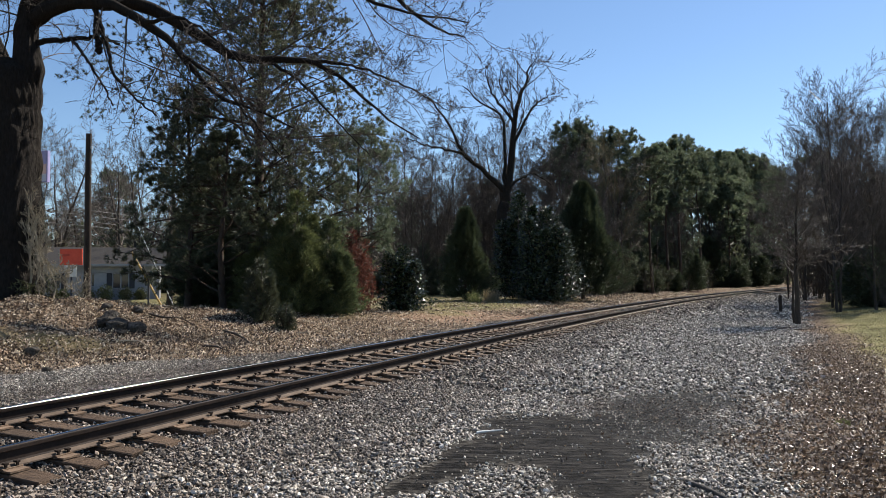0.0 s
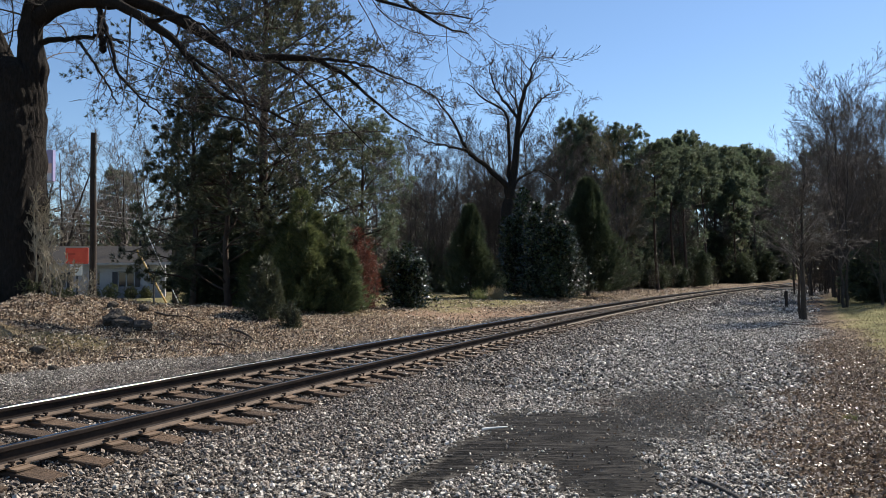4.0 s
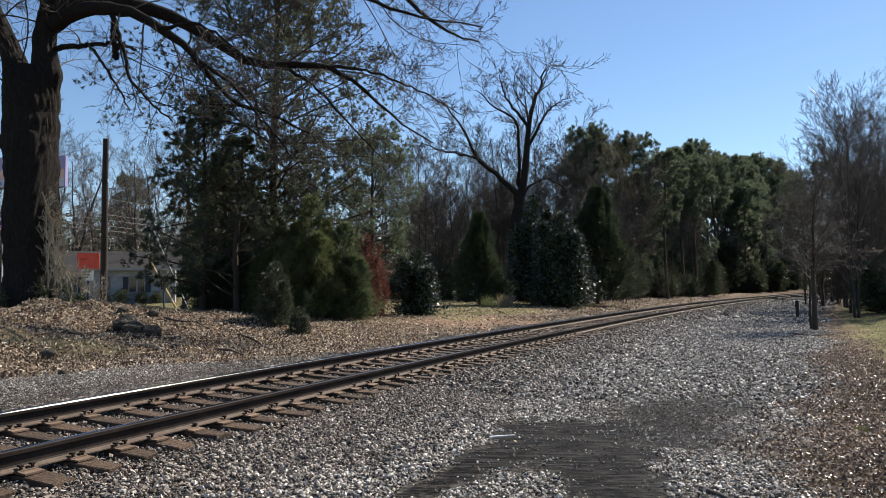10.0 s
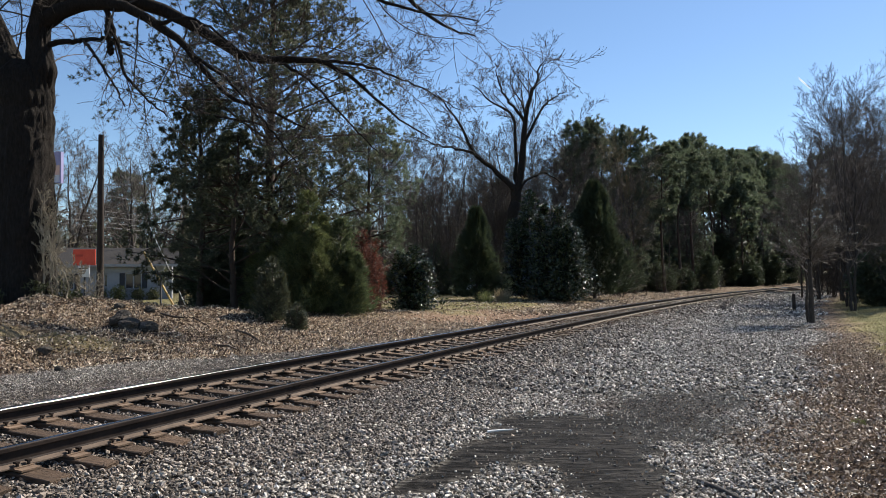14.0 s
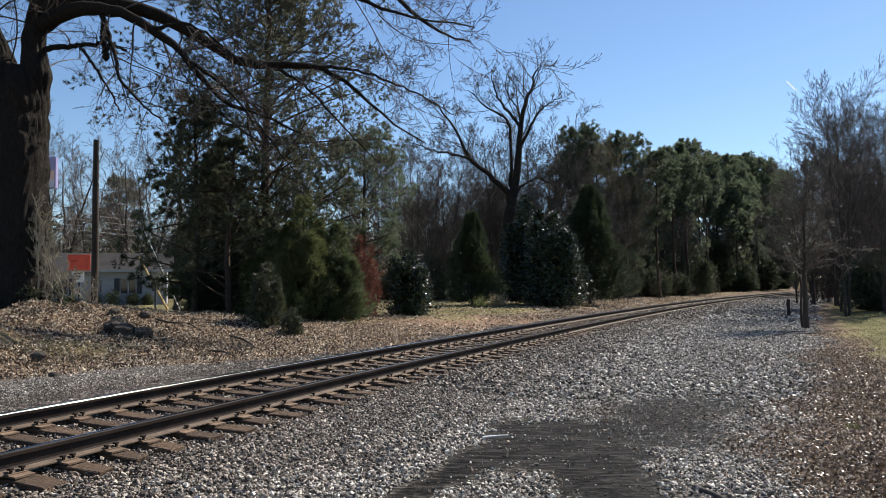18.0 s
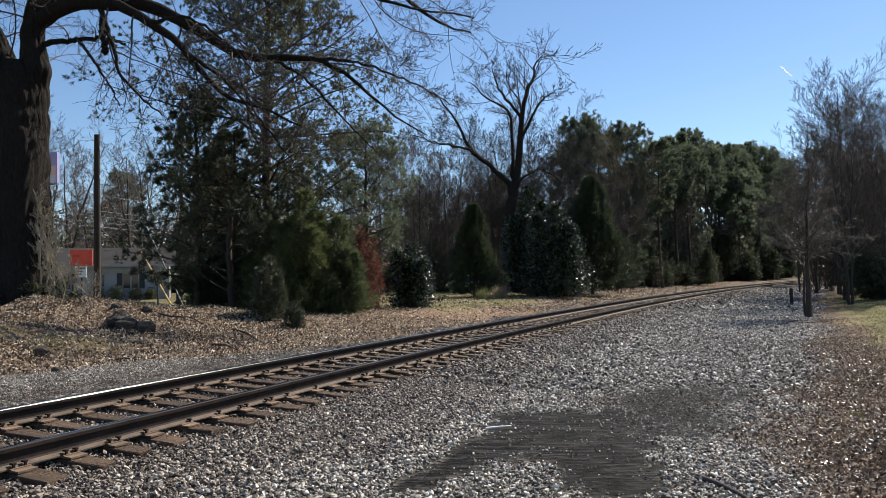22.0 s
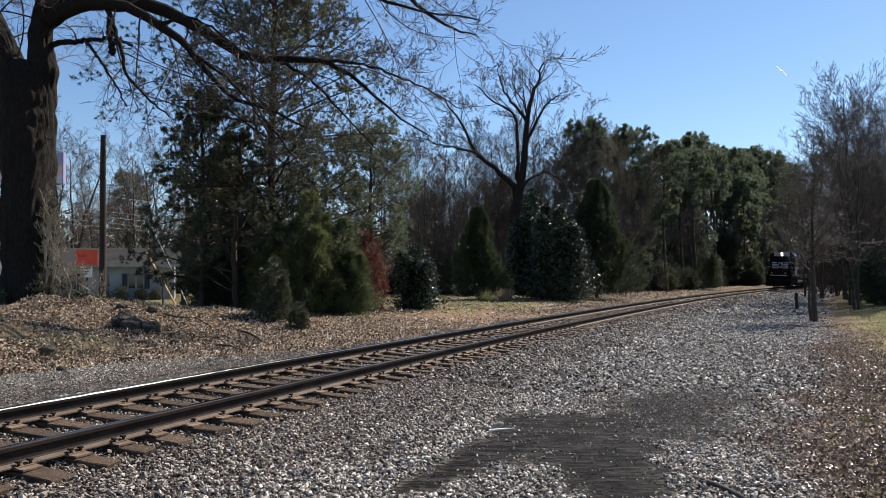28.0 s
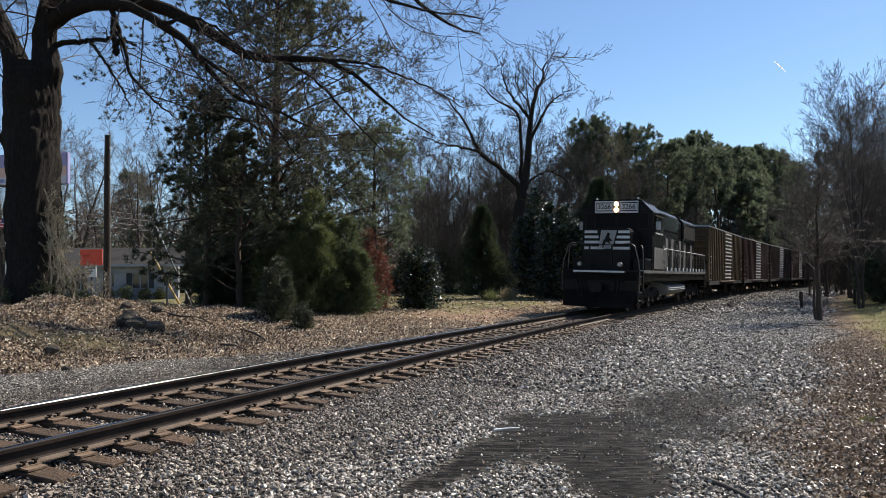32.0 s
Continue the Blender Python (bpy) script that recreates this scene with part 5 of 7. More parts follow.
    for x, y, k, sz in ((15, 62, 1, 0.8), (18.8, 61, 3, 0.7), (21.2, 64.5, 0, 0.75), (23.6, 67, 1, 0.7), (16.6, 58.5, 0, 0.65), (20.0, 66.5, 2, 0.8), (25.8, 70, 3, 0.8), (17.5, 66, 0, 0.85), (20, 63, 2, 0.7), (12, 66, 3, 0.9), (22, 80, 3, 1.0), (26, 84, 0, 1.0), (10, 72, 0, 1.0), (17, 82, 1, 1.0), (31, 90, 2, 1.1), (14, 58, 2, 0.55), (26, 67, 2, 0.6), (0.5, 84, 0, 0.9), (3, 88, 1, 0.95), (6, 86, 0, 1.0), (8, 90, 1, 0.95), (-3, 82, 1, 0.9), (4.5, 70, 2, 0.85), (1.2, 76, 1, 0.85), (9.5, 76, 2, 0.9), (6.2, 72, 2, 0.8), (-6, 78, 0, 0.85), (2.2, 66, 2, 0.7), (8, 64, 2, 0.7), (11, 63, 2, 0.75), (10.5, 75, 7, 1.05), (12.3, 74, 7, 1.15), (8.6, 77, 7, 1.0), (13.6, 72.5, 7, 1.0), (6.5, 76, 7, 1.05), (3.5, 79, 7, 0.95), (0.5, 77, 7, 0.95), (0, 92, 4, 0.9), (3, 95, 4, 0.9), (6, 93, 4, 0.9), (9, 96, 4, 0.95), (12, 92, 4, 0.95), (-3, 96, 4, 0.9), (1.5, 100, 4, 0.9), (4.5, 102, 4, 1.0), (8, 103, 4, 1.0), (11, 100, 4, 1.0), (12.5, 82, 6, 1.0), (10, 84, 1, 0.95), (7.5, 80, 0, 0.9), (14.5, 70, 6, 0.8), (17.5, 71, 1, 0.85), (20.5, 69, 0, 0.8),
                        (35, 84, 1, 0.9), (28, 72, 0, 0.8), (39, 96, 0, 1.0), (46, 106, 3, 1.0), (-1, 70, 3, 0.9), (-3.5, 76, 0, 1.0), (2.5, 82, 1, 1.0), (-6, 84, 3, 1.05), (5, 90, 0, 1.05), (0, 66, 2, 0.8), (8.5, 68, 2, 0.8),
                        (-31, 80, 3, 0.95), (-37, 84, 0, 1.0), (-44, 88, 1, 1.0), (-27, 86, 0, 0.9), (-50, 84, 3, 1.0), (-22, 92, 1, 0.9), (-16, 88, 3, 0.9), (-11, 95, 0, 1.0), (-58, 92, 0, 1.0), (-34, 96, 1, 1.0),
                        (-14.0, 52, 1, 0.75), (-9.0, 48, 0, 0.8), (-33, 70, 0, 1.05), (-37.5, 74, 3, 1.1), (-29, 74, 1, 1.05), (-41, 72, 0, 1.05), (-24.5, 68, 3, 1.0), (-21, 74, 0, 1.0), (-45, 78, 3, 1.1),
                        (-12, 70, 1, 1.0), (-7.5, 72, 3, 0.95), (-4.5, 68, 0, 1.0), (-1.5, 74, 3, 1.0), (1.5, 70, 1, 0.95), (4, 75, 0, 1.0), (7, 78, 3, 1.05), (10.5, 70, 1, 0.9), (12.5, 76, 0, 1.0), (-16, 78, 0, 1.0), (15.5, 80, 3, 1.1)  ):
        rows.append(("bare", (5, 6)[int(abs(x * 3)) % 2], x, y, sz * 1.15) if x < -10 and k != 2 else ("bare", k, x, y, sz))
    # inner side of the bend
    for x, y, k, sz in ((17.5, 38, 0, 0.78), (20.5, 37, 1, 0.72), (22.5, 41, 3, 0.78), (19.8, 43, 2, 0.8), (24.5, 38, 0, 0.82), (26.5, 44, 1, 0.8), (23.5, 48, 0, 0.8), (29, 41, 3, 0.75), (28.5, 50, 2, 0.9),
                        (31.5, 47, 0, 0.85), (26, 54, 1, 0.85), (33, 54, 3, 0.9), (30.5, 60, 0, 0.9), (36, 62, 1, 0.9), (18.6, 36, 2, 0.6), (19.4, 40.5, 3, 0.7), (21.2, 44, 0, 0.75), (22.0, 36.5, 2, 0.62), (23.4, 43, 2, 0.75), (25.2, 41, 1, 0.75), (26.8, 38.5, 2, 0.7), (27.6, 47, 3, 0.8), (30, 44, 2, 0.8), (24.0, 52, 0, 0.85), (29.5, 55, 3, 0.85), (33.5, 50, 0, 0.85), (28, 58, 1, 0.85), (34, 58, 2, 0.9), (39, 56, 2, 0.95), (35, 45, 1, 0.8), (40, 68, 0, 1.0), (44, 62, 3, 1.0), (45, 76, 1, 1.0), (50, 70, 0, 1.0),
                        (37.5, 70, 2, 0.8), (54, 82, 3, 1.0), (58, 76, 1, 1.0), (60, 90, 0, 1.0), (67, 84, 2, 1.1), (16.2, 34, 2, 0.5), (21.5, 52, 3, 0.8), (25.5, 60, 2, 0.8), (32, 66, 0, 0.85), (27.8, 50.5, 0, 0.88), (30.2, 52, 3, 0.82), (33.0, 60, 0, 0.95), (27.2, 55, 3, 1.0), (28.9, 53.5, 0, 1.1), (25.9, 56.5, 1, 0.98), (31.2, 55.5, 3, 1.0)):
        rows.append(("bare", k, x, y, sz))
    place_tree("bare_tree", 17.3, 67.0, bare_mesh(78, 13.4, 0.04, 0.25, 34, 0.14, 0.9, 2, 0.009, 0.1, (BARK, BUD_TWIG)), "slender tree hazed with tan spring buds", "tree")
    xs, ys = np.array([r[2] for r in rows]), np.array([r[3] for r in rows])
    s, u = track_coords(xs, ys)
    for (kind, k, x, y, sz), uu in zip(rows, u):
        if abs(uu) < 5.6 or (0 < uu < (9.2 if y < 50 else 7.2) and y < 66):
            continue
        put(kind, k, x, y, rng.uniform(0, 6.28), sz * rng.uniform(0.95, 1.06))
    # dark evergreens under the bare trees
    under = [shrub_mesh(201, 4.2, 4.4, 3000, DARK_CEDAR, blade=(7, 0.26, 0.045), lobes=6, spread=0.7), shrub_mesh(202, 3.0, 3.8, 2600, DARK_CEDAR, "round", (7, 0.24, 0.045), 0.7, lobes=6)]
    under.append(bare_mesh(203, 5.0, 0.08, 0.04, 34, stems=3, dense=0.7, min_r=0.006, up=0.1, mats=(BARK, TWIG)))
    firsts = {}
    spots_xy = [(rng.uniform(18.5, 60), rng.uniform(46, 96)) for _ in range(46)] + [(rng.uniform(14, 64), rng.uniform(64, 125)) for _ in range(60)] + [(rng.uniform(-60, 8), rng.uniform(82, 110)) for _ in range(30)] + [(21.8, 41), (24.2, 40.5), (27.0, 42.5), (31.5, 44), (24.5, 45), (29, 40.5), (33, 41), (20.5, 45), (22.5, 49), (26.5, 47.5), (36, 45), (38.5, 42), (28, 54), (29.8, 58.5), (33.5, 66), (36.5, 72), (39.5, 78), (31.5, 62), (26.8, 50.5), (43, 84)]
    spots_xy += [(42, 90), (44, 94), (46, 98.5), (48, 103), (50, 108), (53, 114), (41, 86.5), (56, 119), (45, 92), (49, 99)]
    spots_xy += [(rng.uniform(-8, 14), rng.uniform(66, 92)) for _ in range(16)]
    spots_xy += [(math.tan(radians(rng.uniform(9, 33))) * d, d) for d in [rng.uniform(98, 150) for _ in range(90)]]
    for x, y in spots_xy:
        ss, uu = track_coords(x, y)
        if -6.0 < uu[0] < (9.5 if y < 60 else 6.5) or (uu[0] > 0 and y < 39.5):
            continue
        k = rng.randrange(2) if y > 58 else rng.randrange(3)
        # the wood thins to bare stems along one sight line into the bend
        if uu[0] > 0 and y > 41 and abs(math.degrees(math.atan2(x, y)) - 27.7) < 0.3 + 125 / y:
            k = 2
        m = Matrix.Translation(stand(x, y, 0.1)) @ Matrix.Rotation(rng.uniform(0, 6.28), 4, "Z")
        if k not in firsts:
            firsts[k] = tree_thing("understorey_bush", (0, 0, 0), *under[k], "leafless grey-brown thicket at the edge of the wood" if k == 2 else "dark evergreen understorey bush in the wood", "bush", "thickets of the wood" if k == 2 else "bushes of the wood")
            firsts[k].matrix_basis = m
            ob = firsts[k]
        else:
            ob = copy_thing(firsts[k], m)
        q = rng.uniform(0.7, 1.15) * (2.2 if y > 97 else 1.0)
        ob.scale = (q, q, q)
    # deep wood behind
    for i in range(170):
        zone = i % 3
        if zone == 0:
            x, y = rng.uniform(8, 95), rng.uniform(95, 170)
        elif zone == 1:
            x, y = rng.uniform(40, 130), rng.uniform(50, 120)
        else:
            x, y = rng.uniform(-90, 20), rng.uniform(98, 160)
        ss, uu = track_coords(x, y)
        if abs(uu[0]) < 6:
            continue
        kind = "pine" if rng.random() < (0.55, 0.0, 0.2)[zone] else "bare"
        put(kind, 3 if kind == "pine" else 4, x, y, rng.uniform(0, 6.28), rng.uniform(0.75, 1.0) if zone != 2 else rng.uniform(0.6, 0.85))


woods()


def undergrowth():
    """Brush and saplings on the floor of the wood and round the oak."""
    rng = np.random.default_rng(8)
    C = []
    for x0, x1, y0, y1, n in ((12, 20, 56, 66, 50), (18, 50, 68, 100, 110), (17, 36, 33, 56, 130), (-2, 12, 56, 80, 40), (-40, -10, 70, 95, 40), (-12.5, -9.6, 19.9, 21.6, 14)):
        C.append(np.stack([rng.uniform(x0, x1, n), rng.uniform(y0, y1, n)], 1))
    C = np.concatenate(C)
    s, u = track_coords(C[:, 0], C[:, 1])
    C = C[(u < -4.2) | (u > 10.5)]
    z = ground_z(C[:, 0], C[:, 1])
    base = np.concatenate([C, z[:, None]], 1)
    near = base[:, 1] < 25
    h = np.where(near, rng.uniform(0.2, 0.55, len(base)), rng.uniform(1.0, 3.2, len(base)))
    n = 5
    P = base[:, None] + np.cumsum(np.concatenate([np.zeros((len(base), 1, 3)), rng.normal(size=(len(base), n - 1, 3)) * 0.16 + np.array([0, 0, 1.0])], 1), 1) * (h / (n - 1))[:, None, None]
    R = np.linspace(0.022, 0.008, n)[None] * np.ones((len(base), 1)) * np.where(near, 0.5, 1)[:, None]
    P1, R1 = grow(rng, P, R, 12, 0.05, 1, 40, 0.55, 4, 0.2, 0.1, 0.6)
    P2, R2 = grow(rng, P1, R1, 5, 0.1, 1, 40, 0.5, 3, 0.2, 0.1, 0.7)
    V, F = merge(tubes(P, R, 4), tubes(P1, R1, 3), tubes(P2, np.maximum(R2, 0.004), 3))
    tagged(new("brush", mesh_np("brush", V, F, TWIG)), "tangled leafless brush on the woodland floor", "brush", kind="stuff")
    pick = rng.random(len(P2)) < 0.35
    V, F = blades(rng, P2[pick, -1], P2[pick, -1] - P2[pick, -2], 5, 0.13, 0.03, 0.7)
    tagged(new("brush_leaves", mesh_np("brush_leaves", V, F, BRUSH_LEAF)), "sparse olive leaves on low brush", "brush", kind="stuff")


undergrowth()


# ---- things beside the line ----
def utility_pole():
    x, y = -16.5, 38.0
    g = float(ground_z(x, y)[0])
    p = thing("utility_pole", Matrix.Translation((x, y, g)), "weathered brown wooden utility pole behind the bank", "utility pole")
    V, F = tubes(np.array([[(0, 0, -0.2), (0.02, 0, 3), (0, 0.02, 6), (0.02, 0, 8.7 - g)]]), np.array([[0.17, 0.16, 0.15, 0.135]]), 16)
    part("pole", mesh_np("pole", V, F, POLE_WOOD, True), None, p)
    part("cap", cyl(bmesh.new(), (0.02, 0, 8.66 - g), (0.02, 0, 8.72 - g), 0.14, 16), POLE_WOOD, p)
    for q in ((0.12, 0.2, -0.06, 0.06, 7.9, 8.05), (0.12, 0.18, -0.05, 0.05, 6.5, 6.62)):
        part("bracket", boxes(q, bevel=0.01), GALV, p, "small steel bracket")
    part("step_bolt", rod([(0.1, 0, 3.2), (0.24, 0, 3.22)], 0.012), GALV, p)
    for ax, ay, mx, mz, yellow in ((-12.1, 36.0, -13.65, 2.8, True), (-11.4, 35.6, -13.2, 3.95, False)):
        ag = float(ground_z(ax, ay)[0])
        w = thing("guy_wire", Matrix.Translation((ax, ay, ag)), "steel guy wire with a yellow plastic guard" if yellow else "thin pale steel guy wire", "guy wire")
        top = (x + 0.1 - ax, y - ay, (7.9 if yellow else 8.4) - ag)
        knee = (mx - ax, 0.1, mz - ag)
        part("wire", rod([(0, 0, -0.05), knee, top], 0.007, 5), WIRE, w)
        if yellow:
            part("guard", rod([(0.03, -0.03, 0.0), (knee[0] + 0.03, knee[1] - 0.03, knee[2])], 0.05, 8), YELLOW, w, "yellow plastic guard")
        else:
            part("guard", rod([(0.0, 0, 0.0), knee], 0.022, 6), SIGN_WHITE, w, "pale plastic guard")
        part("anchor", rod([(0.02, 0, -0.1), (0, 0, 0.25)], 0.025, 6), GALV, w)


utility_pole()


def sign_board():
    x, y = -20.45, 45.0
    g = float(ground_z(x, y)[0])
    s = thing("roadside_sign", Matrix.Translation((x, y, g)), "red and white roadside sign on a dark post", "sign")
    part("post", boxes((-0.05, 0.05, 0.02, 0.1, -0.1, 3.3 - g), bevel=0.01), SHUTTER, s)
    part("red_panel", boxes((-0.65, 0.65, -0.04, 0.02, 2.38 - g, 3.32 - g), bevel=0.01), SIGN_RED, s, "bright red sign panel")
    part("white_panel", boxes((-0.38, 0.3, -0.03, 0.02, 1.7 - g, 2.36 - g), bevel=0.01), SIGN_WHITE, s, "white lower sign panel")
    for k in range(3):
        part("lettering_bar", boxes((-0.3, 0.22 - 0.1 * k, -0.036, -0.031, 2.18 - g - 0.16 * k, 2.24 - g - 0.16 * k)), SHUTTER, s)
    part("lettering_bar", boxes((-0.5, -0.08, -0.046, -0.041, 2.9 - g, 3.02 - g)), surface("dark_red_bar", (0.45, 0.04, 0.02), (0.55, 0.06, 0.03), 4, 0.5, 0), s)


sign_board()


def house():
    x0, y0, turn = -30.15, 57.4, radians(18)
    g = float(ground_z(-25, 59)[0]) - 0.1
    h = thing("house", Matrix.Translation((x0, y0, g)) @ Matrix.Rotation(turn, 4, "Z"), "single-storey white house with dark shutters and low shingle roof", "house")
    W, D, E, R = 10.0, 8.0, 2.75, 4.15
    win = [(1.6, 3.0), (6.62, 7.78)]
    small = [(4.85, 5.35), (8.9, 9.5)]
    cuts = [(a, b, 0.95, 2.15) for a, b in win] + [(a, b, 1.1, 2.1) for a, b in small]
    # front wall in courses of siding, broken at the openings
    z = 0.0
    while z < E:
        z1 = min(z + 0.2, E)
        xs = [0.0]
        for a, b, c0, c1 in sorted(cuts):
            if z1 > c0 and z < c1:
                xs += [a, b]
        xs.append(W)
        for a, b in zip(xs[::2], xs[1::2]):
            part("siding_board", boxes((a, b, -0.02, 0.12, z, z1 - 0.012)), WHITE_WALL, h)
        z = z1
    part("wall", boxes((0, W, 0.125, 0.2, 0, 0.94), (0, W, 0.125, 0.2, 2.16, E), (0, 0.15, 0.2, D, 0, E), (W - 0.15, W, 0.2, D, 0, E), (0, W, D - 0.15, D, 0, E)), WHITE_WALL, h)
    for a, b, c0, c1 in cuts:
        w = part("window", boxes((a, b, 0.02, 0.05, c0, c0 + 0.05), (a, b, 0.02, 0.05, c1 - 0.05, c1), (a, a + 0.05, 0.02, 0.05, c0, c1), (b - 0.05, b, 0.02, 0.05, c0, c1), ((a + b) / 2 - 0.05, (a + b) / 2 + 0.05, 0.02, 0.05, c0, c1)), WHITE_WALL, h)
        for q in (0, 1):
            m0 = a + 0.05 + q * ((b - a) / 2)
            part("pane", boxes((m0, m0 + (b - a) / 2 - 0.1, 0.06, 0.07, c0 + 0.05, c1 - 0.05)), GLASS, w)
        part("sill", boxes((a - 0.05, b + 0.05, -0.08, 0.02, c0 - 0.06, c0)), WHITE_WALL, w)
        if b - a > 0.8:
            for sx, xx in ((-1, a - 0.42), (1, b + 0.04)):
                part("shutter", boxes((xx, xx + 0.38, -0.07, -0.025, c0, c1), bevel=0.008), SHUTTER, h, "dark louvred shutter")
    bm = bmesh.new()
    prof = [(-0.5, E - 0.05), (D / 2, R), (D + 0.5, E - 0.05), (D + 0.5, E + 0.08), (D / 2, R + 0.14), (-0.5, E + 0.08)]
    a = [bm.verts.new((-0.5, y, z)) for y, z in prof]
    b = [bm.verts.new((W + 0.5, y, z)) for y, z in prof]
    bm.faces.new(a)
    bm.faces.new(b[::-1])
    for i in range(6):
        bm.faces.new((a[(i + 1) % 6], a[i], b[i], b[(i + 1) % 6]))
    bmesh.ops.recalc_face_normals(bm, faces=bm.faces)
    part("roof", bm, ROOFING, h, "brown shingle roof")
    part("fascia", boxes((-0.5, W + 0.5, -0.54, -0.5, E - 0.1, E + 0.08)), WHITE_WALL, h)
    part("gable", boxes((W - 0.1, W - 0.02, 1.5, D - 1.5, E, E + 0.55)), WHITE_WALL, h)
    part("chimney", boxes((7.9, 8.6, 4.6, 5.3, R - 0.3, R + 0.7), bevel=0.02), ROOFING, h)
    for dx, s, sd in ((5.0, 1.15, 1), (6.2, 1.25, 2), (7.6, 1.2, 3), (3.4, 1.0, 4), (8.7, 1.0, 5)):
        place_tree("boxwood_bush", x0 + dx * math.cos(turn) + 1.2 * math.sin(turn), y0 + dx * math.sin(turn) - 1.2 * math.cos(turn), shrub_mesh(300 + sd, s, s * 1.3, 500, BRUSH_LEAF if sd % 2 else CEDAR_LEAF, "round", (7, 0.12, 0.03), 0.7), "clipped round boxwood before a white house", "bush", "bushes before the house")


house()


def billboard():
    m = Matrix.Translation((-35.0, 62.8, 9.6)) @ Matrix.Rotation(radians(-9), 4, "Z")
    b = thing("billboard", m, "tall roadside billboard, purple and orange, back-lit", "billboard")
    face = surface("billboard_purple", (0.26, 0.24, 0.42), (0.38, 0.34, 0.52), 0.6, 0.5, 0)
    warm = surface("billboard_orange", (0.6, 0.34, 0.28), (0.75, 0.5, 0.4), 0.6, 0.5, 0)
    part("frame", boxes((-4.9, 4.9, -0.02, 0.35, -0.12, 2.45), bevel=0.02), face, b)
    pale = surface("billboard_pale", (0.55, 0.5, 0.55), (0.66, 0.62, 0.64), 0.8, 0.5, 0)
    part("upper_face", boxes((-4.8, 4.8, -0.04, -0.021, 1.35, 2.4)), face, b, "purple upper panel")
    part("middle_face", boxes((-4.8, 4.8, -0.04, -0.021, 0.55, 1.35)), warm, b, "orange middle panel")
    part("lower_face", boxes((-4.8, 4.8, -0.04, -0.021, -0.05, 0.55)), pale, b, "pale strip with lettering")
    for k in range(9):
        part("lettering_bar", boxes((-4.5 + k * 1.0, -4.5 + k * 1.0 + 0.7, -0.05, -0.041, 0.1, 0.4)), face, b)
    for x in (-3.0, 2.6):
        part("column", cyl(bmesh.new(), (x, 0.6, -9.7), (x, 0.6, 2.0), 0.22, 14), UNDER_STEEL, b)
    part("catwalk", boxes((-4.9, 4.9, -0.7, 0, -0.22, -0.17)), UNDER_STEEL, b)


UNDER_STEEL = surface("dark_steel", (0.05, 0.05, 0.05), (0.1, 0.1, 0.1), 5, 0.6, 0.1)
billboard()


def flag_pole():
    x, y = -28.3, 50.0
    g = float(ground_z(x, y)[0])
    p = thing("flagpole", Matrix.Translation((x, y, g)), "white metal flagpole with a small hanging flag", "flagpole")
    part("pole", cyl(bmesh.new(), (0, 0, -0.1), (0, 0, 6.7 - g), 0.05, 10, 0.035), SIGN_WHITE, p)
    part("finial", cyl(bmesh.new(), (0, 0, 6.7 - g), (0, 0, 6.78 - g), 0.06, 10), SIGN_WHITE, p)
    red, blue = surface("flag_red", (0.4, 0.03, 0.03), (0.5, 0.05, 0.05), 4, 0.8, 0), surface("flag_blue", (0.03, 0.04, 0.12), (0.05, 0.06, 0.16), 4, 0.8, 0)
    for k in range(7):
        part("stripe", boxes((-0.62, -0.04, -0.02 - 0.015 * (k % 3), 0.0 - 0.015 * (k % 3), 5.0 + 0.09 * k - g, 5.09 + 0.09 * k - g)), red if k % 2 == 0 else SIGN_WHITE, p)
    part("canton", boxes((-0.28, -0.04, -0.06, -0.055, 5.36 - g, 5.63 - g)), blue, p)


flag_pole()


def cables():
    a, b = Vector((-48, 11, 0)), Vector((16.5, 143, 0))
    pol = thing("street_pole", Matrix.Translation((-28.3, 51.4, float(ground_z(-28.3, 51.4)[0]))), "slim pale utility pole by the street", "utility pole")
    part("pole", cyl(bmesh.new(), (0, 0, -0.1), (0, 0, 7.4), 0.12, 12, 0.09), GALV, pol)
    part("crossarm", boxes((-0.9, 0.9, -0.05, 0.05, 6.7, 6.82), bevel=0.01), POLE_WOOD, pol)
    for k, z in enumerate((8.1, 6.9, 6.5, 6.05, 5.7)):
        pts = []
        for i in range(41):
            t = i / 40
            p = a.lerp(b, t)
            sag = 0.45 * (1 - (2 * ((t * 3) % 1.0) - 1) ** 2)
            pts.append((p.x, p.y, z - sag))
        V, F = tubes(np.array([pts]), np.full((1, 41), 0.02), 5)
        tagged(new("overhead_cable", mesh_np("overhead_cable", V, F, WIRE)), "thin overhead cable along the street", "cable", "overhead cables")


cables()


def stone(name, x, y, size, seed, mat, label, squash=0.7):
    bm = bmesh.new()
    bmesh.ops.create_icosphere(bm, subdivisions=3, radius=size)
    off = Vector((seed * 7.1, seed * 3.3, 1.7))
    for v in bm.verts:
        v.co *= 1 + 0.35 * noise.noise(v.co * (1.4 / size) + off) + 0.12 * noise.noise(v.co * (4 / size) + off)
        v.co.z *= squash
    me = bpy.data.meshes.new(name)
    bm.to_mesh(me)
    bm.free()
    me.materials.append(mat)
    ob = new(name, me)
    ob.matrix_basis = Matrix.Translation((x, y, float(ground_z(x, y)[0]) + size * squash * 0.45)) @ Matrix.Rotation(seed, 4, "Z")
    return tagged(ob, label, "rock")


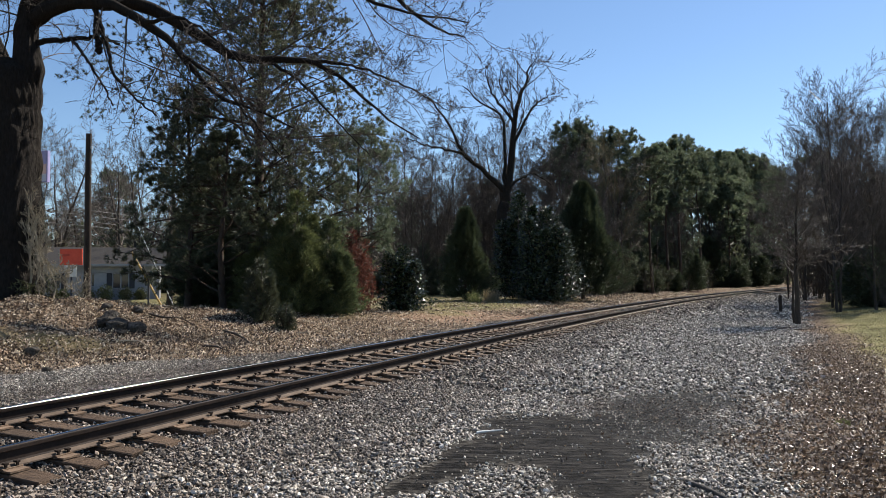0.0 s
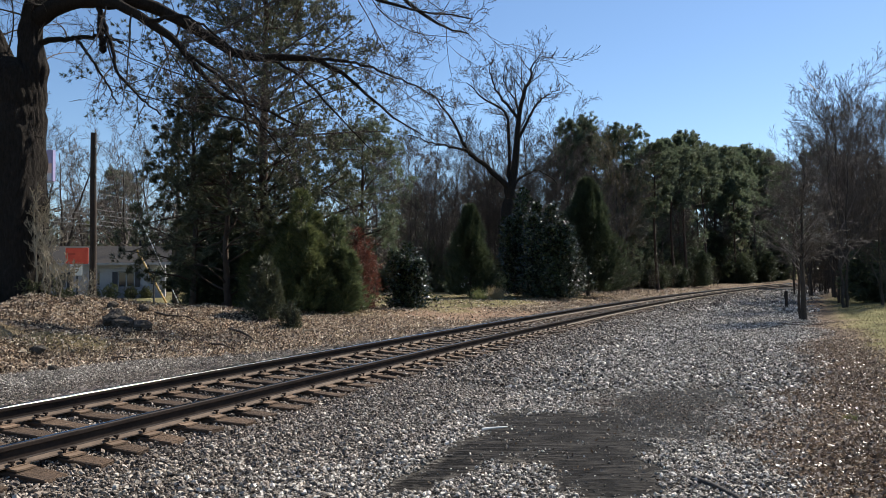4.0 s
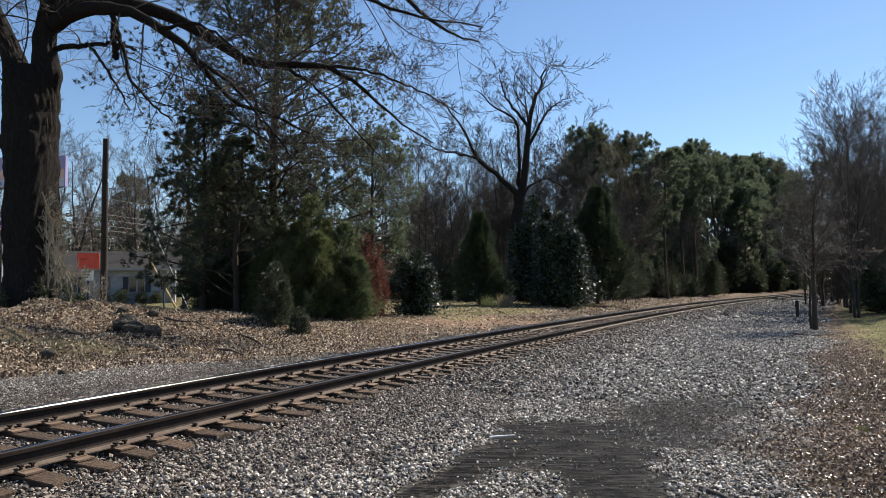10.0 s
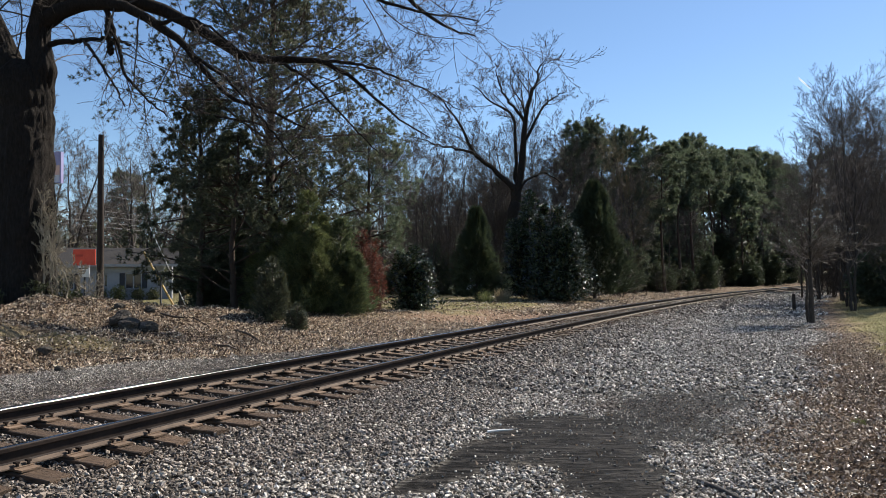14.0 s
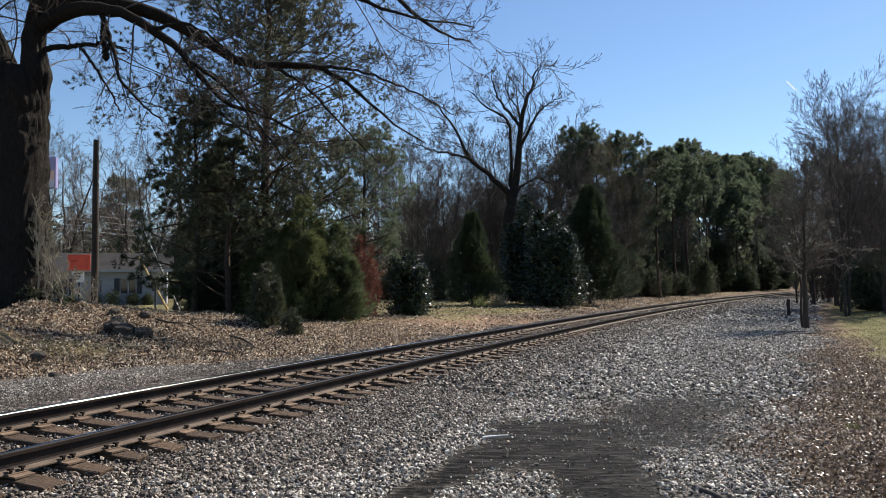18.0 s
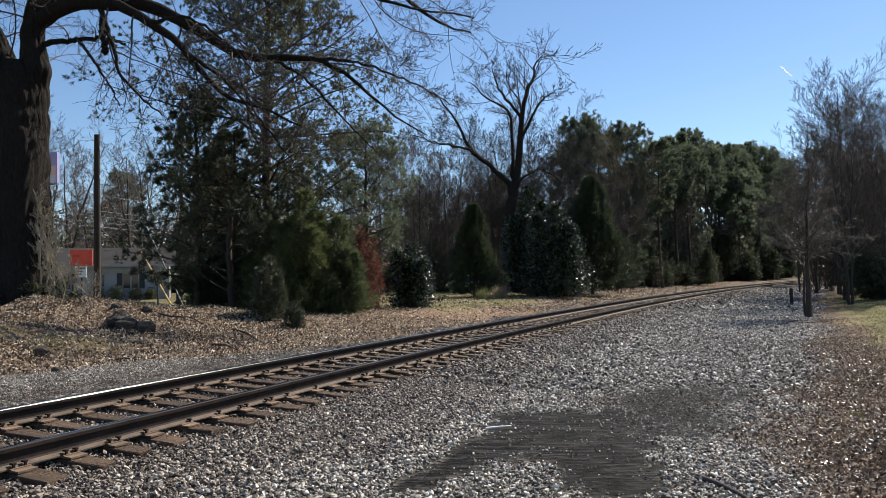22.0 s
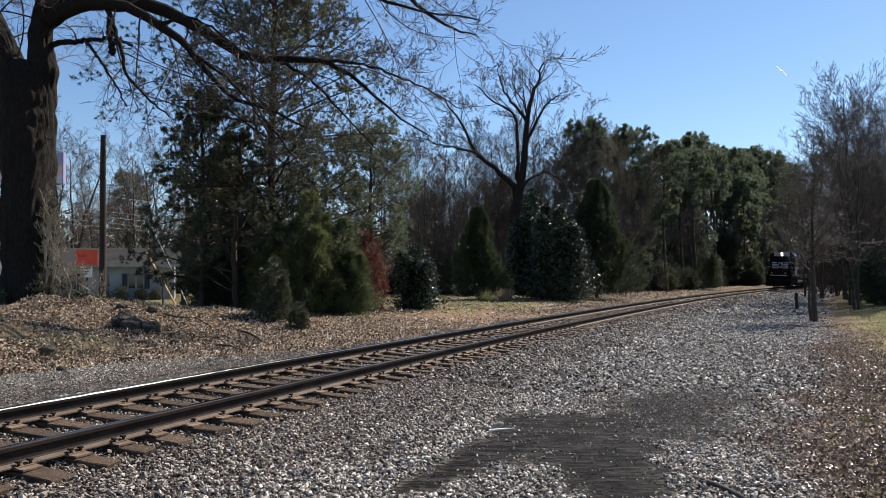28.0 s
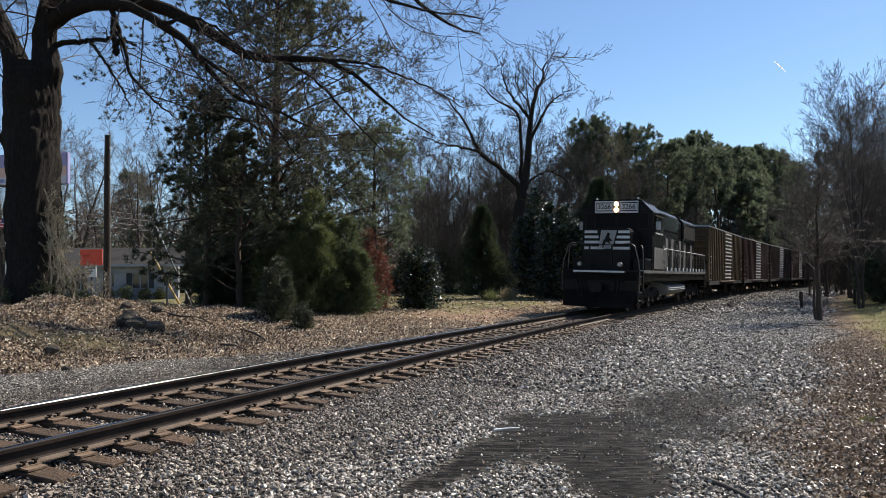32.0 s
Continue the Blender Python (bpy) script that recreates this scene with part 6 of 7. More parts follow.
DARK_LUMP = surface("dark_lump", (0.03, 0.027, 0.024), (0.08, 0.07, 0.06), 9, 0.9, 0.6)
for i, (x, y, sz) in enumerate(((-7.35, 18.1, 0.26), (-7.0, 17.75, 0.25), (-6.62, 17.85, 0.21), (-7.6, 18.9, 0.17), (-8.4, 20.6, 0.14), (-7.7, 20.9, 0.15), (-7.28, 14.44, 0.13), (-5.75, 17.0, 0.1), (-6.75, 17.3, 0.12), (-6.25, 12.9, 0.08))):
    stone("boulder", x, y, sz, i + 1, ROCK, "mossy grey boulder half sunk in dead leaves")
for i, (x, y, sz) in enumerate(((7.7, 25.2, 0.13), (3.42, 14.5, 0.09), (10.9, 40, 0.16))):
    stone("dark_clod", x, y, sz, i + 20, DARK_LUMP, "dark clod lying on the ballast", 0.55)


def stick(name, pts, r, mat, label, category="stick", rise=0.02):
    out = [(x, y, float(ground_z(x, y)[0]) + rise + dz) for x, y, dz in pts]
    b = Vector(out[0])
    V, F = tubes(np.array([out]) - np.array(b), np.linspace(r, r * 0.45, len(out))[None], 7)
    ob = new(name, mesh_np(name, V, F, mat, True))
    ob.location = b
    return tagged(ob, label, category)


stick("pale_stick", [(0.60, 8.62, 0.03), (0.74, 8.67, 0.035), (0.9, 8.74, 0.03)], 0.016, SIGN_WHITE, "short bleached stick on dark silt")
stick("old_timber", [(2.26, 6.55, -0.01), (2.34, 6.3, 0.0), (2.4, 6.0, 0.0), (2.42, 5.7, -0.01)], 0.03, DARK_LUMP, "dark rotted timber lying in the gravel", "timber")
stick("fallen_branch", [(11.2, 24.6, 0.02), (11.8, 25.0, 0.1), (12.3, 24.7, 0.05), (12.8, 24.5, 0.06)], 0.016, TWIG, "thin fallen branch on the ballast edge", "branch")
stick("fallen_branch", [(13.0, 26.2, 0.02), (12.6, 26.0, 0.06), (12.2, 26.2, 0.04)], 0.02, BARK, "fallen dark branch on dead leaves", "branch")
stick("fallen_branch", [(-5.04, 19.47, 0.03), (-4.63, 19.1, 0.06), (-4.3, 18.6, 0.05), (-4.08, 18.14, 0.02)], 0.035, BARK, "dark fallen branch lying in leaf litter", "branch")
stick("pale_stick", [(-4.5, 15.85, 0.03), (-4.4, 15.5, 0.08), (-4.33, 15.1, 0.04)], 0.018, PALE_TWIG, "bent bleached stick on the leafy bank")
stick("fallen_branch", [(-5.95, 14.1, 0.02), (-5.7, 14.35, 0.05), (-5.45, 14.3, 0.02)], 0.022, BARK, "short fallen branch at the gravel edge", "branch")
stick("fallen_branch", [(-7.4, 20.9, 0.03), (-6.9, 20.5, 0.08), (-6.4, 20.5, 0.05), (-5.9, 20.2, 0.03)], 0.03, BARK, "dark fallen branch lying in leaf litter", "branch")
stick("fallen_branch", [(-6.5, 16.4, 0.02), (-6.1, 16.6, 0.06), (-5.8, 16.4, 0.02)], 0.018, PALE_TWIG, "thin bleached branch in leaf litter", "branch")
stick("fallen_branch", [(-8.6, 17.3, 0.02), (-8.1, 17.0, 0.05), (-7.8, 17.1, 0.02)], 0.02, BARK, "thin fallen branch in leaf litter", "branch")
stick("fallen_branch", [(-3.3, 20.6, 0.02), (-3.0, 20.2, 0.1), (-2.9, 19.8, 0.03)], 0.022, PALE_TWIG, "pale fallen branch by a cedar seedling", "branch")
stick("fallen_branch", [(-4.9, 17.2, 0.02), (-4.5, 16.9, 0.05), (-4.2, 16.4, 0.02)], 0.03, BARK, "fallen stick in leaf litter", "branch")


def marker_post():
    x, y = 18.96, 40.0
    g = float(ground_z(x, y)[0])
    p = thing("marker_post", Matrix.Translation((x, y, g)), "short weathered wooden marker post beside the ballast", "post")
    part("post", boxes((-0.07, 0.07, -0.06, 0.06, -0.1, 0.9), bevel=0.015), POLE_WOOD, p)
    part("tag", boxes((-0.14, -0.02, -0.07, -0.05, 0.58, 0.74), bevel=0.005), POLE_WOOD, p)
    x, y = -11.9, 33.5
    g = float(ground_z(x, y)[0])
    p = thing("marker_post", Matrix.Translation((x, y, g)), "slim dark steel post on the bank", "post")
    part("post", boxes((-0.035, 0.035, -0.035, 0.035, -0.1, 1.4), bevel=0.01), UNDER_STEEL, p)


marker_post()


def tuft(name, x, y, n, length, width, mat, label, lean=0.5, seed=1):
    rng = np.random.default_rng(seed)
    g = float(ground_z(x, y)[0])
    C = rng.normal(size=(n, 3)) * np.array([0.12, 0.12, 0]) * length * 2
    V, F = blades(rng, C, np.tile([0, 0, 1.0], (n, 1)), 6, length, width, lean)
    ob = new(name, mesh_np(name, V, F, mat))
    ob.location = (x, y, g - 0.02)
    return tagged(ob, label, "plant")


TAN_GRASS = foliage("tan_grass", (0.26, 0.2, 0.11), (0.42, 0.34, 0.2), 0.7, 0.3, 0.3)
WEED = foliage("green_weed", (0.11, 0.13, 0.045), (0.24, 0.25, 0.1), 0.6, 0.3, 0.3)
tuft("weed", 4.97, 8.95, 110, 0.09, 0.016, WEED, "tuft of green weed among dead leaves", 1.3, 1)
tuft("weed", 5.5, 7.4, 70, 0.08, 0.016, WEED, "tuft of green weed among dead leaves", 0.9, 2)
tuft("ornamental_grass", 6.5, 47.0, 70, 1.1, 0.03, TAN_GRASS, "dry tan ornamental grass clump", 0.25, 3)
tuft("ornamental_grass", 2.9, 43.5, 50, 0.7, 0.03, WEED, "arching green grass clump by evergreens", 0.6, 4)
tuft("ornamental_grass", 4.0, 44.5, 50, 0.8, 0.03, TAN_GRASS, "dry tan ornamental grass clump", 0.45, 5)


def parked_car():
    c = thing("parked_car", Matrix.Translation(stand(2.6, 74.0, 0.0)) @ Matrix.Rotation(radians(80), 4, "Z"), "pale parked car half hidden by trees", "car")
    pale = surface("pale_car_paint", (0.5, 0.52, 0.55), (0.6, 0.62, 0.64), 4, 0.3, 0)
    part("body", boxes((-0.88, 0.88, -2.2, 2.2, 0.35, 0.85), bevel=0.08), pale, c)
    part("cabin", hood(0.78, -1.3, 0.9, 0.85, 1.42, 0.2), GLASS, c)
    part("roof", boxes((-0.68, 0.68, -1.1, 0.6, 1.42, 1.47), bevel=0.02), pale, c)
    for sx in (-1, 1):
        for y in (-1.35, 1.35):
            part("wheel", cyl(bmesh.new(), (sx * 0.72, y, 0.32), (sx * 0.9, y, 0.32), 0.32, 16), UNDER_STEEL, c)


def far_woods():
    """Distant woodland round the horizon."""
    rng = np.random.default_rng(77)
    n = 2600
    a = rng.uniform(-1.25, 1.45, n)
    d = rng.uniform(120, 330, n)
    x, y = np.sin(a) * d, np.cos(a) * d
    s, u = track_coords(x, y)
    ok = np.abs(u) > 8
    x, y, d = x[ok], y[ok], d[ok]
    z = ground_z(x, y)
    h = rng.uniform(9, 15, len(x))
    m = 34
    t = rng.uniform(0.12, 1, (len(x), m))
    an = rng.uniform(0, 6.283, (len(x), m))
    r = np.sqrt(np.clip(1 - (2 * t - 1) ** 2, 0.05, 1)) * (h * 0.26)[:, None] * rng.uniform(0.3, 1, (len(x), m))
    C = np.stack([x[:, None] + np.cos(an) * r, y[:, None] + np.sin(an) * r, z[:, None] + t * h[:, None]], -1)
    green = rng.random(len(x)) < 0.4
    D = rng.normal(size=C.shape) + np.array([0, 0, 0.6])
    for sel, mat, name, lab, wd in ((green, NEEDLES, "far_evergreens", "distant dark evergreen woodland", 0.55), (~green, TWIG, "far_bare_trees", "distant leafless brown woodland", 0.28)):
        V, F = blades(rng, C[sel].reshape(-1, 3), D[sel].reshape(-1, 3), 3, 1.5, wd, 0.8)
        tagged(new(name, mesh_np(name, V, F, mat)), lab, "woods", kind="stuff")


far_woods()


# ---- vapour trail crossing the sky ----
def sky_way(az, el):
    az, el = radians(az), radians(el)
    return Vector((math.sin(az) * math.cos(el), math.cos(az) * math.cos(el), math.sin(el)))


def CONTRAIL_POSE(t):
    f = t / 32.0
    a = sky_way(27.5 - 3.35 * f, 12.5 + 1.96 * f) * 4000
    b = sky_way(28.3 - 3.35 * f, 11.6 + 1.96 * f) * 4000
    back = (b - a).normalized()
    return Matrix.Translation(a) @ back.to_track_quat("X", "Z").to_matrix().to_4x4()


def vapour_trail():
    c = thing("vapour_trail", CONTRAIL_POSE(0.0), "short white vapour trail high in the blue sky", "vapour trail")
    white, _n, _l, b = nodes_of("ice_vapour")
    b.inputs["Base Color"].default_value = (0.95, 0.95, 0.95, 1)
    b.inputs["Subsurface Weight"].default_value = 0.0
    b.inputs["Roughness"].default_value = 1.0
    tr = _n.new("ShaderNodeBsdfTranslucent")
    mx = _n.new("ShaderNodeMixShader")
    _l.new(b.outputs[0], mx.inputs[1])
    _l.new(tr.outputs[0], mx.inputs[2])
    _l.new(mx.outputs[0], _n["Material Output"].inputs[0])
    mx.inputs[0].default_value = 0.85
    tr.inputs["Color"].default_value = (0.95, 0.95, 0.95, 1)
    for x0, x1, r0, r1 in ((0, 22, 2.0, 3.0), (22, 50, 3.0, 2.8), (50, 82, 2.8, 0.6)):
        V, F = tubes(np.array([[(x0, 0, 0), ((x0 + x1) / 2, 0.2, 0), (x1, 0, 0)]]), np.array([[r0, (r0 + r1) / 2, r1]]), 8)
        part("vapour_streak", mesh_np("vapour_streak", V, F, white, True), None, c)
    return c


contrail = vapour_trail()


# ---- the train ----
SPEED, FRONT_AT_END = 19.1, 32.68


def train_pose(t, behind, base):
    """The pose of a vehicle whose middle is that many metres behind the headlight; base is the distance between its bogies."""
    s = FRONT_AT_END + SPEED * (32.0 - t) + behind
    a, b = on_track(s - base / 2, 0, 0), on_track(s + base / 2, 0, 0)
    fwd = Vector(a - b).normalized()
    right = Vector((0, 0, 1)).cross(fwd) * -1
    right.normalize()
    right = (Matrix.Rotation(-TILT, 3, fwd) @ right)
    up = right.cross(fwd)
    m = Matrix((right, fwd, up)).transposed().to_4x4()
    m.translation = (Vector(a) + Vector(b)) / 2
    return m
LOCO_BLACK = surface("loco_black_paint", (0.005, 0.005, 0.0055), (0.010, 0.010, 0.0105), 3, 0.3, 0.05, c3=(0.022, 0.02, 0.018), spec=0.1)
UNDER_BLACK = surface("running_gear_grime", (0.012, 0.010, 0.009), (0.03, 0.026, 0.023), 5, 0.8, 0.3, spec=0.15)
WHITE_PAINT = surface("white_stripe_paint", (0.52, 0.52, 0.52), (0.68, 0.68, 0.68), 5, 0.5, 0.03)
DARK_IRON = surface("dark_iron_paint", (0.07, 0.062, 0.052), (0.16, 0.135, 0.11), 6, 0.5, 0.03)
GREY_RAIL = surface("handrail_paint", (0.34, 0.34, 0.34), (0.5, 0.5, 0.5), 6, 0.5, 0.03)
TANK_GREY = surface("fuel_tank_grey", (0.1, 0.098, 0.094), (0.26, 0.25, 0.24), 2.5, 0.4, 0.1)
# pale grey: grazing sunlight on the dusty black side, put into the colour
SUNLIT_DUST = surface("sunlit_dusty_paint", (0.06, 0.058, 0.055), (0.2, 0.19, 0.18), 2.2, 0.45, 0.1, c3=(0.3, 0.29, 0.27))
WHEEL_STEEL = surface("wheel_steel", (0.05, 0.04, 0.035), (0.12, 0.1, 0.085), 6, 0.5, 0.1, metal=0.6)
LAMP_GLOW = glow_mat("headlight_glow", (1.0, 0.72, 0.42), 45.0)
LAMP_DIM = surface("ditch_light_lens", (0.4, 0.4, 0.4), (0.5, 0.5, 0.5), 9, 0.3, 0)
BOARD_GLASS = surface("number_digit_paint", (0.01, 0.01, 0.014), (0.02, 0.02, 0.026), 5, 0.3, 0.0)
WINDOW_DARK = surface("tinted_cab_glass", (0.006, 0.006, 0.007), (0.012, 0.012, 0.013), 3, 0.35, 0, spec=0.06)
# warm emission that paints a halo round the headlight lamps
LAMP_HALO = glow_mat("headlight_halo", (1.0, 0.5, 0.24), 0.9)
WHEELS = []


def lettering(name, text, size, place, material, parent):
    """Raised characters on a board; they face forward (+Y)."""
    c = bpy.data.curves.new(name, "FONT")
    c.offset = 0.004
    c.body, c.size, c.extrude, c.align_x, c.align_y = text, size, 0.006, "CENTER", "CENTER"
    tmp = bpy.data.objects.new(name, c)
    scene.collection.objects.link(tmp)
    me = bpy.data.meshes.new_from_object(tmp.evaluated_get(bpy.context.evaluated_depsgraph_get()))
    bpy.data.objects.remove(tmp)
    me.materials.clear()
    me.materials.append(material)
    ob = new(name, me)
    ob.parent = parent
    ob.matrix_basis = Matrix.Translation(place) @ Matrix.Rotation(math.pi, 4, "Z") @ Matrix.Rotation(math.pi / 2, 4, "X")
    return ob


def wheelset_mesh(r):
    bm = bmesh.new()
    for sx in (-1, 1):
        x = sx * 0.7525
        cyl(bm, (x - 0.065, 0, 0), (x + 0.065, 0, 0), r, 24)
        cyl(bm, (x - sx * 0.10, 0, 0), (x - sx * 0.062, 0, 0), r + 0.028, 24)
        cyl(bm, (x + sx * 0.066, 0, 0), (x + sx * 0.12, 0, 0), 0.16, 12)
        for a in range(6):
            q = math.tau * a / 6
            cyl(bm, (x + sx * 0.06, math.cos(q) * r * 0.6, math.sin(q) * r * 0.6), (x + sx * 0.075, math.cos(q) * r * 0.6, math.sin(q) * r * 0.6), 0.05, 6)
    cyl(bm, (-0.8, 0, 0), (0.8, 0, 0), 0.085, 10)
    me = bpy.data.meshes.new("wheelset")
    bm.to_mesh(me)
    bm.free()
    me.materials.append(WHEEL_STEEL)
    return me


def bogie(parent, y, axles, r, wheel_me, mats, wheels, half=1.05):
    """A bogie: side frames, bolster, springs and axle boxes on its wheelsets."""
    L = max(axles) + r * 0.75
    bm = bmesh.new()
    for sx in (-1, 1):
        x0, x1 = sorted((sx * half, sx * (half + 0.16)))
        box(bm, x0, x1, -L, L, r + 0.02, r + 0.28, 0.03)
        for a in axles:
            box(bm, x0 - 0.03, x1 + 0.03, a - 0.16, a + 0.16, r - 0.17, r + 0.2, 0.02)
        for a, b in zip(axles, axles[1:]):
            mid = (a + b) / 2
            box(bm, x0 + 0.01, x1 - 0.01, mid - 0.3, mid + 0.3, r - 0.22, r + 0.1, 0.02)
            for k in (-0.14, 0.14):
                cyl(bm, (sx * (half + 0.09), mid + k, r - 0.15), (sx * (half + 0.09), mid + k, r + 0.25), 0.09, 10)
            cyl(bm, (sx * (half + 0.17), mid - 0.3, r + 0.36), (sx * (half + 0.17), mid + 0.3, r + 0.36), 0.09, 10)
    box(bm, -half, half, -0.3, 0.3, r - 0.05, r + 0.35, 0.03)
    fr = part("bogie", bm, mats, parent)
    fr.location = (0, y, 0)
    for a in axles:
        w = new("wheelset", wheel_me)
        w.parent = fr
        w.location = (0, a, r)
        wheels.append((w, a, r))
    return fr


def hood(x, y0, y1, z0, z1, cut=0.18):
    """A hood with chamfered top edges."""
    bm = bmesh.new()
    prof = [(-x, z0), (x, z0), (x, z1 - cut), (x - cut, z1), (-x + cut, z1), (-x, z1 - cut)]
    a = [bm.verts.new((p, y0, q)) for p, q in prof]
    b = [bm.verts.new((p, y1, q)) for p, q in prof]
    bm.faces.new(a)
    bm.faces.new(b[::-1])
    for i in range(6):
        j = (i + 1) % 6
        bm.faces.new((a[j], a[i], b[i], b[j]))
    bmesh.ops.recalc_face_normals(bm, faces=bm.faces)
    bmesh.ops.bevel(bm, geom=[e for e in bm.edges if e.calc_face_angle(0) > 0.5], offset=0.03, segments=2, affect="EDGES")
    return bm


def build_loco():
    lo = thing("locomotive", Matrix(), "black diesel freight locomotive with white nose stripes, headlight lit", "locomotive")
    F, B = 9.5, -9.4
    part("frame", boxes((-1.5, 1.5, B, F, 1.12, 1.5), (-0.6, 0.6, B + 0.4, F - 0.4, 0.85, 1.12), bevel=0.03), LOCO_BLACK, lo)
    part("walkway", boxes((-1.55, 1.55, B, F, 1.5, 1.58), bevel=0.015), LOCO_BLACK, lo)
    # short hood with its stripes
    part("nose", hood(0.95, 6.9, 8.5, 1.58, 3.28, 0.12), LOCO_BLACK, lo)
    ny = 8.502
    nose = lo
    for k, z in enumerate((3.11, 2.90, 2.69, 2.45)):
        h = 0.055
        for x0, x1 in ((-0.93, -0.46 + 0.06 * k), (0.40 - 0.06 * k, 0.93)) if k < 3 else ((-0.93, -0.22), (0.12, 0.93)):
            st = boxes((x0, x1, ny, ny + 0.006, z - h, z + h))
            part("stripe", st, WHITE_PAINT, nose, "white painted stripe")
    bm = bmesh.new()
    pan = [(-0.22, 2.42), (0.34, 2.42), (0.24, 3.17), (-0.4, 3.17)]
    vs = [bm.verts.new((x, ny + 0.008, z)) for x, z in pan]
    bm.faces.new(vs)
    bmesh.ops.solidify(bm, geom=bm.faces[:], thickness=0.006)
    part("emblem_panel", bm, WHITE_PAINT, nose, "white panel between the stripes")
    bm = bmesh.new()
    # a plain dark leaning shape on the panel
    outline = [(0.17, 2.45), (0.22, 2.47), (0.12, 2.62), (0.05, 2.68), (-0.04, 2.70), (-0.12, 2.62), (-0.17, 2.66), (-0.07, 2.78), (-0.14, 2.78), (-0.2, 2.72), (-0.24, 2.77), (-0.12, 2.88), (-0.1, 3.0), (-0.16, 3.02), (-0.04, 3.1), (0.02, 2.98), (0.08, 2.86), (0.16, 2.76), (0.2, 2.62)]
    c = bm.verts.new((0.0, ny + 0.02, 2.78))
    ring = [bm.verts.new((x * 0.9, ny + 0.02, z)) for x, z in outline]
    for i, v in enumerate(ring):
        bm.faces.new((c, v, ring[(i + 1) % len(ring)]))
    bmesh.ops.recalc_face_normals(bm, faces=bm.faces)
    part("emblem", bm, LOCO_BLACK, nose, "plain black emblem shape")
    part("nose_door", boxes((0.45, 0.9, 8.5, 8.515, 1.65, 2.36), bevel=0.01), LOCO_BLACK, nose)
    for x0, x1 in ((-0.7, -0.2), (0.15, 0.7)):
        part("front_step_tread", boxes((x0, x1, ny, ny + 0.05, 2.56, 2.6)), LOCO_BLACK, nose)
    # cab
    cab = part("cab", hood(1.5, 4.35, 6.88, 1.58, 4.5, 0.45), LOCO_BLACK, lo)
    part("cab_roof", hood(1.08, 4.25, 7.0, 4.47, 4.56, 0.05), LOCO_BLACK, lo)
    y = 6.885
    for x0, x1 in ((-1.3, -0.98), (-0.9, -0.06), (0.06, 0.9), (0.98, 1.3)):
        w = part("windshield", boxes((x0, x1, y, y + 0.02, 3.36, 3.98), bevel=0.01), WINDOW_DARK, cab, "dark windshield pane")
        part("gasket", boxes((x0 - 0.03, x1 + 0.03, y - 0.006, y + 0.004, 3.33, 4.01)), UNDER_BLACK, cab)
    for sx in (-1, 1):
        x0, x1 = sorted((sx * 1.52, sx * 1.535))
        for y0, y1 in ((4.75, 5.5), (5.56, 6.3)):
            part("side_window", boxes((x0, x1, y0, y1, 3.2, 3.9), bevel=0.005), WINDOW_DARK, cab, "dark sliding cab window")
        part("window_frame", boxes((x0, sx * 1.545 if sx > 0 else x1, 4.68, 6.37, 3.14, 3.2), (x0, x1, 4.68, 6.37, 3.9, 3.95)), GREY_RAIL, cab)
        part("awning", boxes((min(sx * 1.5, sx * 1.75), max(sx * 1.5, sx * 1.75), 4.7, 6.35, 3.97, 4.0), bevel=0.005), LOCO_BLACK, cab)
        part("mirror", boxes((min(sx * 1.55, sx * 1.75), max(sx * 1.55, sx * 1.75), 6.42, 6.46, 3.3, 3.65), bevel=0.01), GREY_RAIL, cab)
    # number boards and headlight
    yb = 7.0
    part("number_board_housing", boxes((-0.92, 0.92, 6.8, yb, 3.99, 4.5), bevel=0.03), LOCO_BLACK, lo)
    part("number_board_rim", boxes((-0.92, 0.92, yb, yb + 0.012, 4.44, 4.5), (-0.92, 0.92, yb, yb + 0.012, 3.99, 4.06), (-0.92, -0.88, yb, yb + 0.012, 4.06, 4.44), (0.88, 0.92, yb, yb + 0.012, 4.06, 4.44),
                                   (-0.17, -0.13, yb, yb + 0.012, 4.06, 4.44), (0.13, 0.17, yb, yb + 0.012, 4.06, 4.44), bevel=0.003), WHITE_PAINT, lo, "white-painted rim round the number boards")
    for sx in (-1, 1):
        bd = part("number_board", boxes((sx * 0.52 - 0.34, sx * 0.52 + 0.34, yb, yb + 0.012, 4.1, 4.4), bevel=0.004), WHITE_PAINT, lo, "number board with dark digits")
        part("board_glass", boxes((sx * 0.52 - 0.32, sx * 0.52 + 0.32, yb + 0.012, yb + 0.016, 4.12, 4.38)), WHITE_PAINT, bd)
        lettering("digits", "3266", 0.29, (sx * 0.52, yb + 0.022, 4.25), BOARD_GLASS, bd)
    # the housing itself glows, to draw the warm halo round both lenses
    hl = part("headlight", cyl(cyl(bmesh.new(), (0, yb, 4.36), (0, yb + 0.04, 4.36), 0.11, 16), (0, yb, 4.12), (0, yb + 0.04, 4.12), 0.12, 16), LAMP_HALO, lo, "twin sealed-beam headlight, lit, its rim glowing as a halo")
    for z in (4.36, 4.12):
        part("lamp", cyl(bmesh.new(), (0, yb + 0.04, z), (0, yb + 0.05, z), 0.078, 16), LAMP_GLOW, hl, "glowing lamp lens")
    # long hood
    part("long_hood", hood(0.9, -8.9, 4.35, 1.58, 4.38, 0.2), LOCO_BLACK, lo)
    part("dynamic_brake_hatch", hood(1.02, -2.4, 2.2, 3.55, 4.5, 0.2), LOCO_BLACK, lo)
    part("radiator", hood(1.0, -8.3, -4.0, 3.25, 4.48, 0.2), LOCO_BLACK, lo)
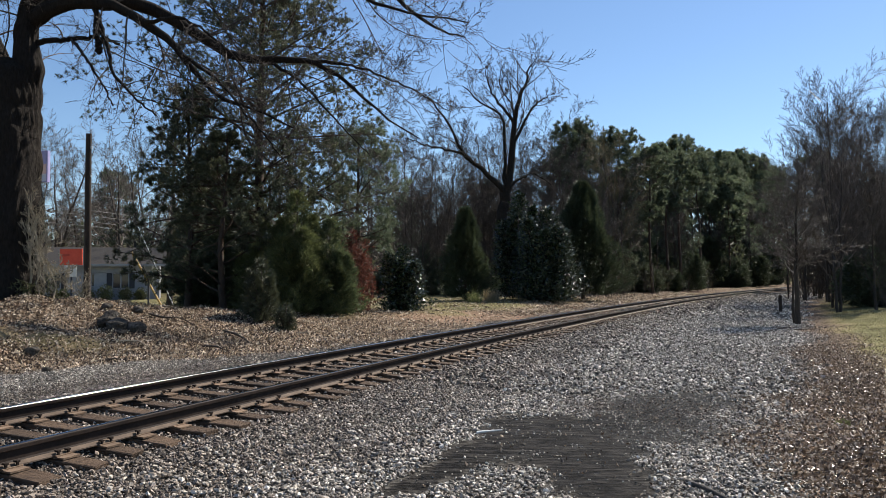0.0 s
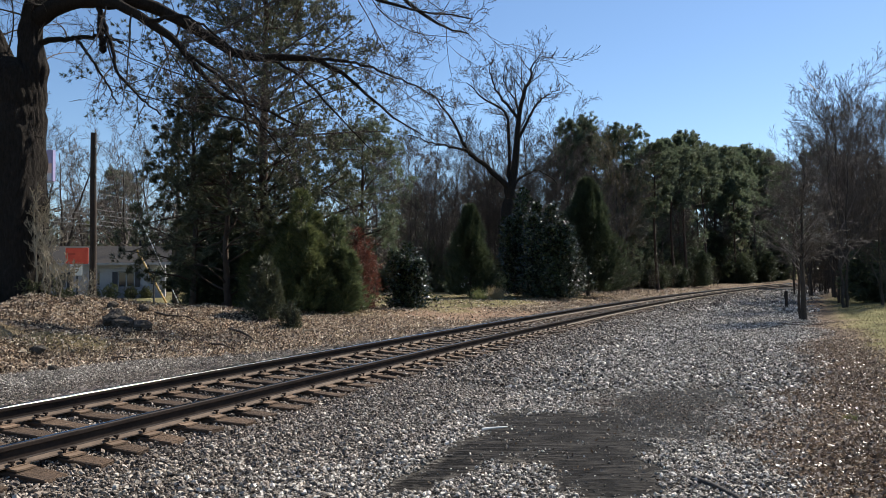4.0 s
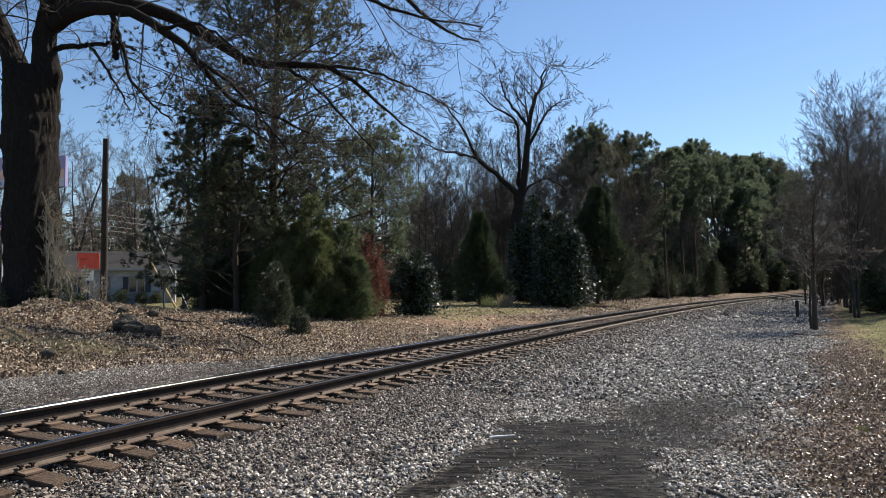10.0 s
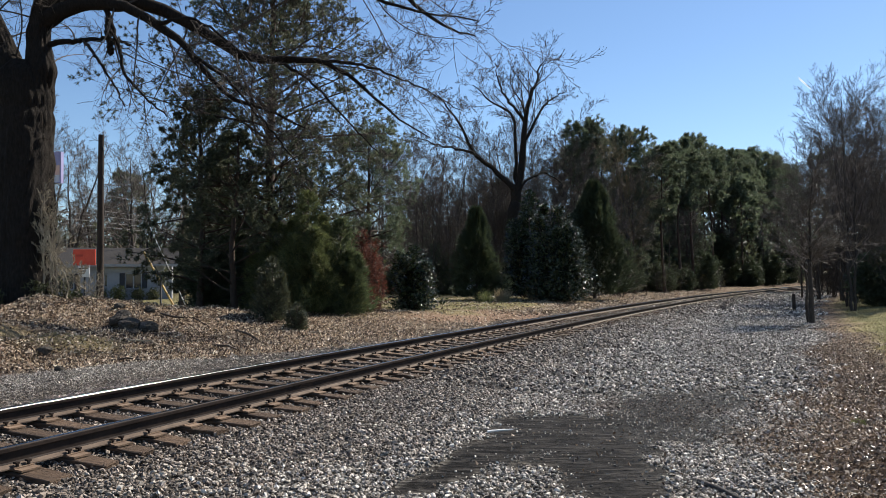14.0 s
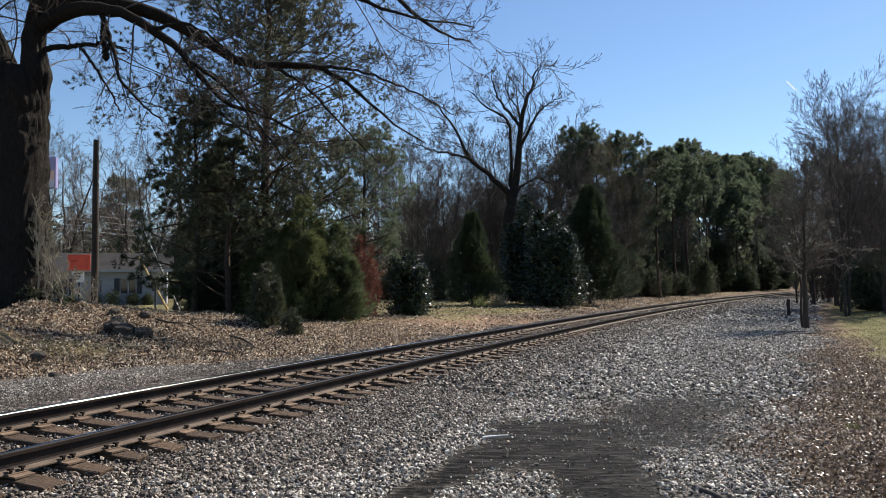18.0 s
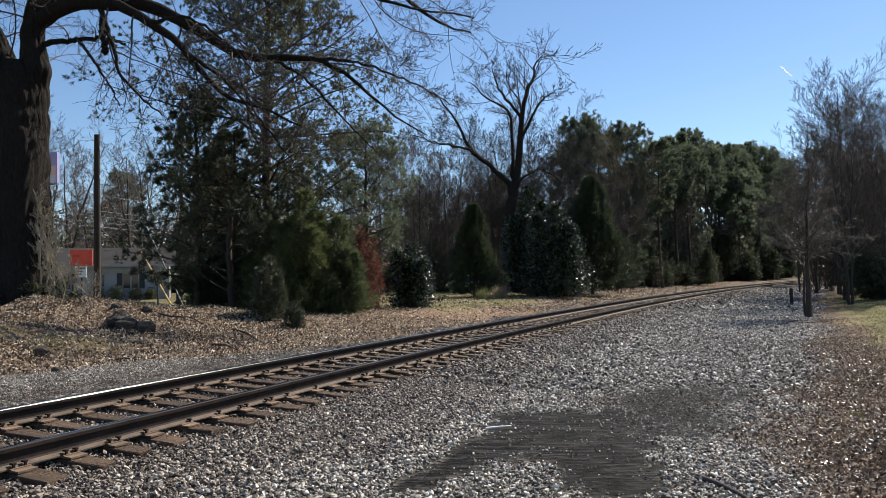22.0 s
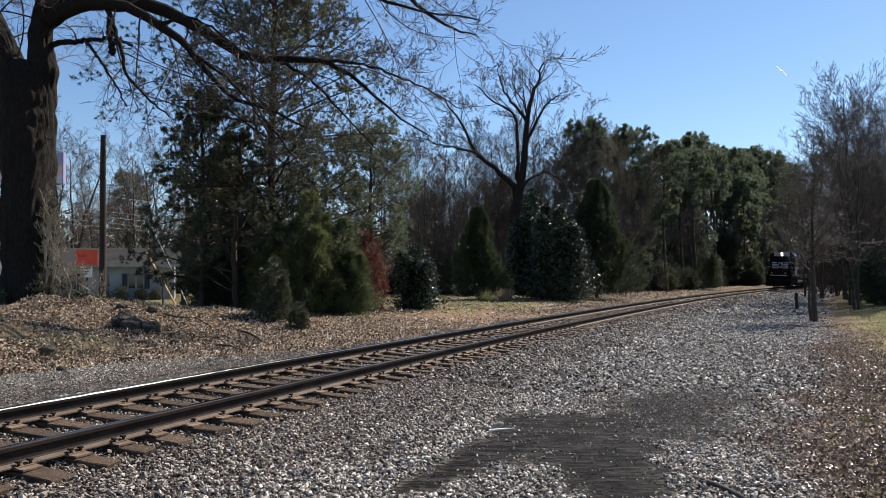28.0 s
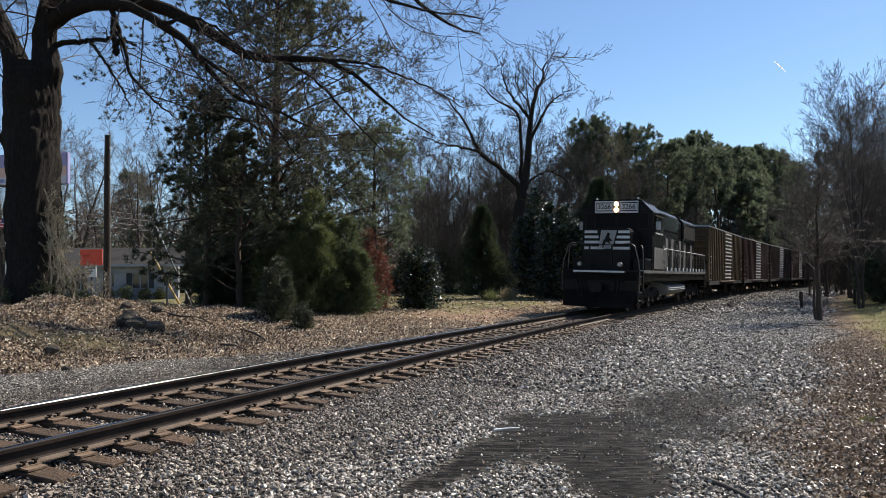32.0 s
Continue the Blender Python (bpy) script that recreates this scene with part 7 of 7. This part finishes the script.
    for yy in (-7.6, -6.3, -5.0, -1.3, 0.8):
        fan = part("roof_fan", cyl(bmesh.new(), (0, yy, 4.4), (0, yy, 4.66), 0.62, 20), LOCO_BLACK, lo)
        part("grille", cyl(bmesh.new(), (0, yy, 4.66), (0, yy, 4.675), 0.55, 20), GREY_RAIL, fan)
    part("exhaust_stack", boxes((-0.3, 0.3, 2.5, 3.2, 4.36, 4.7), bevel=0.03), UNDER_BLACK, lo)
    for sx in (-1, 1):
        x0, x1 = sorted((sx * 0.9, sx * 0.925))
        yy = -8.6
        while yy < 4.0:
            # some doors are paler, as painted highlights along the hood side
            d = part("engine_door", boxes((x0, x1, yy, yy + 0.72, 1.7, 3.2), bevel=0.01), SUNLIT_DUST if int(yy * 10) % 3 == 0 else LOCO_BLACK, lo)
            part("latch", boxes((sx * 0.925 - 0.012, sx * 0.925 + 0.012, yy + 0.62, yy + 0.68, 2.35, 2.5)), GREY_RAIL, d)
            yy += 0.78
        for yy in np.arange(-8.0, -4.2, 0.22):
            part("louvre", boxes((sx * 1.01 - 0.015, sx * 1.01 + 0.015, yy, yy + 0.15, 3.4, 4.1)), UNDER_BLACK, lo)
        # battery box and steps beside the cab
        part("battery_box", boxes((min(sx * 1.0, sx * 1.5), max(sx * 1.0, sx * 1.5), 7.0, 8.2, 1.58, 2.05), bevel=0.02), LOCO_BLACK, lo)
        # panel, edge and locker carry the sunlight in their colour
        part("cab_side_panel", boxes((min(sx * 1.502, sx * 1.52), max(sx * 1.502, sx * 1.52), 4.6, 6.5, 1.64, 2.55), bevel=0.006), SUNLIT_DUST, lo, "dusty lower cab side with sunlight painted in")
        part("walkway_edge", boxes((min(sx * 1.552, sx * 1.562), max(sx * 1.552, sx * 1.562), B + 0.8, F - 0.8, 1.46, 1.58)), SUNLIT_DUST, lo, "dusty walkway edge, painted pale as if sunlit")
        part("equipment_locker", boxes((min(sx * 0.93, sx * 1.3), max(sx * 0.93, sx * 1.3), 2.9, 4.3, 1.58, 2.75), bevel=0.03), SUNLIT_DUST, lo, "dusty equipment locker beside the cab, paled as if sunlit")
        part("air_tank", cyl(bmesh.new(), (sx * 1.2, -2.2, 1.28), (sx * 1.2, 2.2, 1.28), 0.17, 14), UNDER_BLACK, lo)
        # side handrail with posts
        xr = sx * 1.5
        part("handrail", rod([(xr, B + 0.5, 2.58), (xr, -3, 2.58), (xr, 3.9, 2.58), (sx * 1.52, 4.3, 2.5)], 0.022), GREY_RAIL, lo, "grey walkway handrail")
        for yy in np.arange(B + 0.5, 4.2, 1.12):
            st = part("stanchion", boxes((xr - 0.016, xr + 0.016, yy - 0.018, yy + 0.018, 1.58, 2.6), bevel=0.006), DARK_IRON, lo)
            part("foot", boxes((xr - 0.03, xr + 0.03, yy - 0.1, yy + 0.1, 1.44, 1.74), bevel=0.01), WHITE_PAINT, st, "white stanchion foot")
        # corner steps and grab irons, front and rear
        for end, sy in ((F, -1), (B, 1)):
            for k, z in enumerate((0.35, 0.68, 1.0, 1.3)):
                y0, y1 = sorted((end + sy * 0.12, end + sy * 0.72))
                part("step", boxes((min(sx * 1.18, sx * 1.52), max(sx * 1.18, sx * 1.52), y0, y1, z, z + 0.035), bevel=0.006), UNDER_BLACK, lo)
            part("step_stringer", boxes((sx * 1.52 - 0.015, sx * 1.52 + 0.015, min(end + sy * 0.7, end + sy * 0.76), max(end + sy * 0.7, end + sy * 0.76), 0.3, 1.5)), LOCO_BLACK, lo)
            part("grab_iron", rod([(sx * 1.54, end + sy * 0.06, 0.7), (sx * 1.56, end + sy * 0.04, 1.3), (sx * 1.5, end + sy * 0.05, 1.9), (sx * 1.34, end + sy * 0.06, 2.5), (sx * 1.2, end + sy * 0.07, 2.62), (sx * 1.02, end + sy * 0.1, 2.62)], 0.02), DARK_IRON, lo, "curved dark grab iron")
            part("grab_iron", rod([(sx * 1.54, end + sy * 0.78, 0.8), (sx * 1.54, end + sy * 0.78, 1.6), (sx * 1.5, end + sy * 0.8, 2.45), (sx * 1.42, end + sy * 0.9, 2.56), (sx * 1.3, end + sy * 1.3, 2.58)], 0.02), DARK_IRON, lo, "curved dark grab iron")
    # front: anticlimber, ditch lights, pilot, coupler, hoses
    part("anticlimber", boxes((-1.05, 1.05, F, F + 0.22, 1.4, 1.5), bevel=0.015), LOCO_BLACK, lo)
    part("anticlimber_stripe", boxes((-1.02, 1.02, F + 0.222, F + 0.23, 1.46, 1.53)), WHITE_PAINT, lo, "white edge stripe")
    for sx in (-1, 1):
        dl = part("ditch_light", cyl(bmesh.new(), (sx * 0.8, F + 0.02, 1.78), (sx * 0.8, F + 0.16, 1.78), 0.095, 16), DARK_IRON, lo, "round ditch light, unlit")
        part("lens", cyl(bmesh.new(), (sx * 0.8, F + 0.16, 1.78), (sx * 0.8, F + 0.17, 1.78), 0.07, 16), LAMP_DIM, dl)
    part("pilot", boxes((-1.5, 1.5, F - 0.16, F, 0.28, 1.5), bevel=0.02), LOCO_BLACK, lo)
    bm = bmesh.new()
    pv = [bm.verts.new(p) for p in ((-1.42, F, 0.75), (0, F + 0.12, 0.75), (1.42, F, 0.75), (1.42, F + 0.25, 0.1), (0, F + 0.6, 0.1), (-1.42, F + 0.25, 0.1), (0, F + 0.0, 0.12))]
    bm.faces.new((pv[0], pv[1], pv[4], pv[5]))
    bm.faces.new((pv[1], pv[2], pv[3], pv[4]))
    bmesh.ops.solidify(bm, geom=bm.faces[:], thickness=0.04)
    part("snow_plough", bm, UNDER_BLACK, lo, "black ploughshare pilot blade")
    for end, sy in ((F, 1), (B, -1)):
        cp = part("coupler", boxes((-0.12, 0.12, min(end, end + sy * 0.55), max(end, end + sy * 0.55), 0.72, 0.98), (-0.2, 0.2, min(end + sy * 0.5, end + sy * 0.75), max(end + sy * 0.5, end + sy * 0.75), 0.68, 1.02), bevel=0.03), UNDER_BLACK, lo)
        part("knuckle", cyl(bmesh.new(), (0.1, end + sy * 0.75, 0.7), (0.1, end + sy * 0.75, 1.0), 0.09, 10), UNDER_BLACK, cp)
        for k in (-0.9, -0.75, -0.6, 0.6, 0.75, 0.9):
            part("brake_hose", rod([(k, end, 1.15), (k, end + sy * 0.14, 1.05), (k * 0.95, end + sy * 0.16, 0.75), (k * 0.85, end + sy * 0.12, 0.5)], 0.025), UNDER_BLACK, lo)
        part("end_rail", rod([(-1.0, end - sy * 0.1, 2.6), (-0.5, end - sy * 0.08, 2.55), (0.5, end - sy * 0.08, 2.55), (1.0, end - sy * 0.1, 2.6)], 0.02), LOCO_BLACK, lo)
        for k in (-0.45, 0.45):
            part("end_post", boxes((k - 0.02, k + 0.02, end - 0.12 * (sy > 0), end + 0.12 * (sy < 0), 1.5, 2.56)), LOCO_BLACK, lo)
    part("rear_anticlimber", boxes((-1.4, 1.4, B - 0.12, B, 0.5, 1.5), bevel=0.02), LOCO_BLACK, lo)
    # fuel tank
    bm = bmesh.new()
    prof = [(1.44 * math.sin(math.tau * (q + 0.5) / 14) , 0.72 - 0.42 * math.cos(math.tau * (q + 0.5) / 14)) for q in range(14)]
    a = [bm.verts.new((x, -2.5, z)) for x, z in prof]
    b = [bm.verts.new((x, 2.4, z)) for x, z in prof]
    bm.faces.new(a)
    bm.faces.new(b[::-1])
    for i in range(14):
        bm.faces.new((a[(i + 1) % 14], a[i], b[i], b[(i + 1) % 14]))
    bmesh.ops.recalc_face_normals(bm, faces=bm.faces)
    bmesh.ops.bevel(bm, geom=[e for e in bm.edges if e.calc_face_angle(0) > 1.0], offset=0.05, segments=2, affect="EDGES")
    part("fuel_tank", bm, TANK_GREY, lo, "mottled grey fuel tank")
    # roof: horn, antennas, bell
    part("horn", cyl(cyl(cyl(bmesh.new(), (-0.2, 3.6, 4.62), (-0.2, 4.1, 4.64), 0.03, 10, 0.11), (0, 3.5, 4.7), (0, 4.15, 4.72), 0.03, 10, 0.12), (0.2, 3.7, 4.62), (0.2, 4.1, 4.64), 0.03, 10, 0.1), GREY_RAIL, lo)
    for x, yy in ((-0.85, 6.7), (0.95, 6.6), (0.3, 5.6)):
        part("antenna", boxes((x - 0.03, x + 0.03, yy - 0.08, yy + 0.08, 4.55, 4.66), bevel=0.01), GREY_RAIL, lo)
    # the body rides high on its springs
    for ch in lo.children:
        ch.location.z += 0.09
    wm = wheelset_mesh(0.508)
    for yy in (6.1, -6.1):
        bogie(lo, yy, (-2.05, 0.0, 2.05), 0.508, wm, UNDER_BLACK, WHEELS)
    return lo


loco = build_loco()
parked_car()


# ---- boxcars ----
def boxcar(paint, dark, label, length=15.6, top=4.68):
    c = thing("boxcar", Matrix(), label, "boxcar", "boxcars of the train")
    h = length / 2
    part("body", boxes((-1.42, 1.42, -h, h, 1.05, top - 0.1), bevel=0.03), paint, c)
    bm = bmesh.new()
    pr = [(-1.5, top - 0.16), (1.5, top - 0.16), (1.5, top - 0.1), (0, top), (-1.5, top - 0.1)]
    a = [bm.verts.new((x, -h - 0.08, z)) for x, z in pr]
    b = [bm.verts.new((x, h + 0.08, z)) for x, z in pr]
    bm.faces.new(a)
    bm.faces.new(b[::-1])
    for i in range(5):
        bm.faces.new((a[(i + 1) % 5], a[i], b[i], b[(i + 1) % 5]))
    bmesh.ops.recalc_face_normals(bm, faces=bm.faces)
    part("roof", bm, GALV, c, "galvanised peaked roof")
    part("sill", boxes((-1.48, -1.40, -h, h, 0.85, 1.1), (1.40, 1.48, -h, h, 0.85, 1.1), (-0.35, 0.35, -h, h, 0.7, 1.05), bevel=0.01), UNDER_BLACK, c)
    for sx in (-1, 1):
        x0, x1 = sorted((sx * 1.42, sx * 1.485))
        for k in range(22):
            y = -h + 0.15 + k * (length - 0.3) / 21
            if abs(y) < 1.75:
                continue
            part("side_rib", boxes((x0, x1, y - 0.055, y + 0.055, 1.1, top - 0.17), bevel=0.012), paint, c)
        door = part("door", boxes((min(sx * 1.42, sx * 1.53), max(sx * 1.42, sx * 1.53), -1.55, 1.55, 1.12, top - 0.22), bevel=0.02), dark, c, "ribbed sliding door")
        for k in range(13):
            z = 1.3 + k * (top - 1.65) / 12
            part("door_rib", boxes((sx * 1.55 - 0.028, sx * 1.55 + 0.028, -1.45, 1.45, z - 0.035, z + 0.035), bevel=0.01), GREY_RAIL if length < 16 else dark, door)
        part("door_track", boxes((min(sx * 1.43, sx * 1.56), max(sx * 1.43, sx * 1.56), -3.4, 3.4, 1.02, 1.1), bevel=0.01), paint, c)
        for ye in (-h + 0.35, h - 0.35):
            for k in range(5):
                part("ladder_rung", boxes((sx * 1.53 - 0.012, sx * 1.53 + 0.012, ye - 0.24, ye + 0.24, 1.2 + 0.36 * k, 1.225 + 0.36 * k)), WHITE_PAINT, c)
    for sy in (-1, 1):
        y0, y1 = sorted((sy * h, sy * (h + 0.07)))
        for k in range(9):
            z = 1.35 + k * (top - 1.7) / 8
            part("end_rib", boxes((-1.36, 1.36, y0, y1, z - 0.10, z + 0.07), bevel=0.035), paint, c)
        part("corner_post", boxes((-1.46, -1.36, y0, y1, 1.05, top - 0.16), (1.36, 1.46, y0, y1, 1.05, top - 0.16), bevel=0.01), paint, c)
        part("coupler", boxes((-0.12, 0.12, min(sy * h, sy * (h + 0.95)), max(sy * h, sy * (h + 0.95)), 0.74, 0.98), bevel=0.03), UNDER_BLACK, c)
        part("brake_wheel", cyl(bmesh.new(), (0.7, sy * (h + 0.1), 3.0), (0.7, sy * (h + 0.14), 3.0), 0.26, 16), UNDER_BLACK, c)
    return c


OCHRE = surface("ochre_boxcar_paint", (0.06, 0.036, 0.017), (0.135, 0.084, 0.037), 1.6, 0.75, 0.15, c3=(0.10, 0.055, 0.035))
OXIDE = surface("oxide_red_boxcar_paint", (0.036, 0.014, 0.011), (0.068, 0.026, 0.02), 1.6, 0.75, 0.15, c3=(0.07, 0.04, 0.03))
DULL = surface("dull_brown_boxcar_paint", (0.034, 0.02, 0.015), (0.062, 0.039, 0.028), 1.6, 0.75, 0.15, c3=(0.06, 0.04, 0.03))
CARS = []
_first = boxcar(OCHRE, OCHRE, "ochre-brown ribbed boxcar with rusty streaks")
_second = boxcar(OXIDE, OXIDE, "oxide-red ribbed steel boxcar with sliding doors")
_third = boxcar(DULL, DULL, "dull brown ribbed boxcar")
CARS += [_first, _second, _third, copy_thing(_second, Matrix()), copy_thing(_third, Matrix()), copy_thing(_second, Matrix()), copy_thing(_third, Matrix())]
CAR_WHEELS = []
_wm = wheelset_mesh(0.42)
for _c in CARS:
    for _y in (-5.6, 5.6):
        bogie(_c, _y, (-0.86, 0.86), 0.42, _wm, UNDER_BLACK, CAR_WHEELS, 0.98)


def motions():
    times = [0.0, 8.0, 16.0, 20.0, 22.0, 24.0] + [25.0 + 0.25 * i for i in range(29)]
    walk(loco, [(t, train_pose(t, 7.0, 12.2)) for t in times])
    for i, c in enumerate(CARS):
        walk(c, [(t, train_pose(t, 7.0 + 18.6 + 17.3 * i, 11.2)) for t in times])
    # wheels turn as the train rolls, from when it comes into view
    for w, a, r in WHEELS + CAR_WHEELS[:8]:
        rows = [(0.0, pose(0, a, r))] + [(26.0 + k / 30, pose(0, a, r) @ Matrix.Rotation(-SPEED / r * k / 30, 4, "X")) for k in range(181)]
        walk(w, rows)
    walk(contrail, [(t, CONTRAIL_POSE(t)) for t in (0.0, 8.0, 16.0, 24.0, 32.0)])


motions()
